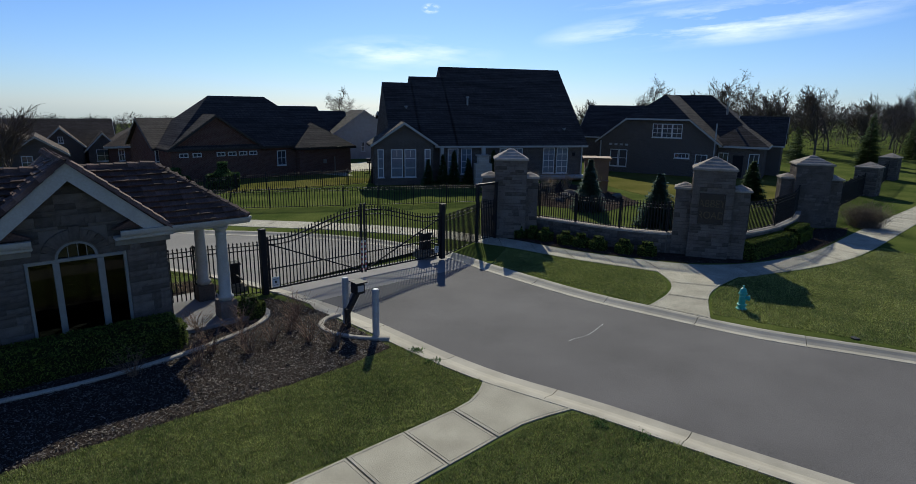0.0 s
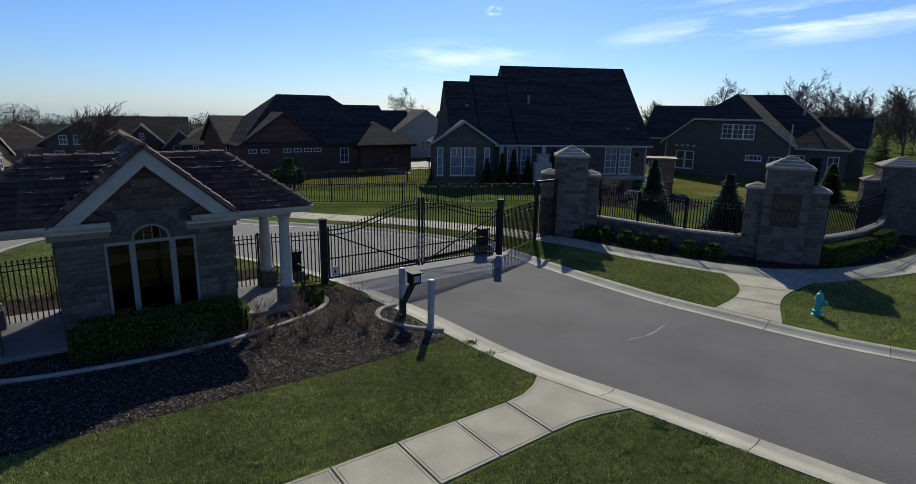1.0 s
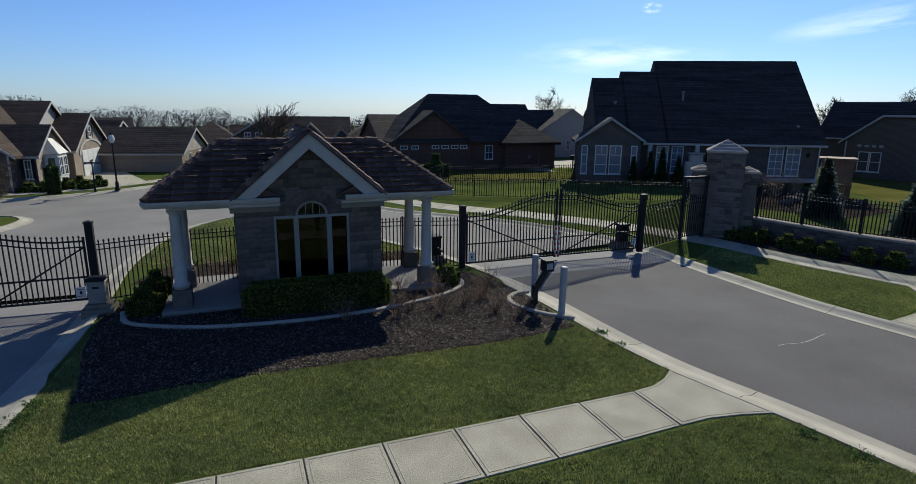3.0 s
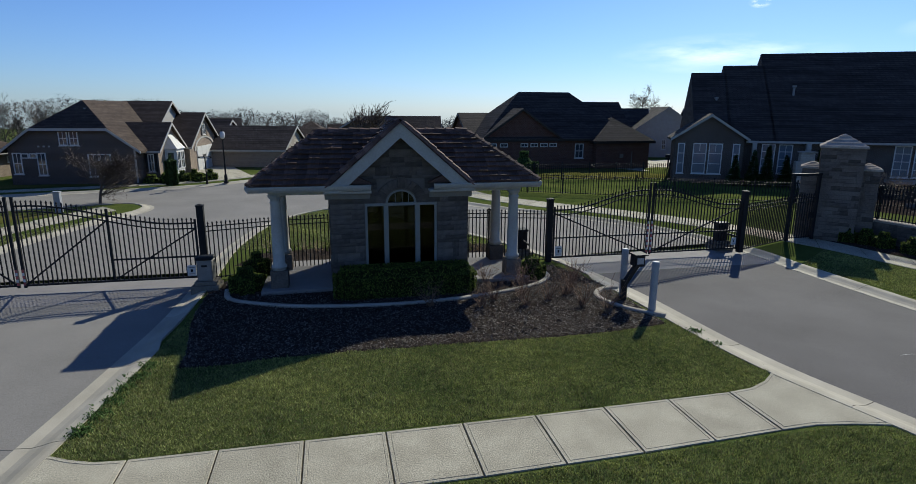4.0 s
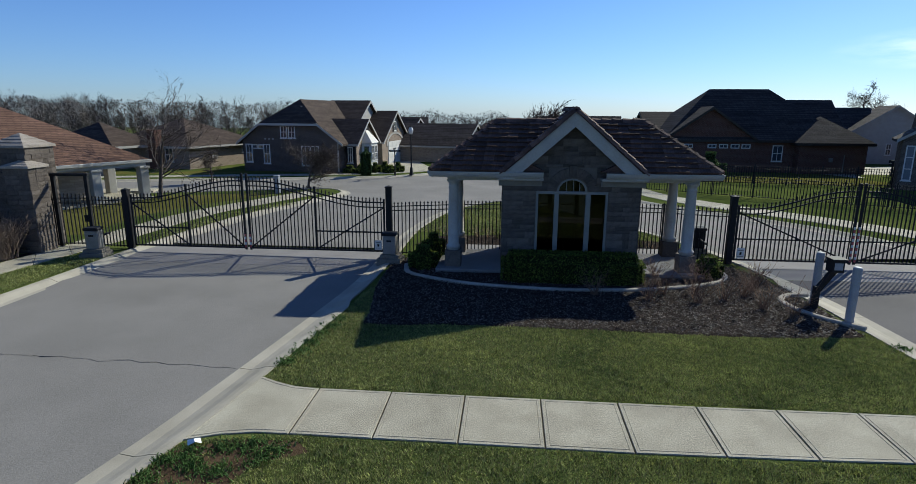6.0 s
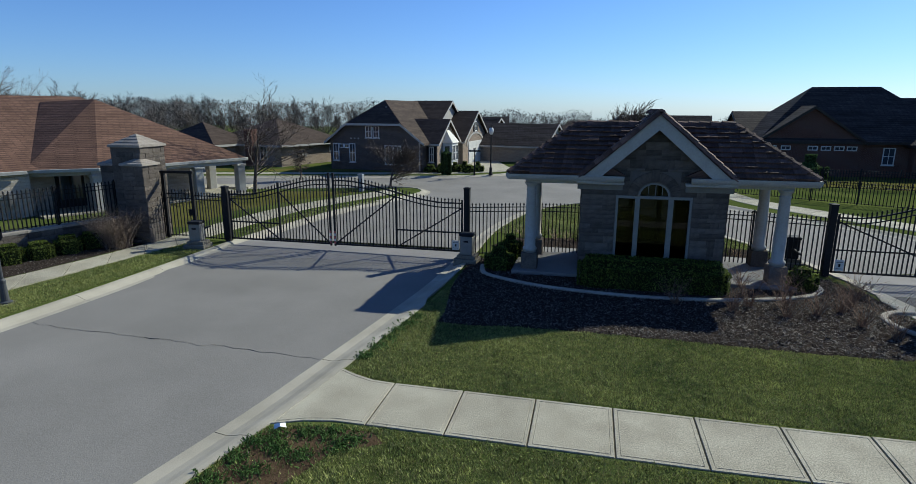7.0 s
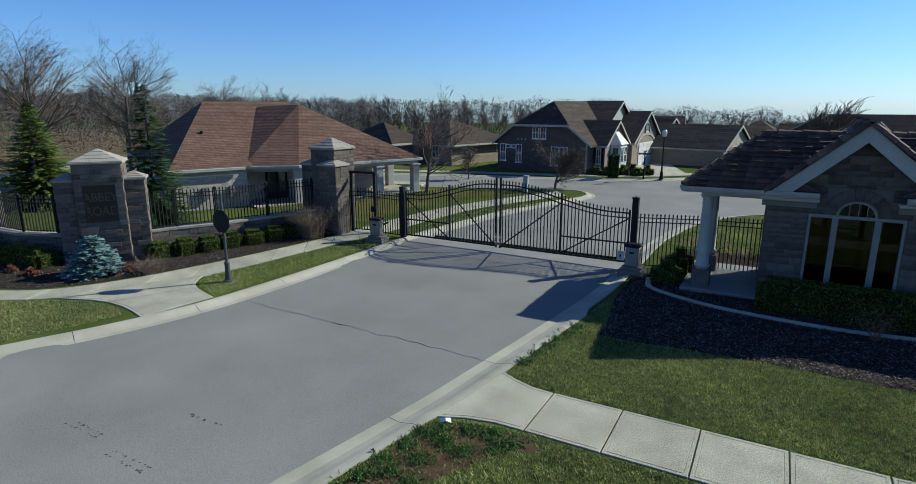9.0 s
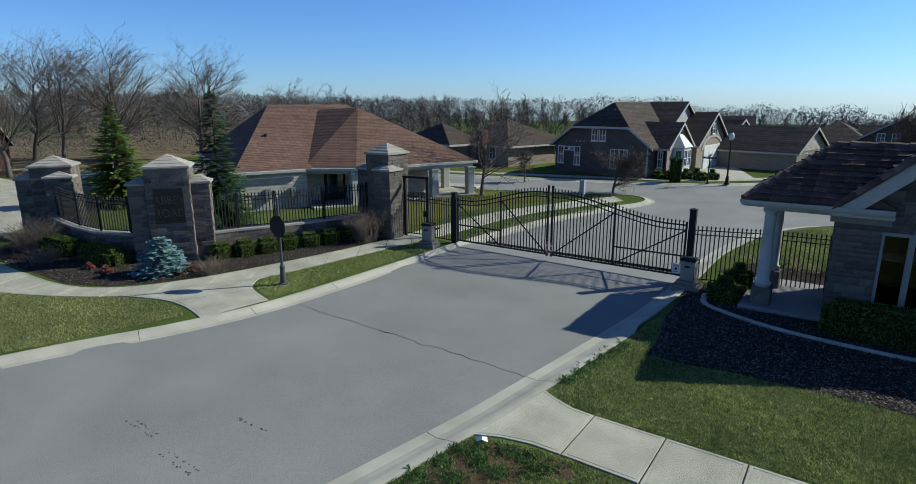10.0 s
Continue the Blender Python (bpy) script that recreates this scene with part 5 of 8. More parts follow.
def garage_door(t, x, y, w, h, yaw=0):
    ob = part("garage_door", boxm(-w / 2, w / 2, -0.04, 0.03, 0, h), "white", t, "white panelled garage door", at=pose(x, y, 0, 0, 0, yaw))
    for r in range(4):
        for c in range(4):
            part("panel", boxm(-w / 2 + w * (c + 0.08) / 4, -w / 2 + w * (c + 0.92) / 4, -0.055, -0.035, h * (r + 0.1) / 4, h * (r + 0.9) / 4, 0.012), "white", ob)
    return ob


# the house behind the exit gate
def big_house():
    t = thing("house", "large dark brick house with steep dark shingle roof seen from behind", "house", pose(27.1, 41.6, 0, 0, 0, -27))
    W, R = "brickgrey", "shingdark"
    k = 6.5 / 7.1
    def slab(x0, x1, run):
        # a block whose rear slope starts at the common eave
        ez = 3.45
        rz = ez + run * k
        prof = [(0, 0), (0, ez), (run, rz), (2 * run, ez), (2 * run, 0)]
        part("wall", prism(prof, x0, x1, None, "x"), W, t)
        bm = bmesh.new()
        for s in (-1, 1):
            prism([(run + s * (run + 0.45), ez - 0.45 * k), (run, rz), (run, rz + 0.16), (run + s * (run + 0.45), ez - 0.45 * k + 0.16)], x0 - 0.002, x1 + 0.25, bm, "x")
        part("roof", bm, R, t)
    slab(7.1, 19.15, 7.1)
    slab(4.05, 7.05, 6.0)
    slab(1.5, 4.0, 5.35)
    volume(t, 0.0, 4.9, -1.3, 1.5, 3.4, 5.0, "gy", W, R, 0.35)
    part("eaves_board", boxm(5.2, 19.4, -0.52, -0.46, 3.00, 3.16), "trim", t)
    for x, w in ((0.5, 0.5), (4.4, 0.5)):
        window(t, x, -1.3, 0.65, w, 2.3, grid=(1, 3), pane="paleglass")
    for x in (1.83, 2.95):
        window(t, x, -1.3, 0.65, 0.98, 2.3, grid=(1, 3), pane="paleglass")
        part("glazing_bar", boxm(x - 0.02, x + 0.02, -1.34, -1.29, 2.35, 2.88), "white", t)
    for x in (6.9, 8.1, 11.6, 12.8):
        window(t, x, 0.0, 0.7, 0.95, 2.2, grid=(2, 4), pane="paleglass")
    for x in (15.8, 17.1):
        window(t, x, 0.0, 0.65, 1.1, 2.3, grid=(2, 4), pane="paleglass")
    part("rear_deck", boxm(14.9, 19.3, -1.4, -0.02, 0.3, 0.5, 0.02), "trim", t, "pale rear deck edge")
    part("downpipe", boxm(18.95, 19.05, -0.12, -0.02, 0.3, 3.0), "trim", t)
    part("wall_lamp", boxm(18.1, 18.3, -0.2, -0.02, 2.2, 2.5, 0.02), "iron", t)
    for x in (5.8, 9.5):
        part("patio_column", boxm(x - 0.16, x + 0.16, -0.62, -0.30, 0, 3.0, 0.02), "trim", t)
    for x, y, z, h in ((9.0, 3.3, 6.4, 0.95), (3.3, 2.9, 6.0, 0.45), (17.6, 1.0, 4.3, 0.35)):
        part("roof_vent", lathe([(0.09, z - 0.2), (0.09, z + h - 0.15), (0.16, z + h - 0.12), (0.16, z + h)], 10, None, x, y), "steel", t, "grey metal roof vent")
    ch = part("outdoor_fireplace", boxm(8.0, 9.4, -3.4, -2.7, 0, 1.9, 0.03), "stonefar", t, "pale stone outdoor fireplace")
    part("fireplace_top", boxm(8.25, 9.15, -3.35, -2.75, 1.9, 2.5, 0.03), "stonefar", ch)
    part("fireplace_cap", boxm(8.15, 9.25, -3.42, -2.68, 2.5, 2.6, 0.02), "capstone", ch)
    return t


big_house()


def brick_house():
    t = thing("house", "low dark red brick house with a broad hipped shingle roof", "house", pose(0, 0, 0))
    W, R = "brickdark", "shingdark"
    volume(t, 14.2, 28.6, 51.2, 60.4, 2.75, 7.1, "hx", W, R, 0.45, fas="bronze")
    volume(t, 24.8, 30.2, 50.4, 56.0, 2.55, 4.7, "hy", W, R, 0.4, fas="bronze")
    volume(t, 22.0, 31.5, 56.4, 64.0, 2.75, 6.1, "gx", W, R, 0.4, fas="bronze")
    volume(t, 13.6, 16.4, 54.5, 63.0, 2.7, 4.9, "gx", W, R, 0.4, fas="bronze")
    volume(t, 13.9, 21.4, 51.0, 56.0, 2.75, 5.35, "gy", W, R, 0.3, fas="bronze")
    for x in (14.9, 15.95, 17.9, 18.85, 19.8, 20.7):
        window(t, x, 51.0, 2.02, 0.72, 0.36, grid=(2, 1), sill=False)
    window(t, 23.4, 51.2, 0.95, 0.85, 1.35)
    for x in (13.9, 14.6):
        window(t, x, 54.5, 0.5, 0.6, 2.0)
    part("meter_box", boxm(27.2, 27.5, 50.24, 50.4, 1.0, 1.35), "steel", t)
    part("conduit", boxm(28.4, 28.46, 50.34, 50.4, 0.1, 1.6), "steel", t)
    return t


brick_house()


def right_house():
    t = thing("house", "two-storey dark house with clipped front gable and pale trim", "house", pose(52.39, 36.88, 0, 0, 0, -72))
    W, R = "brickgrey", "shingdark"
    volume(t, 0, 11.4, 0, 12, 3.35, 7.8, "gy", W, R, 0.45, clip=5.45)
    volume(t, -0.6, 14.6, 4.5, 15.5, 3.35, 8.05, "hx", W, R, 0.45)
    volume(t, -5.5, 1.0, 9.5, 17, 3.35, 6.7, "gx", W, R, 0.4)
    volume(t, 10.6, 15.4, 1.4, 9, 3.1, 5.0, "hy", W, R, 0.4)
    volume(t, 12.5, 16.6, 6.5, 13, 3.2, 5.7, "gx", W, R, 0.4)
    for x in (5.75, 6.7, 7.65):
        window(t, x, 0, 3.7, 0.95, 1.35, grid=(2, 3))
    for x in (1.6, 2.5):
        window(t, x, 0, 0.6, 0.85, 1.75, grid=(1, 2))
    for k in range(4):
        part("gable_vent", boxm(1.0 + 0.55 * k, 1.3 + 0.55 * k, -0.06, -0.005, 2.75, 2.95), "trim", t)
    window(t, 8.3, 0, 1.75, 1.4, 0.5, grid=(4, 1))
    window(t, 10.1, 0, 0.5, 1.1, 1.7)
    for x in (11.9, 14.6):
        window(t, x, 1.4, 0.5, 0.9, 1.9)
    part("door", boxm(12.8, 13.7, 1.34, 1.4, 0.1, 2.2), "iron", t)
    part("downpipe", boxm(11.15, 11.26, -0.10, 0.0, 0.1, 5.2), "trim", t)
    part("downpipe", boxm(0.05, 0.16, -0.10, 0.0, 0.1, 3.2), "trim", t)
    part("roof_vent", lathe([(0.1, 6.0), (0.1, 7.1), (0.17, 7.12), (0.17, 7.25)], 10, None, 11.4, 5.2), "steel", t)
    return t


right_house()


def gable_house():
    t = thing("house", "grey brick house with clipped gable, bay window and white garage door", "house", pose(-21.55, 46.4, 0, 0, 0, -6))
    W, R = "brickmid", "shingtan"
    volume(t, 0, 8.5, 0, 16, 2.55, 5.75, "gy", W, R, 0.45, clip=3.85)
    volume(t, 4.2, 7.6, 6.0, 13.2, 3.6, 5.8, "gx", "trim", R, 0.4)
    volume(t, 6.4, 9.5, 1.2, 6.2, 2.4, 4.15, "gx", W, R, 0.35)
    volume(t, 5.5, 9.7, 7.4, 15.4, 2.3, 4.85, "gx", "bricktan", R, 0.4)
    # thin tan sheet laid over the grey east gable
    part("gable_facing", prism([(1.2, 0.0), (6.2, 0.0), (6.2, 2.4), (3.7, 4.10), (1.2, 2.4)], 9.5, 9.53, None, "x"), "bricktan", t)
    for x in (3.75, 4.45):
        window(t, x, 0, 2.75, 0.60, 1.0)
    window(t, 0.55, 0, 0.75, 0.60, 1.5)
    window(t, 2.15, 0, 0.65, 0.60, 1.6)
    for x in (1.08, 1.62):
        window(t, x, 0, 1.85, 0.5, 0.36, grid=(1, 1), sill=False)
    for k in range(3):
        part("wall_vent", boxm(2.0 + 0.35 * k, 2.12 + 0.35 * k, -0.05, -0.004, 2.62, 2.74), "trim", t)
    for x in (5.6, 6.4):
        window(t, x, 0, 0.55, 0.75, 1.6)
    window(t, 9.0, 1.2, 0.75, 0.45, 1.3)
    for x in (8.68, 9.32):
        part("shutter", boxm(x - 0.09, x + 0.09, 1.15, 1.2, 0.72, 2.08), "iron", t, "dark shutter")
    # bay window in the east gable
    b = part("bay", prism([(9.53, 2.5), (10.2, 2.9), (10.2, 4.5), (9.53, 4.9)], 0.4, 2.3, None, "z"), "white", t, "white bay window with pale metal roof")
    window(t, 10.21, 3.3, 0.75, 0.72, 1.35, 90, (2, 2), sill=False)
    window(t, 10.21, 4.1, 0.75, 0.72, 1.35, 90, (2, 2), sill=False)
    window(t, 9.87, 2.69, 0.75, 0.55, 1.35, 31, (1, 2), sill=False)
    bm = bmesh.new()
    vs = [bm.verts.new(p) for p in ((9.53, 2.3, 2.3), (10.35, 2.8, 2.3), (10.35, 4.6, 2.3), (9.53, 5.1, 2.3), (9.56, 3.3, 3.35), (9.56, 4.1, 3.35))]
    for f in ((0, 1, 4), (1, 2, 5, 4), (2, 3, 5), (3, 2, 1, 0)):
        bm.faces.new([vs[i] for i in f])
    part("bay_roof", bm, "creamshade", b, "pale metal bay roof")
    garage_door(t, 9.73, 11.4, 4.6, 2.1, 90)
    n = 12
    for k in range(n):
        a0, a1 = math.pi * k / n, math.pi * (k + 1) / n
        part("arch_stone", prism([(11.4 - q * math.cos(w), 1.75 + 0.42 * q * math.sin(w)) for q, w in ((2.5, a0), (2.5, a1), (2.85, a1), (2.85, a0))], 9.70, 9.76, None, "x"), "trim", t)
    window(t, 9.7, 11.4, 3.05, 0.75, 0.95, 90)
    for y in (10.85, 11.95):
        part("shutter", boxm(9.7, 9.76, y - 0.16, y + 0.16, 3.0, 4.0), "iron", t, "dark shutter")
    part("downpipe", boxm(8.38, 8.48, -0.1, 0.0, 0.1, 2.4), "trim", t)
    part("roof_vent", lathe([(0.06, 4.6), (0.06, 5.25), (0.1, 5.27), (0.1, 5.35)], 8, None, 4.7, 1.5), "steel", t)
    return t


gable_house()


def plain_house(x, y, yaw, label, wall, roof, blocks, wins=(), doors=()):
    t = thing("house", label, "house", pose(x, y, -float(fall(y)), 0, 0, yaw))
    for b in blocks:
        volume(t, *b[:7], wall, roof, 0.4)
    for w in wins:
        window(t, *w)
    for d in doors:
        garage_door(t, *d)
    return t


TAN = plain_house(-26.37, 46.41, 74, "low tan brick house with a grey-brown hipped roof", "bricktan", "shingtan", [(0, 8.6, 0, 9.5, 1.95, 4.25, "hx"), (-2.6, 1.5, 5.5, 13.5, 1.95, 3.9, "hx")], [(0, 2.2, 0.6, 0.9, 1.2, 270), (6.6, 0, 1.1, 0.5, 0.5)], [(-2.64, 9.6, 4.6, 1.85, 270)])
part("chimney", boxm(-0.7, 0.0, 2.9, 3.8, 0, 3.3), "brickdark", TAN)
for mx in (1.9, 2.4, 2.8):
    part("meter_box", boxm(mx, mx + 0.28, -0.15, 0, 0.7, 1.15), "steel", TAN)
part("gutter", boxm(-0.4, 9.0, -0.55, -0.42, 1.80, 1.95), "trim", TAN)
LOW = plain_house(-12.75, 58.8, -14, "long low house with dark roof and stone gable coloured pale as sunlit", "bricktan", "shingdark", [(0, 9.2, 0, 7.2, 1.75, 3.65, "gx"), (-5, 2, 2, 9, 2.1, 4.2, "gx")], [(9.2, 2.2, 0.6, 0.55, 1.0, 90), (9.2, 4.9, 0.6, 0.55, 1.0, 90)])
# added paler sheet: sunlight on the end gable put into its colour
part("gable_facing", prism([(0.05, 1.78), (7.15, 1.78), (3.6, 3.55)], 9.205, 9.24, None, "x"), "stonefar", LOW, "pale stone gable, brightened as if sunlit")
plain_house(-5.4, 72.5, -4, "distant pale house with a hipped grey-brown roof", "bricktan", "shingtan", [(0, 6.6, 0, 8, 2.1, 4.4, "hx"), (5.5, 9, 2, 8, 2.0, 3.8, "gx")], [(2, 0, 0.6, 1.2, 1.2), (4.6, 0, 0.6, 1.0, 1.2)])
plain_house(0.4, 69.5, -6, "distant two-storey grey house with a pale front gable", "brickgrey", "shingtan", [(0, 6.2, 0, 9, 2.8, 4.7, "gy"), (4.2, 8.6, -1.5, 6, 2.0, 3.5, "gy")], [(1.6, 0, 2.4, 0.7, 0.9), (2.8, 0, 2.4, 0.7, 0.9), (1.2, 0, 0.7, 0.8, 1.1), (3.2, 0, 0.7, 1.2, 1.1), (5.6, -1.5, 0.6, 0.9, 1.2)])
plain_house(4.6, 77.5, -8, "distant grey house with paired small gables", "brickgrey", "shingtan", [(0, 10.2, 2, 10, 2.3, 4.95, "gx"), (3.2, 7.2, 0, 5, 2.3, 4.2, "gy"), (7.6, 10.6, -1.0, 5, 2.0, 3.6, "gy")], [(5.2, 0, 2.6, 0.5, 0.7), (9.1, -1.0, 0.6, 1.5, 1.3)])
plain_house(13.6, 73.5, -8, "distant brown house with a hipped roof and paired windows", "brickdark", "shingtan", [(0, 8.5, 0, 9, 2.2, 4.9, "hx"), (5, 8, -1.5, 4, 2.1, 3.2, "hy")], [(1.2, 0, 0.6, 0.6, 1.3), (2.6, 0, 0.6, 0.7, 1.3), (3.4, 0, 0.6, 0.7, 1.3), (6.5, -1.5, 0.6, 0.8, 1.3)])
plain_house(-20, 80, 8, "distant house with a dark gable roof", "brickgrey", "shingdark", [(0, 9, 0, 9, 2.2, 4.7, "gx")], [(3, 0, 0.9, 1.2, 1.2), (7, 0, 0.9, 1.2, 1.2)])
plain_house(36.5, 66, -20, "distant pale house with a gable and a driveway", "trim", "shingdark", [(0, 9, 0, 9, 2.8, 6.0, "gy"), (-7, 3, 3, 11, 2.8, 5.8, "gx"), (8, 18, 2, 11, 2.7, 5.8, "gx")], [(2, 0, 1.0, 0.5, 1.2), (4.2, 0, 1.0, 0.5, 1.2), (-4, 3, 0.9, 1.2, 1.3)])
plain_house(76, 52, -40, "distant house with a low dark roof", "brickgrey", "shingdark", [(0, 16, 0, 10, 2.8, 6.6, "gx")], [(4, 0, 0.9, 1.4, 1.4)])
plain_house(-60.5, 15.5, 60, "distant low house with a grey roof behind the trees", "brickdark", "shingtan", [(-12, 1.0, 0, 8, 2.2, 4.3, "gx")], [(-3, 0, 0.9, 1.2, 1.1), (-8, 0, 0.9, 1.2, 1.1)])


def bungalow():
    """The hipped house beside the entry pavement, with a columned porch; its roof courses run level."""
    t = thing("bungalow", "stone bungalow with a brown shingle hipped roof and columned porch", "house", pose(-26.9, 17.8, 0, 0, 0, 65))
    W, R = "stonefar", "shingbrown"
    part("wall", boxm(0.3, 4.0, 0.16, 14.5, 0, 2.05), W, t)
    part("wall", boxm(4.0, 12.5, 1.4, 14.5, 0, 2.05), W, t)
    def shell(pts, faces):
        bm = bmesh.new()
        v = [bm.verts.new(p) for p in pts]
        for f in faces:
            bm.faces.new([v[k] for k in f])
        bmesh.ops.recalc_face_normals(bm, faces=bm.faces)
        part("roof", bm, R, t)
    E = 2.22
    shell([(0, 0, E), (12.9, 0, E), (12.9, 15, E), (0, 15, E), (3.7, 7.5, 5.8), (9.2, 7.5, 5.8)], ((0, 1, 5, 4), (1, 2, 5), (2, 3, 4, 5), (3, 0, 4), (3, 2, 1, 0)))
    # the wing, with a splayed corner towards the porch
    shell([(3.87, 0.3, E), (6.54, -1.15, E), (14.9, -0.85, E), (14.9, 16, E), (6.6, 16, E), (8.55, 3.55, 5.6), (6.88, 6.63, 5.45), (9.2, 11.0, 5.6)], ((0, 1, 5, 6), (1, 2, 5), (2, 3, 7, 5), (3, 4, 7), (4, 0, 6, 7), (5, 7, 6), (4, 3, 2, 1, 0)))
    def gutter(a, b):
        d = Vector(b) - Vector(a)
        part("gutter", boxm(-0.03, d.length + 0.03, -0.12, 0.0, -0.17, 0.0, 0.02), "creamshade", t, at=pose(a[0], a[1], E, 0, 0, math.degrees(math.atan2(d.y, d.x))))
    for a, b in (((0, 0), (3.85, 0)), ((3.87, 0.3), (6.54, -1.15)), ((6.54, -1.15), (14.9, -0.85)), ((14.9, -0.85), (14.9, 16)), ((0, 15), (0, 0))):
        gutter(a, b)
    part("soffit", prism([(4.1, 0.3), (6.6, -1.0), (14.8, -0.75), (14.8, 15.9), (5.0, 15.9)], E - 0.05, E - 0.01, None, "z"), "creamshade", t)
    part("porch_beam", boxm(6.3, 14.6, -0.9, -0.6, 1.86, 2.12), "creamshade", t)
    part("porch_beam", boxm(14.3, 14.6, -0.6, 8.8, 1.86, 2.12), "creamshade", t)
    part("porch_beam", boxm(0, 2.6, 0.0, 0.26, 1.86, 2.12), "creamshade", t, at=pose(4.05, 0.5, 0, 0, 0, -28.5))
    for x, y in ((6.55, -0.75), (9.2, -0.75), (11.8, -0.75), (14.45, -0.75), (14.45, 2.6), (14.45, 5.6), (11.2, 8.6), (14.45, 8.6)):
        c = part("porch_column", boxm(x - 0.24, x + 0.24, y - 0.24, y + 0.24, 0, 1.86, 0.03), "creamshade", t, "square pale porch column")
        part("capital", boxm(x - 0.3, x + 0.3, y - 0.3, y + 0.3, 1.74, 1.86, 0.02), "creamshade", c)
    part("porch_floor", boxm(4.0, 14.9, -1.1, 9.0, 0, 0.08), "concrete", t)
    d = part("entrance_door", boxm(5.4, 6.7, 1.32, 1.40, 0.08, 2.0), "iron", t, "dark iron entrance door with arched glass")
    part("pane", boxm(5.55, 6.0, 1.29, 1.32, 0.5, 1.8), "darkglass", d)
    part("pane", boxm(6.1, 6.55, 1.29, 1.32, 0.5, 1.8), "darkglass", d)
    part("roof_vent", lathe([(0.07, 3.7), (0.07, 4.0), (0.11, 4.02), (0.11, 4.08)], 8, None, 2.6, 3.6), "rubber", t)
    for x in (1.6, 3.0):
        part("meter_box", boxm(x, x + 0.3, -0.04, 0.14, 0.6, 1.2), "steel", t)
    return t


bungalow()

# ------------------------------------------------------------ plants
def tubes(rows, n):
    """Tapered tubes of n sides: rows of (from, to, radius, radius)."""
    if not rows:
        return np.zeros((0, 3)), np.zeros((0, 4), int)
    a, b = np.array([r[0] for r in rows]), np.array([r[1] for r in rows])
    ra, rb = np.array([r[2] for r in rows]), np.array([r[3] for r in rows])
    d = b - a
    d /= np.linalg.norm(d, axis=1)[:, None] + 1e-9
    u = np.cross(d, (0.3, 0.5, 0.81))
    u /= np.linalg.norm(u, axis=1)[:, None] + 1e-9
    v = np.cross(d, u)
    ang = 2 * np.pi * np.arange(n) / n
    ring = np.cos(ang)[None, :, None] * u[:, None] + np.sin(ang)[None, :, None] * v[:, None]
    vs = np.concatenate([a[:, None] + ra[:, None, None] * ring, b[:, None] + rb[:, None, None] * ring], 1)
    if n == 2:
        return vs.reshape(-1, 3), np.array([[0, 1, 3, 2]]) + 4 * np.arange(len(rows))[:, None]
    k = np.arange(n)
    f = np.stack([k, (k + 1) % n, n + (k + 1) % n, n + k], 1)
    fs = f[None] + (np.arange(len(rows)) * 2 * n)[:, None, None]
    return vs.reshape(-1, 3), fs.reshape(-1, 4)


def grow(rng, p, d, length, radius, level, levels, out, spread, up, kids, least=0.008, limb=1.0):
    """A limb of a few bent lengths, with limbs of its own; out gathers the lengths by level."""
    segs = 5 if level == 0 else (3 if level < 3 else 2)
    q0 = p
    for k in range(segs):
        g = 0.09 + 0.06 * level
        d = d + np.array((rng.gauss(0, g), rng.gauss(0, g), rng.gauss(up, 0.06)))
        d = d / math.sqrt(d @ d)
        q = q0 + d * (length / segs)
        out[min(level, 3)].append((q0, q, radius * (1 - 0.62 * k / segs), radius * (1 - 0.62 * (k + 1) / segs)))
        if level < levels:
            for _ in range(kids[level] if level or k > 0 else 0):
                a = rng.uniform(0, 2 * math.pi)
                side = np.array((math.cos(a), math.sin(a), 0.0))
                side = side - d * (side @ d)
                side /= math.sqrt(side @ side) + 1e-9
                nd = d * math.cos(spread) + side * math.sin(spread)
                grow(rng, q0 + (q - q0) * rng.uniform(0.1, 1.0), nd, length * limb * rng.uniform(0.42, 0.68) * (1 - 0.10 * k), max(radius * 0.42 * (1 - 0.12 * k), least), level + 1, levels, out, spread * rng.uniform(0.8, 1.15), up * 0.7, kids, least)
        q0 = q


def tree_parts(seed, h, radius, levels, spread=0.75, up=0.06, kids=(3, 2, 2, 2), trunk=0.62, sides=(6, 4, 3, 2), least=0.010, limb=1.0):
    """Trunk and crown of a leafless tree, each as points and faces."""
    rng = random.Random(seed)
    out = [[], [], [], []]
    grow(rng, np.array((0, 0, -0.05)), np.array((0, 0, 1.0)), h * trunk, radius, 0, levels, out, spread, up, kids, least, limb)
    crown_v, crown_f, o = [], [], 0
    for rows, n in zip(out[1:], sides[1:]):
        v, f = tubes(rows, n)
        crown_v.append(v)
        crown_f.append(f + o)
        o += len(v)
    return tubes(out[0], sides[0]), (np.concatenate(crown_v), np.concatenate(crown_f))


def bare_tree(name, label, x, y, h, radius, levels, seed, group="", **kw):
    (tv, tf), (bv, bf) = tree_parts(seed, h, radius, levels, **kw)
    t = thing(name, label, "tree", pose(x, y, -float(fall(y))), group)
    pydata("trunk", tv, tf, "bark", t, smooth=True)
    pydata("crown", bv, bf, "bark", t, "bare branches and twigs")
    return t


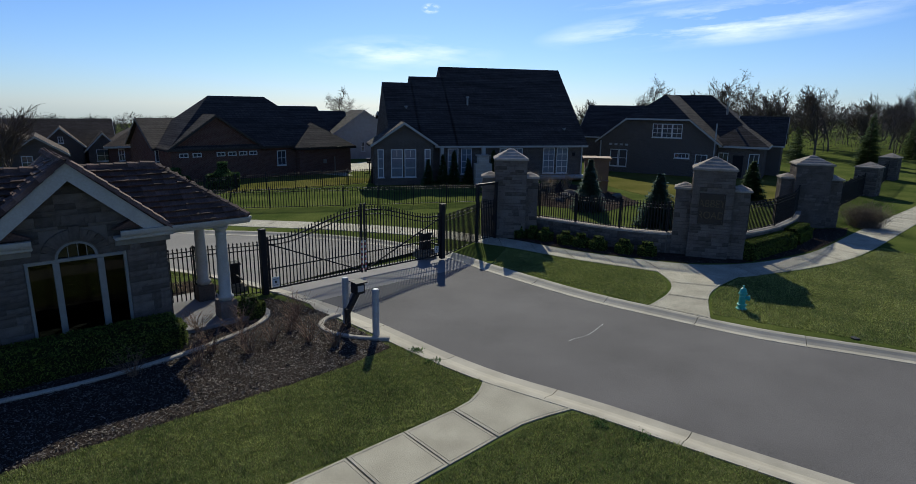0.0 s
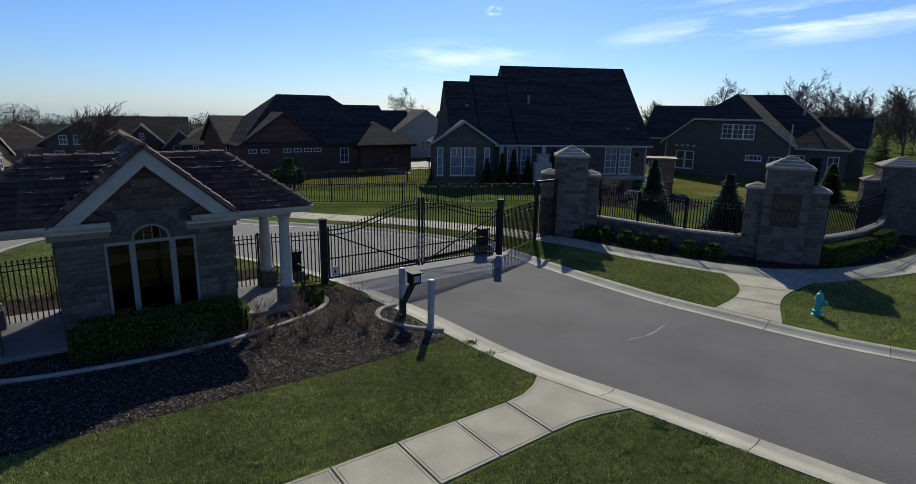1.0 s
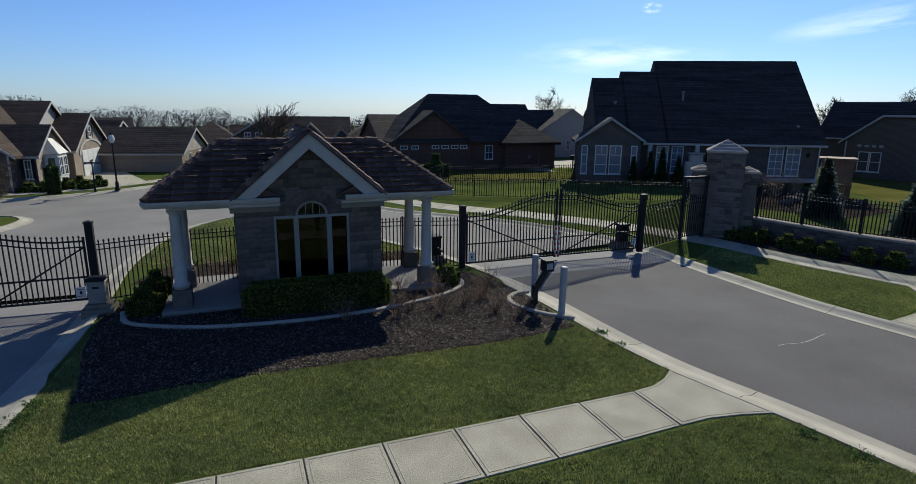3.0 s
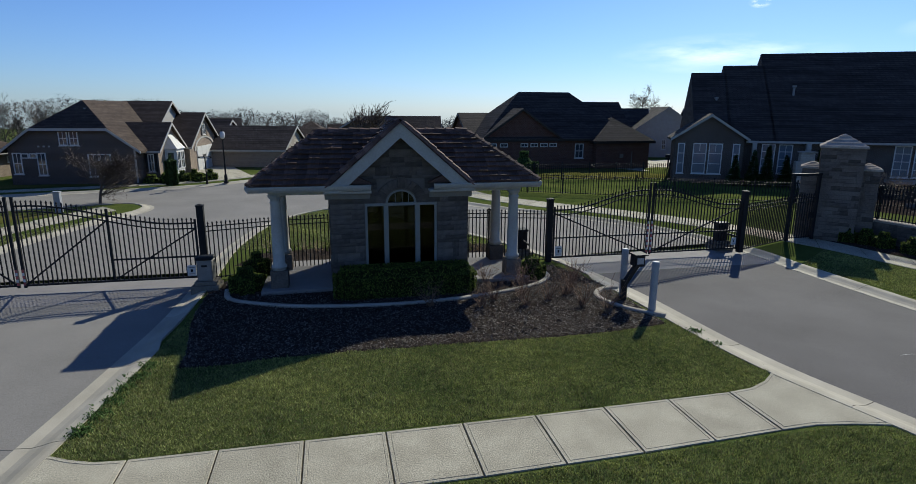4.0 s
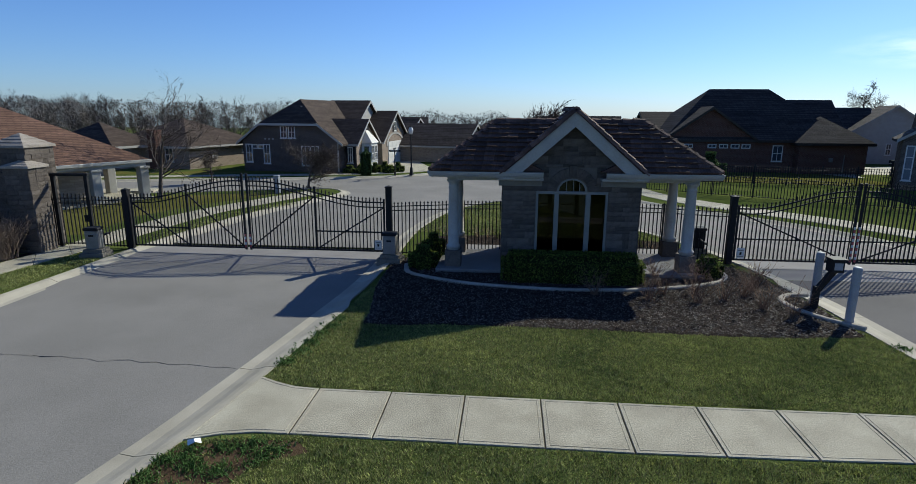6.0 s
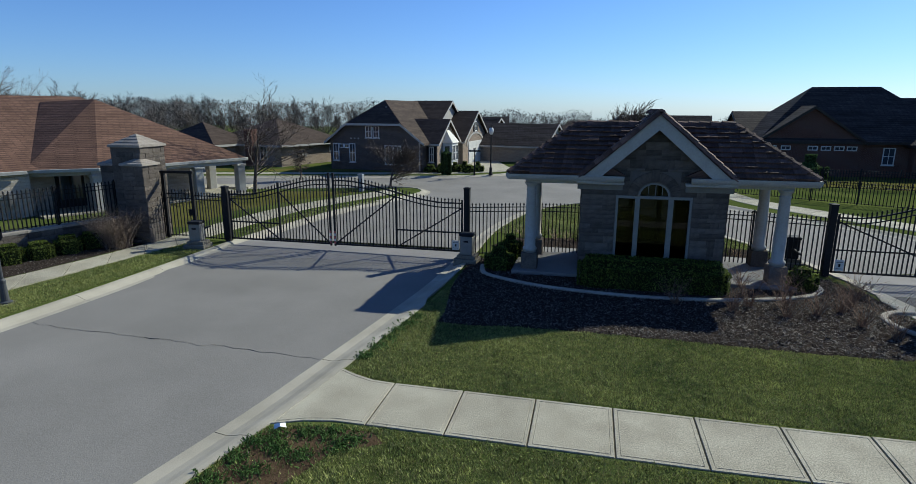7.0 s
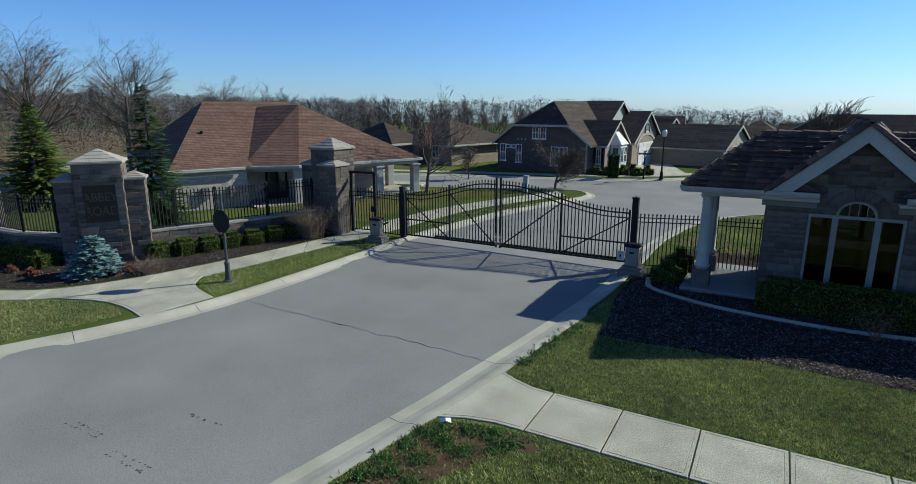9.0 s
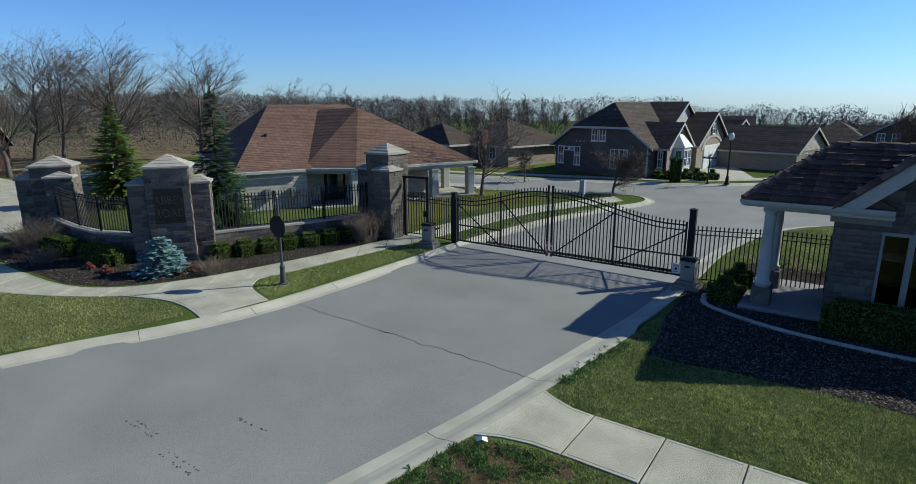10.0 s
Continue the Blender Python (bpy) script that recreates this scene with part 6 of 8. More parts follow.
bare_tree("bare_tree", "slender leafless young tree on the lawn inside the entry gate", -19.2, 30.6, 8.4, 0.12, 4, 3, trunk=0.44, spread=0.92, up=0.06, kids=(3, 2, 2, 1), least=0.012, limb=2.1)
bare_tree("bare_tree", "low round leafless tree on the lawn inside the entry gate", -12.6, 36.6, 5.6, 0.09, 4, 8, spread=0.86, up=0.09, trunk=0.30, kids=(4, 3, 3, 2), least=0.010, limb=2.6)
bare_tree("bare_tree", "small leafless tree with brown twigs on the far lawn", -20.4, 38.6, 4.4, 0.06, 4, 14, spread=0.9, trunk=0.45, kids=(4, 3, 2, 1))
bare_tree("bare_tree", "upright leafless tree behind the gatehouse", 3.9, 60, 9.6, 0.13, 3, 21, spread=0.46, up=0.13, kids=(5, 3, 3, 1), least=0.022, trunk=0.30, limb=2.6)
bare_tree("bare_tree", "pale leafless tree behind the dark houses", 51, 87, 12.0, 0.22, 4, 27, spread=0.85, kids=(4, 3, 2, 2), least=0.018)
bare_tree("bare_tree", "tall leafless tree with upright limbs behind the roofs", 93, 43.0, 14.0, 0.24, 4, 33, spread=0.55, kids=(4, 3, 2, 2), least=0.02)
bare_tree("bare_tree", "tall leafless tree behind the dark house", 87, 51, 13.6, 0.24, 4, 35, spread=0.75, kids=(4, 3, 2, 2), least=0.02)
for k, (tx, ty, th) in enumerate([(-57, 17, 13), (-62, 23, 14), (-56, 25, 13.5), (-66, 31, 15), (-60, 36, 14), (-72, 24, 14), (-50, 30, 11), (-48, 38, 10), (-53, 11, 11), (-70, 12, 12)]):
    bare_tree("bare_tree", "tall leafless tree with a broad crown beyond the bungalow", tx, ty, th * 1.13, 0.22, 4, 50 + k, "tall bare trees", spread=0.72 + 0.05 * (k % 4), up=0.05, trunk=0.52, kids=(4, 3, 3, 2), least=0.009, limb=1.45)
for k, (tx, ty, th) in enumerate([(104, 40, 12), (112, 33, 13), (99, 48, 11), (120, 40, 12), (128, 28, 12), (108, 55, 12), (63, 80, 11), (70, 92, 12), (82, 60, 10), (96, 30, 12), (105, 26, 11), (116, 22, 12), (100, 36, 11), (112, 46, 13)]):
    bare_tree("bare_tree", "distant leafless tree behind the houses", tx, ty, th, 0.16, 3, 70 + k, "distant bare trees", spread=0.62, kids=(4, 4, 3), least=0.025)


def woods():
    """The bare wood along the horizon, with brush at its foot."""
    rng = random.Random(4)
    kinds = []
    for s in range(8):
        (tv, tf), (bv, bf) = tree_parts(100 + s, 10, 0.085, 3, 0.52 + 0.03 * (s % 3), 0.07, (3, 3, 2), 0.60, (3, 2, 2, 2), 0.017)
        kinds.append((np.concatenate([tv, bv]), np.concatenate([tf, bf + len(tv)])))
    vs, fs, o = [], [], 0
    for k in range(200):
        b = k % 10
        if b < 6:
            a, r = rng.uniform(-70, -14), rng.uniform(96, 150)
            s = rng.uniform(0.9, 1.15) if a < -26 else rng.uniform(0.8, 1.0)
        elif b < 7:
            a, r, s = rng.uniform(-20, 58), rng.uniform(150, 220), rng.uniform(0.50, 0.75)
        else:
            a, r, s = rng.uniform(58, 88), rng.uniform(105, 150), rng.uniform(0.75, 1.2)
        if k % 3 == 0:
            s, r = s * 0.5, r - 8
        a = radians(a)
        v, f = rng.choice(kinds)
        q = rng.uniform(0, 6.28)
        rot = np.array([[math.cos(q), -math.sin(q), 0], [math.sin(q), math.cos(q), 0], [0, 0, 1]])
        vs.append(v * s @ rot.T + (r * math.sin(a), r * math.cos(a), -float(fall(r * math.cos(a)))))
        fs.append(f + o)
        o += len(v)
    # the farther rows, of coarser trees, and the brush between the stems
    far = []
    for s in range(6):
        (tv, tf), (bv, bf) = tree_parts(140 + s, 9, 0.12, 2, 0.55, 0.07, (4, 3), 0.6, (2, 2, 2, 2), 0.06)
        far.append((np.concatenate([tv, bv]), np.concatenate([tf, bf + len(tv)])))
    for k in range(420):
        a = rng.uniform(-75, 95)
        r = rng.uniform(165, 250)
        s = rng.uniform(0.75, 1.12) * (1.15 if a < -26 or a > 62 else (0.72 if 0 < a < 58 else 1.0))
        v, f = rng.choice(far)
        q, a = rng.uniform(0, 6.28), radians(a)
        rot = np.array([[math.cos(q), -math.sin(q), 0], [math.sin(q), math.cos(q), 0], [0, 0, 1]])
        vs.append(v * s @ rot.T + (r * math.sin(a), r * math.cos(a), -float(fall(r * math.cos(a)))))
        fs.append(f + o)
        o += len(v)
    g = np.random.default_rng(9)
    n = 340000
    deg = np.where(g.uniform(0, 1, n) < 0.3, g.uniform(-78, -38, n), g.uniform(-80, 100, n))
    a = np.radians(deg)
    near = (deg < -24) | (deg > 62)
    r = np.where(near, np.where(deg < -38, 78 + 150 * g.uniform(0, 1, n) ** 1.6, g.uniform(108, 250, n)), g.uniform(190, 255, n))
    crown = np.where(deg < -14, 9.8, np.where((deg > 0) & (deg < 58), 4.4, 6.9)) + 0.9 * np.sin(a * 37) * np.sin(a * 91 + 1) + 1.5 * np.abs(np.sin(a * 64 + np.sin(a * 23) + r * 0.13)) + 0.7 * np.abs(np.sin(a * 151 + 2 + r * 0.2))
    top = crown * np.where(near, 0.5 + 0.55 * (r - 78) / 160, 0.8 + 0.45 * (r - 190) / 65)
    c = np.stack([r * np.sin(a), r * np.cos(a), (1 - g.uniform(0, 1, n) ** 1.3) * top - fall(r * np.cos(a))], 1)
    size = (g.uniform(0.16, 0.42, n) * np.clip(r / 230, 0.25, 1.0))[:, None]
    e1 = g.normal(0, 1, (n, 3)) * (0.5, 0.5, 0.8) * size
    e2 = g.normal(0, 0.20, (n, 3)) * size
    vs.append(np.stack([c - e1, c + e2, c + e1, c - e2], 1).reshape(-1, 3))
    fs.append(np.arange(4 * n).reshape(-1, 4) + o)
    ob = pydata("woods", np.concatenate(vs), np.concatenate(fs), "farbark")
    return tagged(ob, "grey-brown leafless wood along the horizon", "wood", kind="stuff")


woods()


def conifer(name, label, x, y, h, r, material, seed, gaps=0.0, foot=0.03, dens=1.0, group="", lean=(0, 0)):
    """A fir of drooping needle sprays round a trunk."""
    rng = random.Random(seed)
    t = thing(name, label, "tree", pose(x, y, 0), group)
    part("trunk", rod(bmesh.new(), (0, 0, -0.05), (0, 0, h * 0.96), max(0.03, h * 0.014), 0.01, 7), "bark", t)
    vs, fs = [], []
    rows = int(h / 0.16)
    for k in range(rows):
        zr = h * (foot + (1 - foot) * k / rows)
        f = 1 - k / rows
        rr = r * (f ** 0.85) * rng.uniform(0.8, 1.1) + 0.03
        for j in range(int((7 + 20 * f) * dens)):
            if rng.random() < gaps:
                continue
            a = rng.uniform(0, 2 * math.pi)
            ln = rr * rng.uniform(0.65, 1.08)
            dirv = np.array([math.cos(a), math.sin(a), rng.uniform(-0.28, 0.12)])
            side = np.array([-math.sin(a), math.cos(a), 0])
            base = np.array([0, 0, max(0.02, zr + rng.uniform(-0.13, 0.13))])
            n = max(3, int(ln / 0.14))
            for i in range(n):
                u = 0.25 + 0.75 * (i + 0.5) / n
                p = base + dirv * ln * u
                w = (0.03 + 0.075 * min(r, 1.8) * (1 - 0.5 * u)) if r > 0.7 else 0.07 * (1 - 0.4 * u) + 0.02
                for sgn in (-1, 1):
                    o = len(vs)
                    tip = p + side * sgn * w * rng.uniform(0.9, 1.6) + dirv * w * 0.9 + np.array([0, 0, rng.uniform(-0.05, 0.04)])
                    vs += [p - dirv * (0.03 + 0.4 * w), p + dirv * (0.05 + 0.4 * w) + np.array([0, 0, 0.015]), tip]
                    fs.append((o, o + 1, o + 2))
    pydata("crown", vs, fs, material, t, "needled branches")
    return t


conifer("fir_tree", "young green fir tree behind the low stone wall", -23.9, 15.0, 6.5, 2.0, "needle", 1, 0.42, dens=1.5)
conifer("fir_tree", "bright green fir tree behind the curved wall", -35.5, 15.8, 5.9, 2.5, "needlelight", 2, 0.1, dens=2.0)
conifer("blue_spruce", "small blue spruce in the mulch bed before the sign pillar", -18.9, 9.35, 1.42, 1.15, "bluefir", 3, dens=3.2)
conifer("fir_tree", "small green fir in the garden bed behind the wall", 31.2, 22.6, 3.3, 1.15, "bluegreen", 4, dens=4.5)
conifer("fir_tree", "small blue-green fir on the lawn behind the wall", 30.0, 17.0, 3.0, 1.30, "bluegreen", 5, 0.03, dens=5)
conifer("fir_tree", "rounded green fir on the lawn behind the sign pillar", 44.5, 17.9, 2.9, 1.25, "needle", 6, foot=0.0, dens=4.0)
for k, (fx, fy, fh) in enumerate([(84, 20.5, 6.5), (90, 22, 6.0), (80, 27, 4.4), (97, 15, 5.8), (104, 20, 6.5), (88, 30, 4.5)]):
    conifer("fir_tree", "dark distant fir tree beyond the houses", fx, fy, fh, fh * 0.3, "needle", 10 + k, dens=1.2, group="distant firs")
for k in range(7):
    conifer("arborvitae", "narrow dark green arborvitae along the house wall", 29.6 + k * 0.95 + 0.2 * (k % 2), 37.3 - k * 0.50, 2.3 + 0.7 * ((k * 7) % 3) / 2, 0.62, "needle", 30 + k, group="arborvitae row", dens=3.2, foot=0.0)


def leafy(name, label, category, x, y, yaw, w, d, h, material="leaf", dens=1100, size=0.03, seed=1, group="", roundness=0.25, core="leafshade", z=0.0):
    """A clipped shrub skinned with small leaves; its default core is near-black for inner shade."""
    rng = random.Random(seed)
    t = thing(name, label, category, pose(x, y, z, 0, 0, yaw), group)
    bm = boxm(-w / 2, w / 2, -d / 2, d / 2, -0.02, h)
    bmesh.ops.bevel(bm, geom=[e for e in bm.edges if max(v.co.z for v in e.verts) > 0], offset=min(w, d, h) * roundness, segments=3, affect="EDGES")
    bmesh.ops.triangulate(bm, faces=bm.faces)
    tri = [([np.array(v.co) for v in f.verts], np.array(f.normal), f.calc_area()) for f in bm.faces if f.normal.z > -0.5]
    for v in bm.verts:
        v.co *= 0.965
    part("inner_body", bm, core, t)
    vs, fs = [], []
    for (a, b, c), nrm, area in tri:
        n = area * dens
        n = int(n) + (rng.random() < n - int(n))
        for _ in range(n):
            u, v = rng.random(), rng.random()
            if u + v > 1:
                u, v = 1 - u, 1 - v
            p = a + (b - a) * u + (c - a) * v + nrm * (rng.uniform(-0.02, 0.012) if material != "twig" else rng.uniform(-0.06, 0.07))
            e1 = np.array([rng.gauss(0, 1) for _ in range(3)])
            e1 /= np.linalg.norm(e1)
            e2 = np.cross(e1, nrm + 0.5 * np.array([rng.gauss(0, 1) for _ in range(3)]))
            e2 /= np.linalg.norm(e2) + 1e-9
            s = size * rng.uniform(0.6, 1.3)
            o = len(vs)
            vs += [p - e1 * s, p + e2 * s * 0.45, p + e1 * s, p - e2 * s * 0.45]
            fs.append((o, o + 1, o + 2, o + 3))
    pydata("foliage", vs, fs, material, t)
    return t


leafy("hedge", "clipped dark green box hedge below the gatehouse window", "hedge", 2.6, 16.5, 0, 4.2, 1.1, 0.85, dens=1100, seed=2)
leafy("box_shrub", "clipped round box shrub beside the porch", "shrub", 6.85, 17.3, 0, 0.85, 0.85, 0.68, seed=3, roundness=0.35)
leafy("box_shrub", "clipped round box shrub beside the porch", "shrub", -2.05, 17.5, 10, 0.95, 0.9, 0.75, seed=4, roundness=0.35)
leafy("box_shrub", "clipped dark box shrub behind the porch column", "shrub", -1.85, 18.6, 30, 0.8, 0.8, 0.95, seed=5, roundness=0.35)
for k, (sx, sy) in enumerate([(-19.05, 11.75), (-18.62, 12.5), (-18.32, 13.3), (-18.05, 14.15), (-17.70, 14.95), (-17.45, 15.85), (-17.28, 16.7), (-17.15, 17.5)]):
    leafy("box_shrub", "clipped box shrub in the mulch along the stone wall", "shrub", sx, sy, 75 - 4 * k, 0.80, 0.76, 0.62 + 0.05 * (k % 2), seed=10 + k, group="wall shrubs", roundness=0.25)
he = smooth_line(WALL_E, 0.2)
hn = normals(he)
for k in range(8):
    i = int((0.05 + 0.9 * k / 8) * (len(he) - 1))
    p = he[i] - hn[i] * 0.95
    leafy("box_shrub", "clipped box shrub in the mulch along the curved wall", "shrub", p[0], p[1], 20 + 9 * k, 0.84, 0.78, 0.64, seed=30 + k, group="curved wall shrubs", dens=1000, size=0.034, roundness=0.36)
leafy("hedge", "low clipped hedge before the curved wall", "hedge", 28.4, 10.55, -4, 4.6, 1.0, 0.75, dens=900, size=0.034, seed=40)
leafy("hedge", "low clipped hedge before the curved wall", "hedge", 32.3, 10.6, 4, 2.6, 1.0, 0.8, dens=900, size=0.034, seed=41)
leafy("hedge", "low clipped green hedge beyond the spruce", "hedge", -22.2, 8.9, 8, 2.2, 0.9, 0.65, dens=900, size=0.034, seed=42)
leafy("hedge", "low clipped green hedge beyond the spruce", "hedge", -25.2, 8.6, 4, 2.2, 0.9, 0.65, dens=900, size=0.034, seed=43)
leafy("round_shrub", "dark green shrub beside the brick house", "shrub", 16.2, 46.0, 0, 2.4, 2.2, 2.0, "needle", 160, 0.12, 48, roundness=0.45)
leafy("round_shrub", "dark green shrub beside the brick house", "shrub", 13.2, 48.0, 0, 2.2, 2.0, 1.5, "needle", 160, 0.12, 49, roundness=0.45)
for k, (sx, sy, s) in enumerate([(-18.35, 10.1, 0.42), (-20.6, 8.25, 0.34), (-18.2, 9.55, 0.3), (-21.6, 8.1, 0.3)]):
    leafy("red_groundcover", "low clump of dried red-brown leaves in the mulch", "plant", sx, sy, 0, s * 1.5, s, 0.24, "redleaf", 600, 0.06, 60 + k, "red clumps", 0.4, "redleaf")


# ------------------------------------------------------------ beds of mulch
def bed(name, label, outline, z=0.035, chips=120, seed=1, material="mulch", bumps=0.02):
    """A mulch bed: an uneven sheet over the outline, strewn with chips."""
    rng = np.random.default_rng(seed)
    out = np.array(outline, float)
    t = thing(name, label, "mulch bed", kind="structure")
    x0, y0 = out.min(0)
    x1, y1 = out.max(0)
    bm = bmesh.new()
    vs = [bm.verts.new((p[0], p[1], 0)) for p in out]
    bm.faces.new(vs)
    bmesh.ops.triangulate(bm, faces=bm.faces)
    for _ in range(3):
        long = [e for e in bm.edges if e.calc_length() > 0.5]
        if long:
            bmesh.ops.subdivide_edges(bm, edges=long, cuts=1)
            bmesh.ops.triangulate(bm, faces=bm.faces)
    for v in bm.verts:
        edge = v.is_boundary
        v.co.z = 0.004 if edge else z + bumps * noise.noise(v.co * 2.3)
    for f in bm.faces:
        if f.normal.z < 0:
            f.normal_flip()
    part("mulch", bm, material, t, smooth=True)
    n = int((x1 - x0) * (y1 - y0) * chips)
    px, py = rng.uniform(x0, x1, n), rng.uniform(y0, y1, n)
    ok = inside(out, px, py)
    px, py = px[ok], py[ok]
    n = len(px)
    a, ln, w = rng.uniform(0, 6.28, n), rng.uniform(0.012, 0.040, n), rng.uniform(0.006, 0.014, n)
    tilt = rng.normal(0, 0.35, n)
    dx, dy = np.cos(a), np.sin(a)
    c = np.stack([px, py, z + rng.uniform(-0.005, 0.03, n)], 1)
    u = np.stack([dx * np.cos(tilt), dy * np.cos(tilt), np.sin(tilt)], 1) * ln[:, None]
    v = np.stack([-dy, dx, rng.normal(0, 0.4, n)], 1) * w[:, None]
    q = np.stack([c - u - v, c + u - v, c + u + v, c - u + v], 1).reshape(-1, 3)
    ob = pydata("wood_chips", q, np.arange(4 * n).reshape(-1, 4), "chip", t, "shredded bark chips")
    tagged(ob, kind="stuff")
    return t


ISLE_BED = [(-2.75, 12.3), (-2.0, 12.25), (-0.9, 12.40), (0.3, 12.45), (1.4, 12.42), (3.4, 12.40), (5.4, 12.33), (7.2, 12.35), (8.85, 12.6), (8.85, 14.5), (8.6, 17.2), (8.0, 18.6), (6.6, 18.9), (6.65, 16.98), (-1.55, 16.98), (-1.55, 18.9), (-3.2, 18.6), (-3.1, 15.2), (-2.75, 13.0)]
bed("mulch_bed_island", "dark shredded mulch bed before the gatehouse", ISLE_BED, chips=420, seed=1)
bed("mulch_bed_west", "dark mulch bed along the low stone wall", [(-15.9, 18.0), (-16.5, 13.7), (-17.15, 10.7), (-17.95, 8.7), (-18.95, 7.5), (-20.4, 6.85), (-24.6, 6.7), (-27.5, 6.6), (-29.5, 8.6), (-29.6, 9.7), (-27.5, 9.9), (-21.6, 9.7), (-19.2, 11.5), (-18.4, 13.5), (-17.5, 16.4), (-16.4, 17.6)], chips=110, seed=2)
bed("mulch_bed_east", "dark mulch bed along the curved stone wall", [(21.0, 20.0), (21.75, 16.3), (22.65, 13.9), (23.75, 11.8), (25.5, 10.45), (27.7, 9.7), (31, 9.2), (36, 9.35), (38.3, 9.9), (36, 11.4), (32.5, 11.1), (29, 11.0), (26.6, 11.3), (25.0, 12.9), (24.0, 15.4), (23.1, 17.4), (22.0, 19.6)], chips=60, seed=3)
bed("mulch_bed_garden", "dark mulch bed round the garden fireplace and rocks", [(29, 27.5), (31.5, 21.5), (36.5, 22), (39.5, 26), (41, 32), (36, 34), (31, 33)], chips=12, seed=4)
bed("mulch_bed_inner", "mulch bed with dormant plants behind the gatehouse", [(-2.9, 20.6), (-2.2, 22.3), (0.5, 22.9), (4.2, 22.9), (6.8, 22.2), (7.4, 20.6)], chips=40, seed=5)
SOIL = [(-4.62, 3.6), (-4.42, 5.2), (-4.22, 6.85), (-3.5, 7.22), (-2.5, 7.28), (-2.2, 7.0), (-2.9, 6.6), (-3.1, 6.0), (-3.5, 5.3), (-3.7, 4.2)]
bed("bare_soil", "bare brown soil with weeds beside the ramp", SOIL, 0.010, 9, 6, "soil", 0.014)


def edging(name, label, line, w=0.16, h=0.10):
    """A low cast concrete edging along a line."""
    ln = smooth_line(line, 0.25)
    nr = normals(ln)
    prof = [(-w / 2, -0.05), (-w / 2, h * 0.8), (-w * 0.3, h), (w * 0.3, h), (w / 2, h * 0.8), (w / 2, -0.05)]
    m, n = len(prof), len(ln)
    vs = [(*(ln[i] + nr[i] * o), z) for i in range(n) for o, z in prof]
    fs = [(i * m + j, (i + 1) * m + j, (i + 1) * m + (j + 1) % m, i * m + (j + 1) % m) for i in range(n - 1) for j in range(m)] + [tuple(range(m)), tuple(range((n - 1) * m, n * m))[::-1]]
    return tagged(pydata(name, vs, fs, "edge"), label, "edging", kind="structure")


edging("trim_bed_edging", "pale curved concrete edging round the gatehouse bed", [(-2.6, 17.6), (-2.4, 16.7), (-1.5, 16.1), (-0.1, 15.6), (2.2, 15.35), (4.0, 15.5), (5.4, 15.85), (6.6, 16.35), (7.25, 16.95), (7.4, 17.6), (7.1, 18.15)])
edging("trim_intercom_edging", "pale curved concrete edging round the call post", [(9.0, 15.62), (8.5, 15.55), (8.13, 15.2), (8.02, 14.7), (8.2, 14.1), (8.6, 13.5), (9.1, 13.05)])
path = pavement("pavement_porch", [(6.4, 19.8), (6.9, 18.9), (7.3, 18.4)], [(5.5, 19.0), (6.0, 18.1), (6.7, 17.6)], 3, "pale flagstone path from the porch to the gate", z=0.05)

# ------------------------------------------------------------ posts, boxes, signs
def bollard(x, y, lean, label):
    t = thing("bollard", label, "bollard", pose(x, y, 0, lean[0], lean[1], 0), "bollards at the call post")
    part("post", lathe([(0.098, -0.12), (0.098, 1.38), (0.092, 1.41), (0.07, 1.425)], 18), "greypaint", t, smooth=False)
    return t


bollard(8.94, 13.48, (-0.6, 0.8), "round grey steel bollard beside the exit lane")
bollard(8.86, 14.98, (-0.6, 0.4), "round grey steel bollard beside the call post")


def call_post():
    t = thing("call_post", "black gooseneck call post with a keypad box", "call post", pose(8.66, 14.55, 0))
    bm = bmesh.new()
    box(bm, -0.07, 0.07, -0.07, 0.07, -0.1, 0.62, 0.01)
    part("post", bm, "iron", t)
    bm = bmesh.new()
    prism([(-0.07, 0.52), (0.07, 0.48), (0.42, 1.02), (0.30, 1.08)], -0.06, 0.06, bm)
    part("arm", bm, "iron", t)
    b = part("keypad_box", boxm(0.22, 0.52, -0.16, 0.16, 1.02, 1.36, 0.015), "iron", t, "black keypad box with a pale face")
    part("keypad", boxm(0.27, 0.47, -0.172, -0.158, 1.1, 1.28), "greypaint", b)
    part("hood", boxm(0.18, 0.56, -0.24, 0.18, 1.36, 1.39), "iron", b)
    return t


call_post()


def gate_motor(x, y, yaw, label, steel=True):
    t = thing("gate_motor", label, "gate motor", pose(x, y, 0, 0, 0, yaw), "gate motors")
    part("plinth", boxm(-0.40, 0.40, -0.34, 0.34, -0.1, 0.16, 0.015), "kerbold", t, "rough concrete plinth")
    part("plinth_step", boxm(-0.30, 0.34, -0.26, 0.26, 0.16, 0.28, 0.012), "kerbold", t)
    c = part("housing", boxm(-0.22, 0.22, -0.18, 0.18, 0.28, 0.92, 0.02), "steel" if steel else "iron", t, "brushed steel motor housing" if steel else "black motor housing")
    part("lid", boxm(-0.25, 0.25, -0.21, 0.21, 0.92, 1.02, 0.025), "iron", c)
    part("vent", boxm(-0.08, 0.08, -0.199, -0.188, 0.72, 0.78), "iron", c)
    part("arm", boxm(-0.03, 0.03, 0.1, 1.0, 0.6, 0.66), "iron", t)
    return t


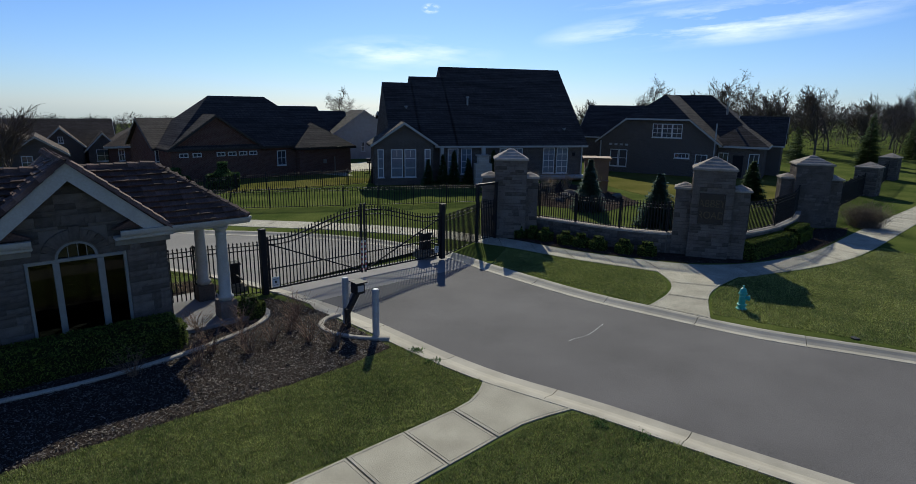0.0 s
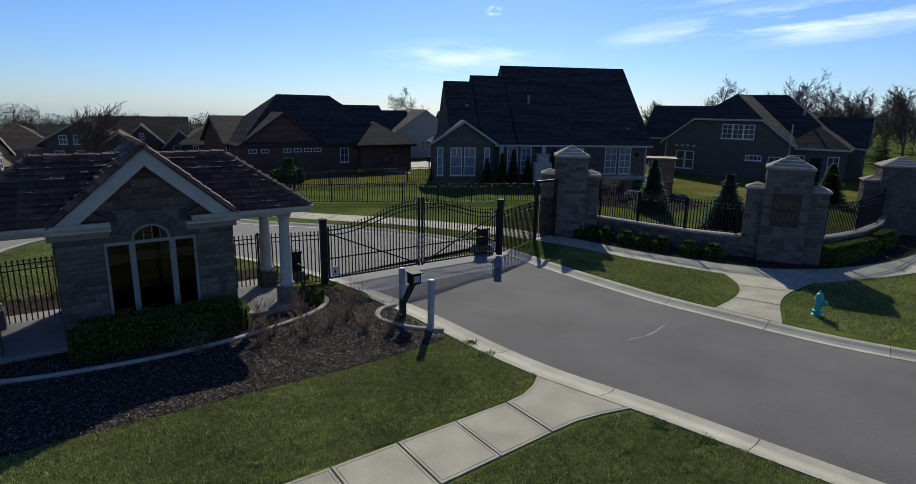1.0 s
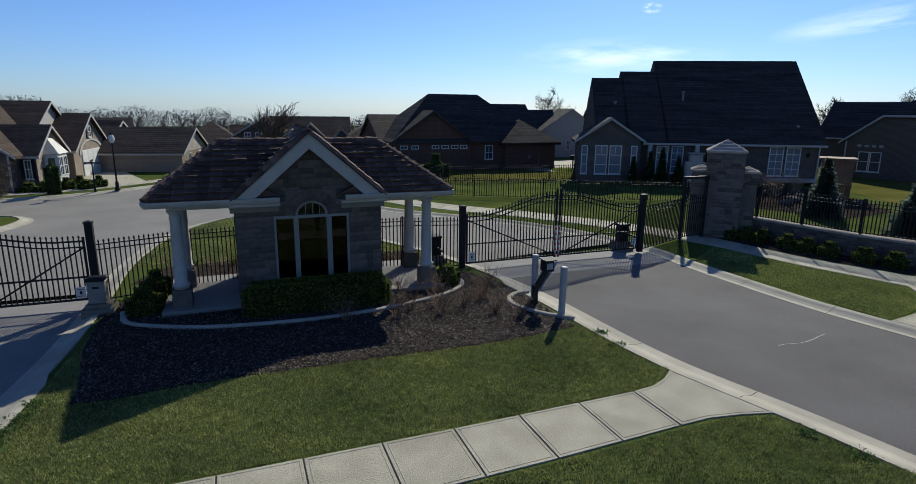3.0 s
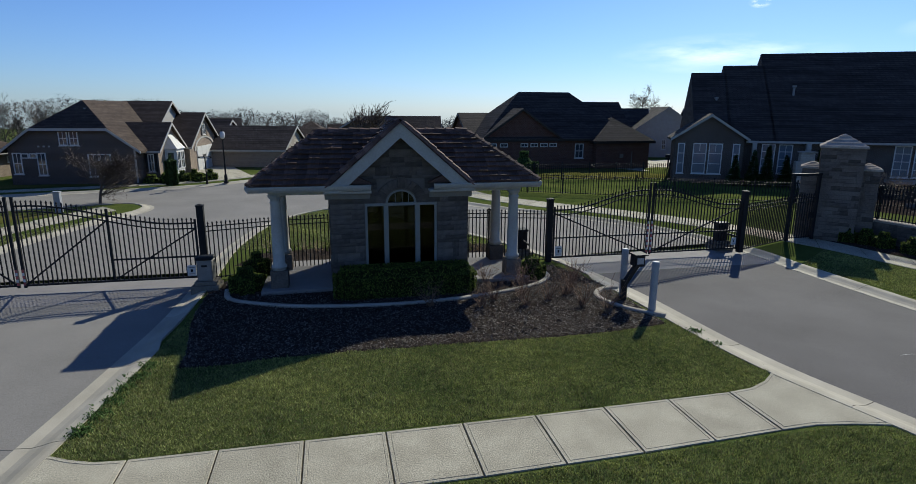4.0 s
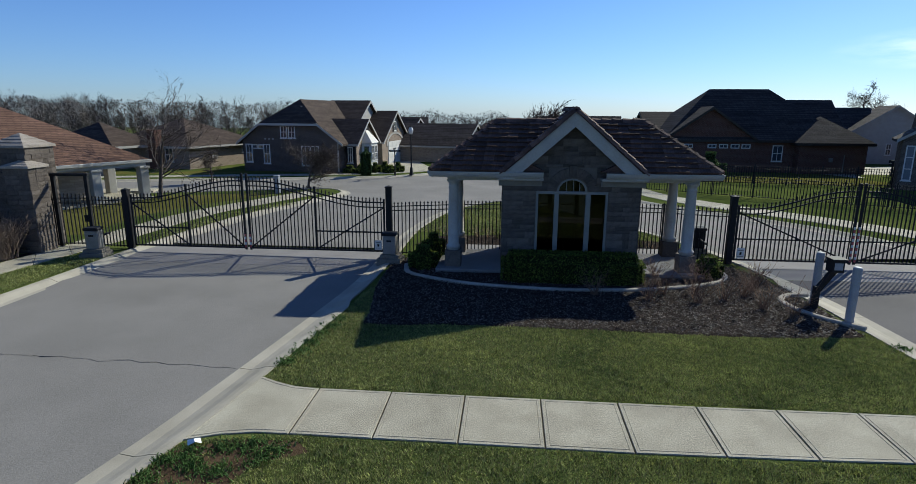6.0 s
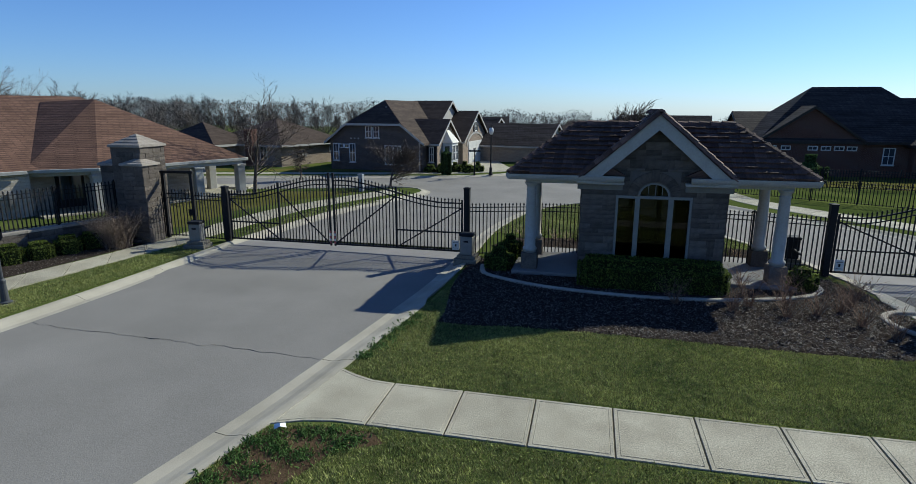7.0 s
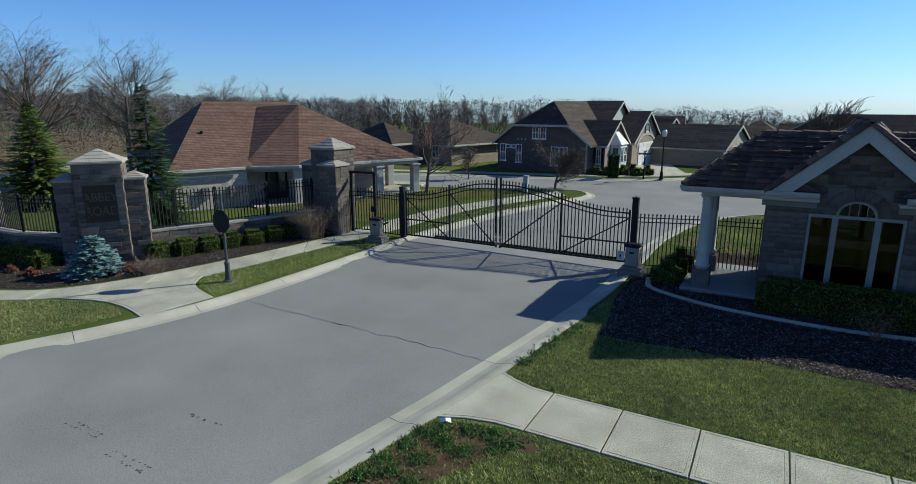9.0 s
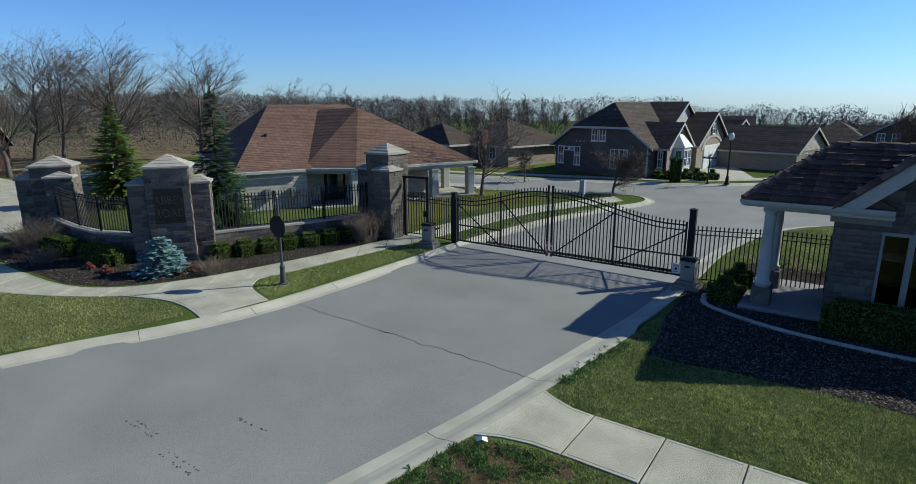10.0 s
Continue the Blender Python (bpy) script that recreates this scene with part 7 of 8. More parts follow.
gate_motor(-13.55, 17.75, 8, "brushed steel gate motor on a concrete plinth beside the entry lane")
gate_motor(-3.25, 18.1, -4, "brushed steel gate motor on a concrete plinth beside the gatehouse")
gate_motor(7.4, 20.2, 180, "black gate motor behind the fence beside the gatehouse", False)
gate_motor(15.75, 19.95, 180, "black gate motor behind the exit gate post", False)


def notice(x, y, z, w, h, label):
    t = thing("notice", label, "notice", pose(x, y, z))
    part("plate", boxm(-w / 2, w / 2, -0.006, 0.006, 0, h), "white", t)
    part("mark", boxm(-w * 0.12, w * 0.12, -0.010, -0.006, h * 0.35, h * 0.62), "iron", t, "small dark mark")
    part("text_bar", boxm(-w * 0.35, w * 0.35, -0.010, -0.006, h * 0.74, h * 0.82), "steel", t)
    part("text_bar", boxm(-w * 0.35, w * 0.35, -0.010, -0.006, h * 0.16, h * 0.22), "steel", t)
    return t


notice(-3.85, GATE_Y - 0.04, 0.2, 0.26, 0.34, "small white warning notice fixed to the iron gate")
notice(8.47, GATE_E - 0.04, 0.2, 0.26, 0.36, "small white warning notice fixed to the iron gate")
notice(15.68, GATE_E - 0.04, 0.3, 0.2, 0.28, "small white warning notice fixed to the iron gate")


def hydrant(x, y):
    t = thing("fire_hydrant", "turquoise painted fire hydrant on the lawn", "fire hydrant", pose(x, y, 0, 0, 0, 20))
    part("barrel", lathe([(0.17, -0.03), (0.17, 0.03), (0.115, 0.04), (0.11, 0.12), (0.15, 0.13), (0.15, 0.17), (0.105, 0.18), (0.10, 0.50), (0.14, 0.51), (0.14, 0.555), (0.12, 0.56), (0.115, 0.62), (0.08, 0.70), (0.03, 0.735)], 18), "teal", t, smooth=False)
    part("operating_nut", lathe([(0.03, 0.73), (0.03, 0.80), (0.02, 0.81)], 5), "teal", t)
    for a in (0, 180):
        bm = lathe([(0.06, 0.08), (0.06, 0.17), (0.075, 0.17), (0.075, 0.21), (0.03, 0.21), (0.03, 0.235)], 10)
        part("outlet", bm, "teal", t, at=pose(0, 0, 0.42, 0, 90, a))
    part("pumper_outlet", lathe([(0.075, 0.08), (0.075, 0.17), (0.095, 0.17), (0.095, 0.22), (0.03, 0.22), (0.03, 0.245)], 12), "teal", t, at=pose(0, 0, 0.40, 0, 90, 270))
    return t


hydrant(19.60, 7.86)


def stop_sign(x, y):
    t = thing("stop_sign", "back of an octagonal road sign on a dark fluted post", "road sign", pose(x, y, 0, 0, 0, 2))
    part("post", lathe([(0.055, 0.0), (0.045, 0.9), (0.04, 2.85), (0.05, 2.87), (0.03, 2.93)], 10), "darkpaint", t)
    part("base", lathe([(0.16, -0.02), (0.16, 0.05), (0.10, 0.08), (0.075, 0.55), (0.085, 0.58), (0.085, 0.64), (0.06, 0.68)], 14), "darkpaint", t)
    part("footing", lathe([(0.22, -0.05), (0.22, 0.012)], 16), "concrete", t)
    part("plate", prism([(0.38 * math.cos(math.pi * (k + 0.5) / 4), 1.98 + 0.38 * math.sin(math.pi * (k + 0.5) / 4)) for k in range(8)], -0.075, -0.06), "iron", t, "dark back of the octagonal plate")
    return t


stop_sign(-14.35, 10.95)


def street_lamp(x, y):
    t = thing("street_lamp", "black post lamp with a white globe lantern", "street lamp", pose(x, y, 0))
    part("base", lathe([(0.17, 0), (0.17, 0.12), (0.12, 0.2), (0.11, 0.55), (0.075, 0.62)], 14), "iron", t)
    part("post", lathe([(0.06, 0.55), (0.045, 3.1), (0.07, 3.14), (0.07, 3.2)], 12), "iron", t)
    part("globe", lathe([(0.10, 3.2), (0.17, 3.35), (0.19, 3.5), (0.16, 3.66), (0.09, 3.74)], 14), "white", t, "white lantern globe", True)
    part("finial", lathe([(0.11, 3.73), (0.09, 3.78), (0.02, 3.82), (0.02, 3.92)], 10), "iron", t)
    return t


street_lamp(-7.1, 45.0)


def street_sign(x, y):
    t = thing("street_sign", "black post with small crossed street name blades", "street sign", pose(x, y, 0))
    part("post", lathe([(0.09, 0), (0.05, 0.3), (0.04, 2.0)], 10), "iron", t)
    part("blade", boxm(-0.45, 0.45, -0.012, 0.012, 1.86, 2.0), "iron", t)
    part("blade", boxm(-0.012, 0.012, -0.45, 0.45, 2.02, 2.16), "iron", t)
    part("text_bar", boxm(-0.33, 0.33, -0.02, -0.012, 1.91, 1.95), "white", t)
    return t


street_sign(-8.3, 44.4)


def utility_box(x, y, yaw, w, d, h, material, label, name="utility_box"):
    t = thing(name, label, "utility box", pose(x, y, 0, 0, 0, yaw))
    part("body", boxm(-w / 2, w / 2, -d / 2, d / 2, -0.03, h, 0.02), material, t)
    part("lid", boxm(-w / 2 - 0.02, w / 2 + 0.02, -d / 2 - 0.02, d / 2 + 0.02, h, h + 0.05, 0.01), material, t)
    return t


utility_box(-13.5, 33.6, 0, 0.3, 0.3, 1.05, "greypaint", "small grey utility pedestal on the inner lawn")
utility_box(-30.5, 41.5, 20, 1.0, 0.9, 0.8, "greypaint", "grey green utility cabinet on the far lawn")


def mailbox(x, y, yaw, label):
    t = thing("mailbox", label, "mailbox", pose(x, y, 0, 0, 0, yaw))
    part("post", boxm(-0.05, 0.05, -0.05, 0.05, 0, 1.1), "iron", t)
    part("box", prism([(-0.11, 1.08), (0.11, 1.08), (0.11, 1.24), (0.06, 1.32), (-0.06, 1.32), (-0.11, 1.24)], -0.28, 0.28), "iron", t)
    part("newspaper_box", boxm(-0.09, 0.09, -0.26, 0.26, 0.86, 1.04), "iron", t)
    return t


mailbox(31.6, 49.2, 30, "black mailbox on a post at a driveway")
mailbox(-1.4, 55.5, 0, "black mailbox on a post at a driveway")
drive = part("driveway", prism([(25.5, 53.2), (28.0, 47.6), (33.5, 47.8), (44, 52), (43, 60), (32, 57)], -0.05, 0.015, None, "z"), "concrete")
tagged(drive, "pale concrete driveway beside the brick house", "driveway", kind="structure")
drive2 = part("driveway_garage", prism([(-8.6, 46.9), (-6.0, 50.0), (-9.0, 59.0), (-12.4, 60.0), (-10.6, 52)], -0.05, 0.015, None, "z"), "concrete")
tagged(drive2, "pale concrete driveway before the white garage door", "driveway", kind="structure")
drive3 = part("driveway_west", prism([(-80, 4), (-29, 6.2), (-33, 10.5), (-36, 13.0), (-45, 16.5), (-80, 16)], -0.05, 0.012, None, "z"), "concrete")
tagged(drive3, "pale concrete drive beyond the curved wall", "driveway", kind="structure")


def playhouse(x, y, yaw):
    t = thing("play_tower", "brown cedar garden tower with a flat roof", "play tower", pose(x, y, 0, 0, 0, yaw))
    for sx in (-0.8, 0.8):
        for sy in (-0.7, 0.7):
            part("post", boxm(sx - 0.07, sx + 0.07, sy - 0.07, sy + 0.07, 0, 2.62), "cedar", t)
    for k in range(11):
        part("board", boxm(-0.85 + k * 0.155, -0.85 + k * 0.155 + 0.145, -0.80, -0.77, 0.05, 2.5), "cedar", t)
        part("board", boxm(0.87, 0.90, -0.76 + k * 0.14, -0.76 + k * 0.14 + 0.13, 0.05, 2.5), "cedar", t)
        part("board", boxm(-0.90, -0.87, -0.76 + k * 0.14, -0.76 + k * 0.14 + 0.13, 0.05, 2.5), "cedar", t)
    part("roof", boxm(-1.08, 1.08, -0.98, 0.98, 2.62, 2.74, 0.02), "cedar", t)
    part("roof_board", boxm(-1.0, 1.0, -0.9, 0.9, 2.5, 2.62, 0.02), "cedar", t)
    part("ledge", boxm(-1.1, 0.9, -1.2, -0.8, 0.95, 1.05), "cedar", t)
    return t


playhouse(38.6, 27.4, -50)


def rock(x, y, s, seed):
    rng = random.Random(seed)
    bm = bmesh.new()
    bmesh.ops.create_icosphere(bm, subdivisions=2, radius=s)
    for v in bm.verts:
        v.co *= 1 + 0.35 * noise.noise(v.co * 1.7 / s + Vector((seed * 3.1, 0, 0)))
        v.co.z *= 0.6
    ob = part("landscape_rock", bm, "rock", at=pose(x, y, s * 0.3, 0, 0, seed * 40))
    return tagged(ob, "rough pale landscape rock in the garden bed", "rock", group="garden rocks")


for k, (rx, ry, rs) in enumerate([(33.5, 24.5, 0.45), (34.8, 25.6, 0.55), (36.0, 25.2, 0.5), (36.8, 26.4, 0.42), (34.0, 26.8, 0.5), (37.5, 24.6, 0.38), (32.6, 26.0, 0.4), (35.6, 27.5, 0.5)]):
    rock(rx, ry, rs, k + 1)


def tuft(name, label, x, y, h, r, n, material, seed, group="", cat="plant", spread=0.8, thick=0.006):
    """A clump of thin stalks."""
    rng = random.Random(seed)
    t = thing(name, label, cat, pose(x, y, 0), group)
    rows = []
    for _ in range(n):
        a = rng.uniform(0, 6.28)
        b = rng.uniform(0, 1) ** 0.6 * spread
        d = np.array((math.cos(a) * b, math.sin(a) * b, 1.0))
        p = np.array((rng.gauss(0, r * 0.25), rng.gauss(0, r * 0.25), 0.0))
        L = h * rng.uniform(0.6, 1.1) / math.sqrt(1 + b * b)
        for k in range(3):
            q = p + d * L / 3
            rows.append((p, q, thick * (1 - 0.25 * k), thick * (1 - 0.25 * (k + 1))))
            if k and rng.random() < 0.8:
                e = d + np.array((rng.gauss(0, 0.7), rng.gauss(0, 0.7), rng.gauss(0, 0.3)))
                rows.append((q, q + e * L * 0.22, thick * 0.6, thick * 0.3))
            p = q
            d = d + np.array((rng.gauss(0, 0.18), rng.gauss(0, 0.18), -0.08))
    v, f = tubes(rows, 3)
    tagged(pydata("stalk_clump", v, f, material, t), kind="stuff")
    return t


tuft("round_shrub", "round brown leafless shrub at the stone pier", -16.4, 16.95, 1.42, 0.69, 471, "twig", 44, "", "shrub", 0.70, 0.008)
tuft("round_shrub", "round brown leafless shrub before the far pillar", -26.6, 8.2, 1.27, 1.04, 642, "twig", 45, "", "shrub", 1.15, 0.008)
tuft("round_shrub", "low brown leafless shrub in the mulch bed", -17.5, 10.35, 0.61, 0.66, 193, "twig", 46, "", "shrub", 1.15, 0.008)
tuft("round_shrub", "low brown leafless shrub in the mulch bed", -24.0, 7.6, 0.59, 0.66, 187, "twig", 47, "", "shrub", 1.15, 0.008)
tuft("round_shrub", "bare reddish shrub on the lawn beyond the exit wall", 39.5, 9.4, 1.37, 1.32, 873, "twig", 50, "", "shrub", 1.15, 0.008)
for k, (rx, ry) in enumerate([(3.1, 15.05), (4.5, 14.75), (5.0, 15.3), (5.7, 14.6), (5.9, 15.4), (6.5, 14.9), (7.2, 15.3), (7.3, 14.3), (7.6, 15.9), (8.0, 16.5), (7.7, 13.6), (6.3, 16.6), (5.2, 17.0)]):
    tuft("rose_bush", "leafless rose bush with thin brown canes in mulch", rx, ry, 0.75 + 0.2 * ((k * 5) % 3) / 2, 0.2, 30, "cane", 200 + k, "rose bushes", "bush", 0.75, 0.008)
for k in range(22):
    rx, ry = -2.2 + 9.2 * ((k * 0.618) % 1), 20.9 + 1.7 * ((k * 0.382) % 1)
    tuft("dormant_perennial", "clump of dry straw-coloured perennial stalks", rx, ry, 0.5, 0.25, 14, "straw" if k % 3 else "leaf", 230 + k, "perennials behind the gatehouse", "plant", 0.8, 0.012)
for k, (rx, ry) in enumerate([(34.2, 30.2), (35.2, 29.0), (36.2, 30.6), (37.2, 29.2), (38.6, 28.0)]):
    tuft("ornamental_grass", "tall dry tan ornamental grass clump", rx, ry, 1.5, 0.4, 60, "straw", 260 + k, "ornamental grasses", "plant", 0.45, 0.012)
for k, (rx, ry) in enumerate([(-11.2, 45.6), (-10.4, 46.6), (-11.6, 46.8), (-9.8, 47.6), (-9.2, 46.4), (-8.6, 47.3), (-12.3, 45.7)]):
    leafy("garden_shrub", "low dark garden shrub before the bay window", "shrub", rx, ry, 0, 1.0, 1.0, 0.6 + 0.2 * (k % 2), "leaf", 120, 0.1, 280 + k, "bay window shrubs", 0.42)
leafy("garden_shrub", "tall narrow evergreen shrub at the house corner", "shrub", -10.6, 44.3, 0, 0.8, 0.8, 2.1, "needle", 160, 0.1, 290, "", 0.42)
weeds = [(-4.15, 6.6), (-4.2, 6.1), (-4.3, 5.6), (-4.35, 5.1), (-4.45, 4.6), (-3.9, 6.75), (-3.5, 7.0), (-3.1, 7.05), (-2.7, 7.0), (-3.8, 5.9), (-3.6, 5.3), (-3.9, 4.7), (-4.05, 5.4), (-3.3, 6.4), (-3.7, 6.5), (-4.1, 4.2), (-2.9, 6.75), (-3.72, 10.0), (-3.62, 10.5), (-3.6, 11.0), (-3.5, 11.5), (-3.42, 12.0), (-3.36, 12.5), (9.2, 12.0), (9.15, 11.2), (9.95, 6.6), (10.2, 5.8)]
for k, (rx, ry) in enumerate(weeds):
    tuft("weed", "low tuft of coarse green weeds at the kerb", rx, ry, 0.09 if rx < 0 else 0.06, 0.44, 110, "weed", 300 + k, "weeds at the kerb", "weed", 1.2, 0.014)
paper = pydata("paper_scrap", [(-0.09, -0.05, 0.01), (0.02, -0.07, 0.07), (0.11, -0.03, 0.02), (0.08, 0.06, 0.06), (-0.03, 0.08, 0.02), (-0.10, 0.04, 0.06), (0.0, 0.0, 0.09)], [(0, 1, 6), (1, 2, 6), (2, 3, 6), (3, 4, 6), (4, 5, 6), (5, 0, 6)], "paper", at=pose(-4.0, 7.02, 0.02, 0, 0, 20))
tagged(paper, "crumpled white scrap of paper on the soil", "litter")
valve = part("valve_cover", lathe([(0.12, -0.02), (0.12, 0.03), (0.1, 0.035)], 16), "iron", at=pose(19.6, 4.6, 0))
tagged(valve, "small dark round valve cover in the lawn", "valve cover")


def car(x, y, yaw):
    t = thing("parked_car", "dark blue parked car seen beyond the stone wall", "car", pose(x, y, 0, 0, 0, yaw))
    body = [(-2.2, 0.35), (-2.25, 0.75), (-2.0, 0.95), (-1.5, 1.0), (-0.9, 1.45), (0.7, 1.5), (1.5, 1.05), (2.15, 0.95), (2.25, 0.6), (2.15, 0.35)]
    bm = prism(body, -0.85, 0.85)
    bmesh.ops.bevel(bm, geom=[e for e in bm.edges], offset=0.06, segments=2, affect="EDGES")
    part("body", bm, "carpaint", t)
    part("side_window", prism([(-1.3, 1.02), (-0.85, 1.38), (0.65, 1.42), (1.25, 1.06)], -0.865, -0.845), "darkglass", t)
    part("windscreen", prism([(-1.55, 1.02), (-0.95, 1.44), (-0.97, 1.46), (-1.58, 1.04)], -0.7, 0.7), "darkglass", t)
    for sx in (-1.35, 1.4):
        for sy in (-0.8, 0.8):
            w = part("wheel", bmesh.new(), "rubber", t)
            part("tyre", lathe([(0.33, -0.1), (0.34, -0.08), (0.34, 0.08), (0.33, 0.1)], 18), "rubber", w, at=pose(sx, sy, 0.34, 90, 0, 0))
            part("rim", lathe([(0.2, -0.11), (0.2, 0.11)], 12), "steel", w, at=pose(sx, sy, 0.34, 90, 0, 0))
    for sy in (-0.6, 0.6):
        part("headlight", boxm(-2.27, -2.2, sy - 0.18, sy + 0.18, 0.68, 0.82, 0.02), "white", t)
    return t


car(-39.2, 15.9, 70)

# ------------------------------------------------------------ marks on the roads
def road_top(x, y):
    """The height of the asphalt of the front lanes."""
    def at(line):
        o = np.argsort(line[:, 1])
        return np.interp(y, line[o, 1], line[o, 0])
    a, b = (at(FRONT_W), at(ISLE_W)) if x < 2 else (at(ISLE_E), at(FRONT_E))
    return ROAD_Z + 0.03 * math.sin(math.pi * min(1, max(0, (x - a) / (b - a)))) + 0.003


def ribbon(name, label, line, w, z, material, seed=1, wob=0.03):
    """A thin crooked strip lying on a road."""
    rng = random.Random(seed)
    ln = smooth_line(line, 0.3)
    nr = normals(ln)
    n = len(ln)
    vs = []
    for i in range(n):
        o = rng.gauss(0, wob)
        ww = w * rng.uniform(0.5, 1.3)
        vs += [(*p, road_top(p[0], p[1])) for p in (ln[i] + nr[i] * (o + ww), ln[i] + nr[i] * (o - ww))]
    return tagged(pydata(name, vs, [(2 * i, 2 * i + 1, 2 * i + 3, 2 * i + 2) for i in range(n - 1)], material), label, "road mark", kind="structure")


ribbon("trim_crack_entry", "dark sealed crack across the entry lane", [(-12.6, 10.1), (-9.6, 10.0), (-6.8, 9.95), (-4.6, 9.85)], 0.0075, -0.064, "crack", 2)
ribbon("trim_crack_exit", "pale worn streak across the exit lane", [(13.1, 9.9), (14.0, 9.85), (15.0, 10.05)], 0.008, -0.066, "paintline", 3)
for k, (sx, sy) in enumerate([(-8.0, 5.2), (-8.0, 3.7), (-9.6, 3.9), (-7.2, 2.9)]):
    rng = random.Random(k)
    vs, fs = [], []
    for q in range(26):
        cx, cy, r = sx + rng.uniform(-0.5, 0.5), sy + rng.choice((-0.06, 0.06)) + rng.gauss(0, 0.015), rng.uniform(0.008, 0.02)
        o = len(vs)
        vs += [(cx + r * math.cos(a) * 1.4, cy + r * math.sin(a), road_top(cx, cy)) for a in (0, 1.05, 2.1, 3.14, 4.2, 5.2)]
        fs.append(tuple(range(o, o + 6)))
    tagged(pydata("trim_tyre_marks", vs, fs, "crack"), "dark muddy tyre prints on the asphalt", "road mark", kind="stuff")

# ------------------------------------------------------------ grass blades
def blades(name, label, areas, holes, density, seed, tall=(0.03, 0.065), width=0.0045, material="blade", clump=0.6):
    """Single blades of grass over the areas, but not in the holes."""
    rng = np.random.default_rng(seed)
    got = []
    for area in areas:
        a = np.array(area, float)
        (x0, y0), (x1, y1) = a.min(0), a.max(0)
        n = int((x1 - x0) * (y1 - y0) * density)
        px, py = rng.uniform(x0, x1, n), rng.uniform(y0, y1, n)
        ok = inside(a, px, py)
        for h in holes:
            ok &= ~inside(h, px, py)
        got.append(np.stack([px[ok], py[ok]], 1))
    p = np.concatenate(got)
    n = len(p)
    f = 0.5 + 0.5 * np.sin(p[:, 0] * 5.1 + 2 * np.sin(p[:, 1] * 3.3)) * np.sin(p[:, 1] * 6.3 + 1.7 * np.sin(p[:, 0] * 2.1))
    h = rng.uniform(*tall, n) * (1 - clump * 0.5 + clump * f)
    a, lean = rng.uniform(0, 6.28, n), rng.uniform(0.2, 1.1, n)
    c = np.stack([p[:, 0], p[:, 1], np.full(n, 0.0)], 1)
    side = np.stack([-np.sin(a), np.cos(a), 0 * a], 1) * (width * rng.uniform(0.7, 1.5, n))[:, None]
    tip = c + np.stack([np.cos(a) * lean * h, np.sin(a) * lean * h, h], 1)
    q = np.stack([c - side, c + side, tip], 1).reshape(-1, 3)
    return tagged(pydata(name, q, np.arange(3 * n).reshape(-1, 3), material), label, "grass", kind="stuff")


SLABS = [(-3.7, 7.40), (3.0, 7.38), (9.0, 7.55), (9.2, 9.05), (-4.6, 9.0)]
FLARE_W, FLARE_E = [(-4.6, 6.95), (-3.4, 7.3), (-2.6, 7.4), (-2.6, 9.0), (-3.4, 9.06), (-4.6, 9.6)], [(10.2, 7.22), (8.9, 7.58), (8.0, 7.55), (8.0, 9.05), (8.75, 9.18), (9.5, 9.68)]
isle = [(-5.0, 3.0), (-4.62, 5.0), (-4.28, 6.9), (-4.05, 8.6), (-3.85, 9.6), (-3.68, 10.7), (-3.45, 12.6), (-3.3, 14.6), (-3.0, 16.4), (-2.4, 16.2), (8.95, 13.0), (9.05, 12.6), (9.18, 10.8), (9.40, 9.6), (10.06, 7.3), (10.72, 4.2), (10.98, 3.0)]
holes = [SLABS, FLARE_W, FLARE_E, ISLE_BED, SOIL]
blades("grass_island", "short green lawn grass on the median", [isle], holes, 2900, 1, (0.018, 0.050), 0.0066, "blade", 1.0)
blades("grass_tufts", "coarser tufts standing in the lawn grass", [isle], holes, 90, 7, (0.04, 0.07), 0.009, "blade", 1.0)
blades("grass_island_dry", "pale dry blades among the lawn grass", [isle], holes, 900, 2, (0.016, 0.045), 0.0050, "dry")
blades("grass_soil", "thin blades coming up in the bare soil", [SOIL], [], 260, 12, (0.02, 0.06), 0.008)
strips = [[(-13.05, 17.6), (-14.55, 17.6), (-15.05, 14.2), (-15.5, 11.2), (-15.1, 10.4), (-14.4, 10.02), (-13.5, 9.75)], [(-14.3, 7.45), (-14.9, 7.72), (-16.2, 7.68), (-17.7, 7.05), (-19.4, 5.9), (-21.6, 4.95), (-23.5, 2.5), (-15.8, 2.5)], [(16.98, 17.0), (19.5, 18.6), (20.2, 15.5), (20.9, 13.3), (21.3, 12.1), (20.5, 11.02), (19.5, 10.46), (18.5, 10.2), (17.5, 10.1)], [(18.3, 8.2), (19.7, 8.92), (20.9, 9.28), (22.0, 9.40), (23.2, 9.45), (25.0, 8.75), (27.4, 8.0), (31.4, 7.4), (34, 7.3), (33, 2.5), (20.3, 2.5)], [(-13.0, 20.5), (-13.7, 20.5), (-13.2, 26), (-11.6, 30), (-10.9, 30), (-12.2, 26)], [(-3.2, 23), (7, 23), (5.2, 26), (3.2, 29), (1.2, 31.6), (0, 31.6), (-1.3, 30), (-2.4, 27.5)]]
blades("grass_verges", "short green grass on the verges beside the lanes", strips, [], 1300, 3, (0.03, 0.06), 0.007)
blades("grass_verge_pale", "pale straw-coloured blades in the roadside lawn", strips[1:2], [], 900, 8, (0.03, 0.06), 0.006, "dry")
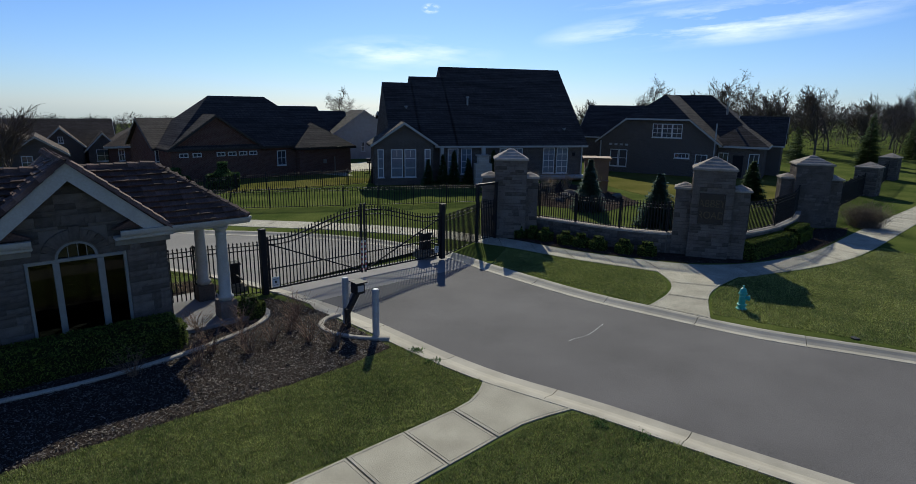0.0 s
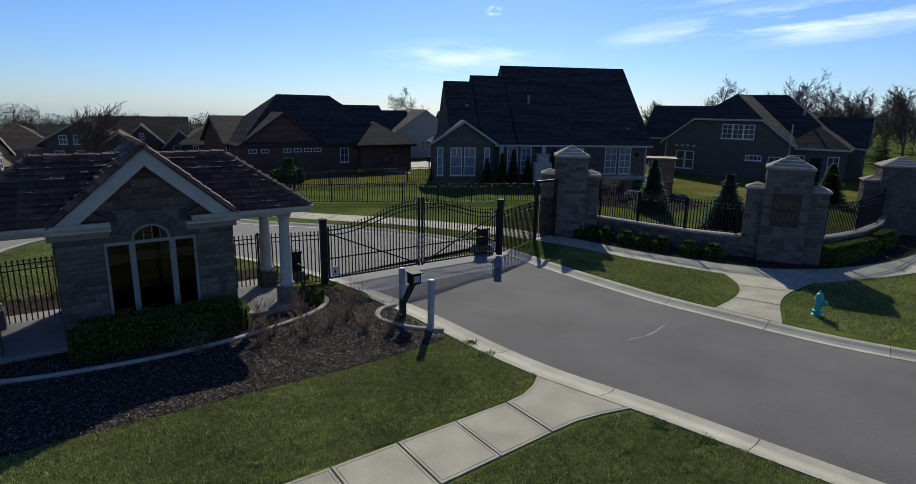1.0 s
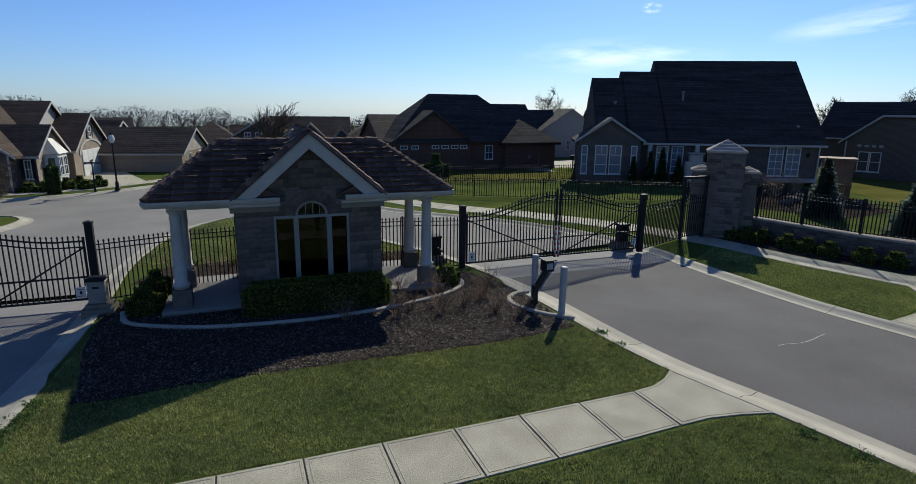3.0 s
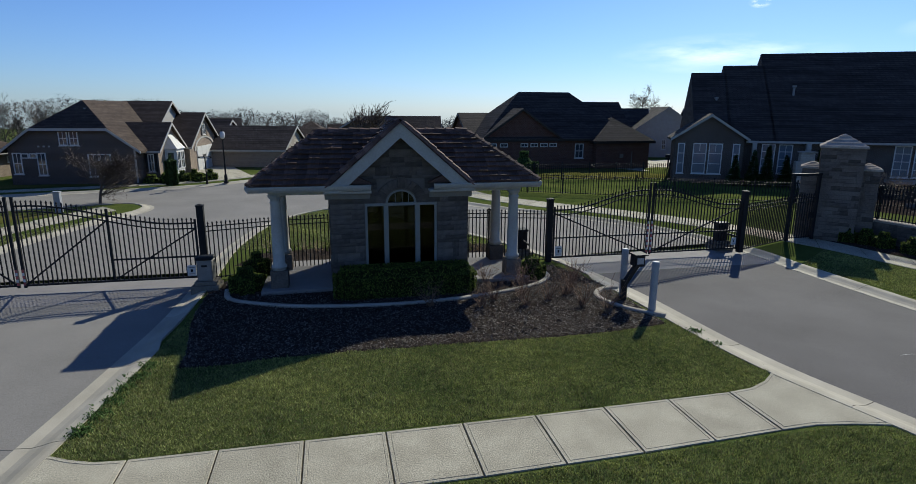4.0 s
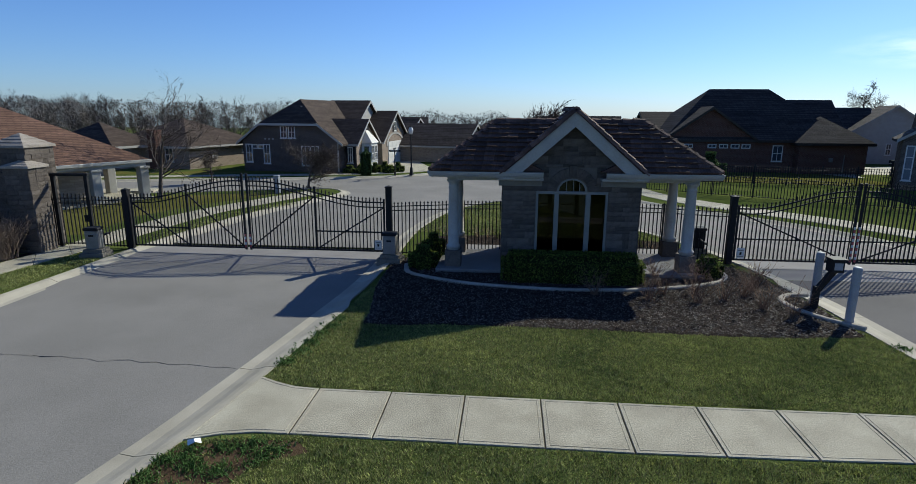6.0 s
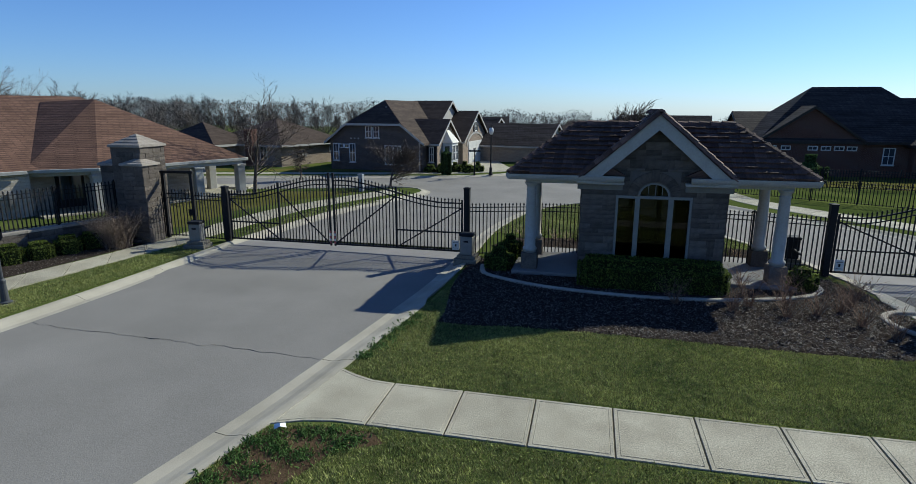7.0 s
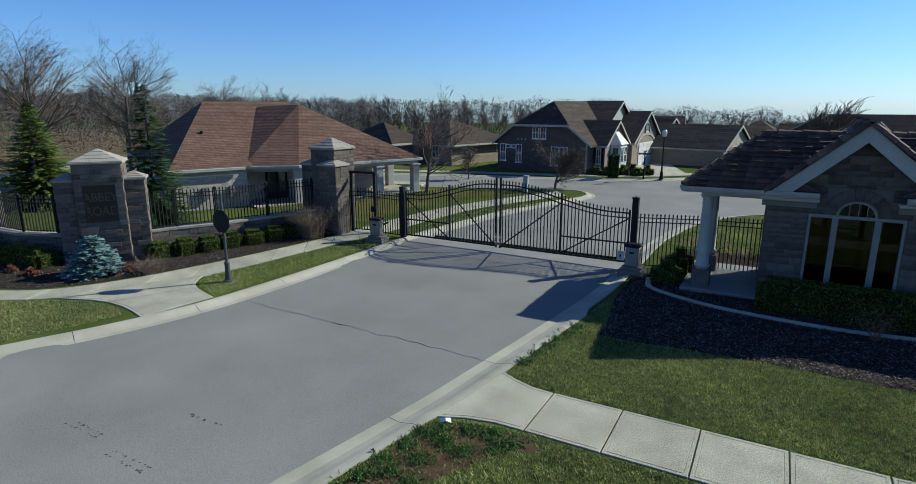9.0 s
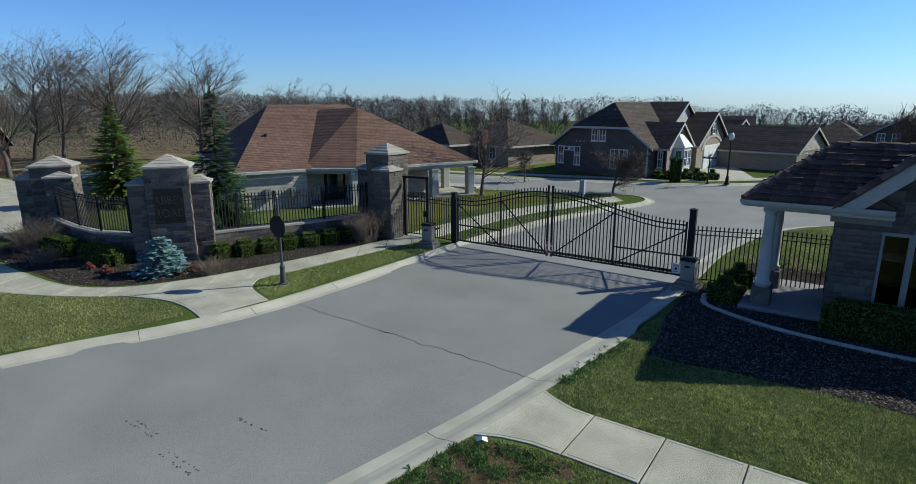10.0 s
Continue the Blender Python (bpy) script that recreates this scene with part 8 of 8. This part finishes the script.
blades("grass_verges_dry", "pale dry blades on the verges", strips, [], 130, 4, (0.03, 0.06), 0.006, "dry")

# ------------------------------------------------------------ thin high clouds
def cloud(name, az, el, w, h, roll, strength, seed, scale=(1.0, 1.0)):
    """A wisp of high ice cloud, far away; its sunlit white is emitted by the sheet."""
    R = 2600.0
    a, e = radians(az), radians(el)
    c = Vector((R * math.sin(a) * math.cos(e), R * math.cos(a) * math.cos(e), R * math.sin(e)))
    m = bpy.data.materials.new(name)
    m.use_nodes = True
    n, l = m.node_tree.nodes, m.node_tree.links
    n.remove(n["Principled BSDF"])
    tc, mp, nz, gr = n.new("ShaderNodeTexCoord"), n.new("ShaderNodeMapping"), n.new("ShaderNodeTexNoise"), n.new("ShaderNodeTexGradient")
    gr.gradient_type = "SPHERICAL"
    mp2 = n.new("ShaderNodeMapping")
    mp2.inputs["Scale"].default_value = (2 / w, 2 / h, 1)
    l.new(tc.outputs["Object"], mp2.inputs["Vector"])
    l.new(mp2.outputs[0], gr.inputs["Vector"])
    mp.inputs["Scale"].default_value = (scale[0] * 3.0 / w, scale[1] * 3.0 / w, 1)
    mp.inputs["Location"].default_value = (seed * 7.3, seed * 3.1, 0)
    l.new(tc.outputs["Object"], mp.inputs["Vector"])
    l.new(mp.outputs[0], nz.inputs["Vector"])
    nz.inputs["Scale"].default_value, nz.inputs["Detail"].default_value, nz.inputs["Roughness"].default_value = 1.0, 8.0, 0.62
    rp = n.new("ShaderNodeMapRange")
    rp.inputs["From Min"].default_value, rp.inputs["From Max"].default_value = 0.42, 0.72
    l.new(nz.outputs["Fac"], rp.inputs["Value"])
    mu, mu2 = n.new("ShaderNodeMath"), n.new("ShaderNodeMath")
    mu.operation = mu2.operation = "MULTIPLY"
    mu2.inputs[1].default_value = strength
    l.new(rp.outputs[0], mu.inputs[0])
    l.new(gr.outputs["Fac"], mu.inputs[1])
    l.new(mu.outputs[0], mu2.inputs[0])
    # the glow replaces sunlight scattered in the cloud
    mix, tr, em = n.new("ShaderNodeMixShader"), n.new("ShaderNodeBsdfTransparent"), n.new("ShaderNodeEmission")
    em.inputs["Color"].default_value, em.inputs["Strength"].default_value = (0.95, 0.98, 1.0, 1), 1.25
    l.new(mu2.outputs[0], mix.inputs[0])
    l.new(tr.outputs[0], mix.inputs[1])
    l.new(em.outputs[0], mix.inputs[2])
    l.new(mix.outputs[0], n["Material Output"].inputs["Surface"])
    ob = pydata(name, [(-w / 2, -h / 2, 0), (w / 2, -h / 2, 0), (w / 2, h / 2, 0), (-w / 2, h / 2, 0)], [(0, 1, 2, 3)], m)
    ob.matrix_basis = look(c, (0, 0, 0), roll)
    ob.visible_shadow = False
    return tagged(ob, "thin white wisps of high cloud in the blue sky", "cloud", kind="structure")


cloud("backdrop_cloud", 64, 7.5, 1500, 190, -4, 1.5, 1, (0.8, 5))
cloud("backdrop_cloud", 63, 10.2, 1100, 75, -5, 1.3, 2, (0.8, 7))
cloud("backdrop_cloud", 55.5, 13.0, 110, 150, 20, 2.2, 3, (0.5, 0.5))
cloud("backdrop_cloud", 38.5, 9.0, 90, 45, 0, 2.6, 4, (0.5, 0.8))
cloud("backdrop_cloud", 36, 12.6, 420, 170, 5, 0.9, 5, (0.8, 2))
cloud("backdrop_cloud", 22, 11, 1400, 60, 2, 0.45, 6, (0.6, 6))
cloud("backdrop_cloud", 36, 5.0, 900, 160, 0, 0.9, 7, (0.8, 4))
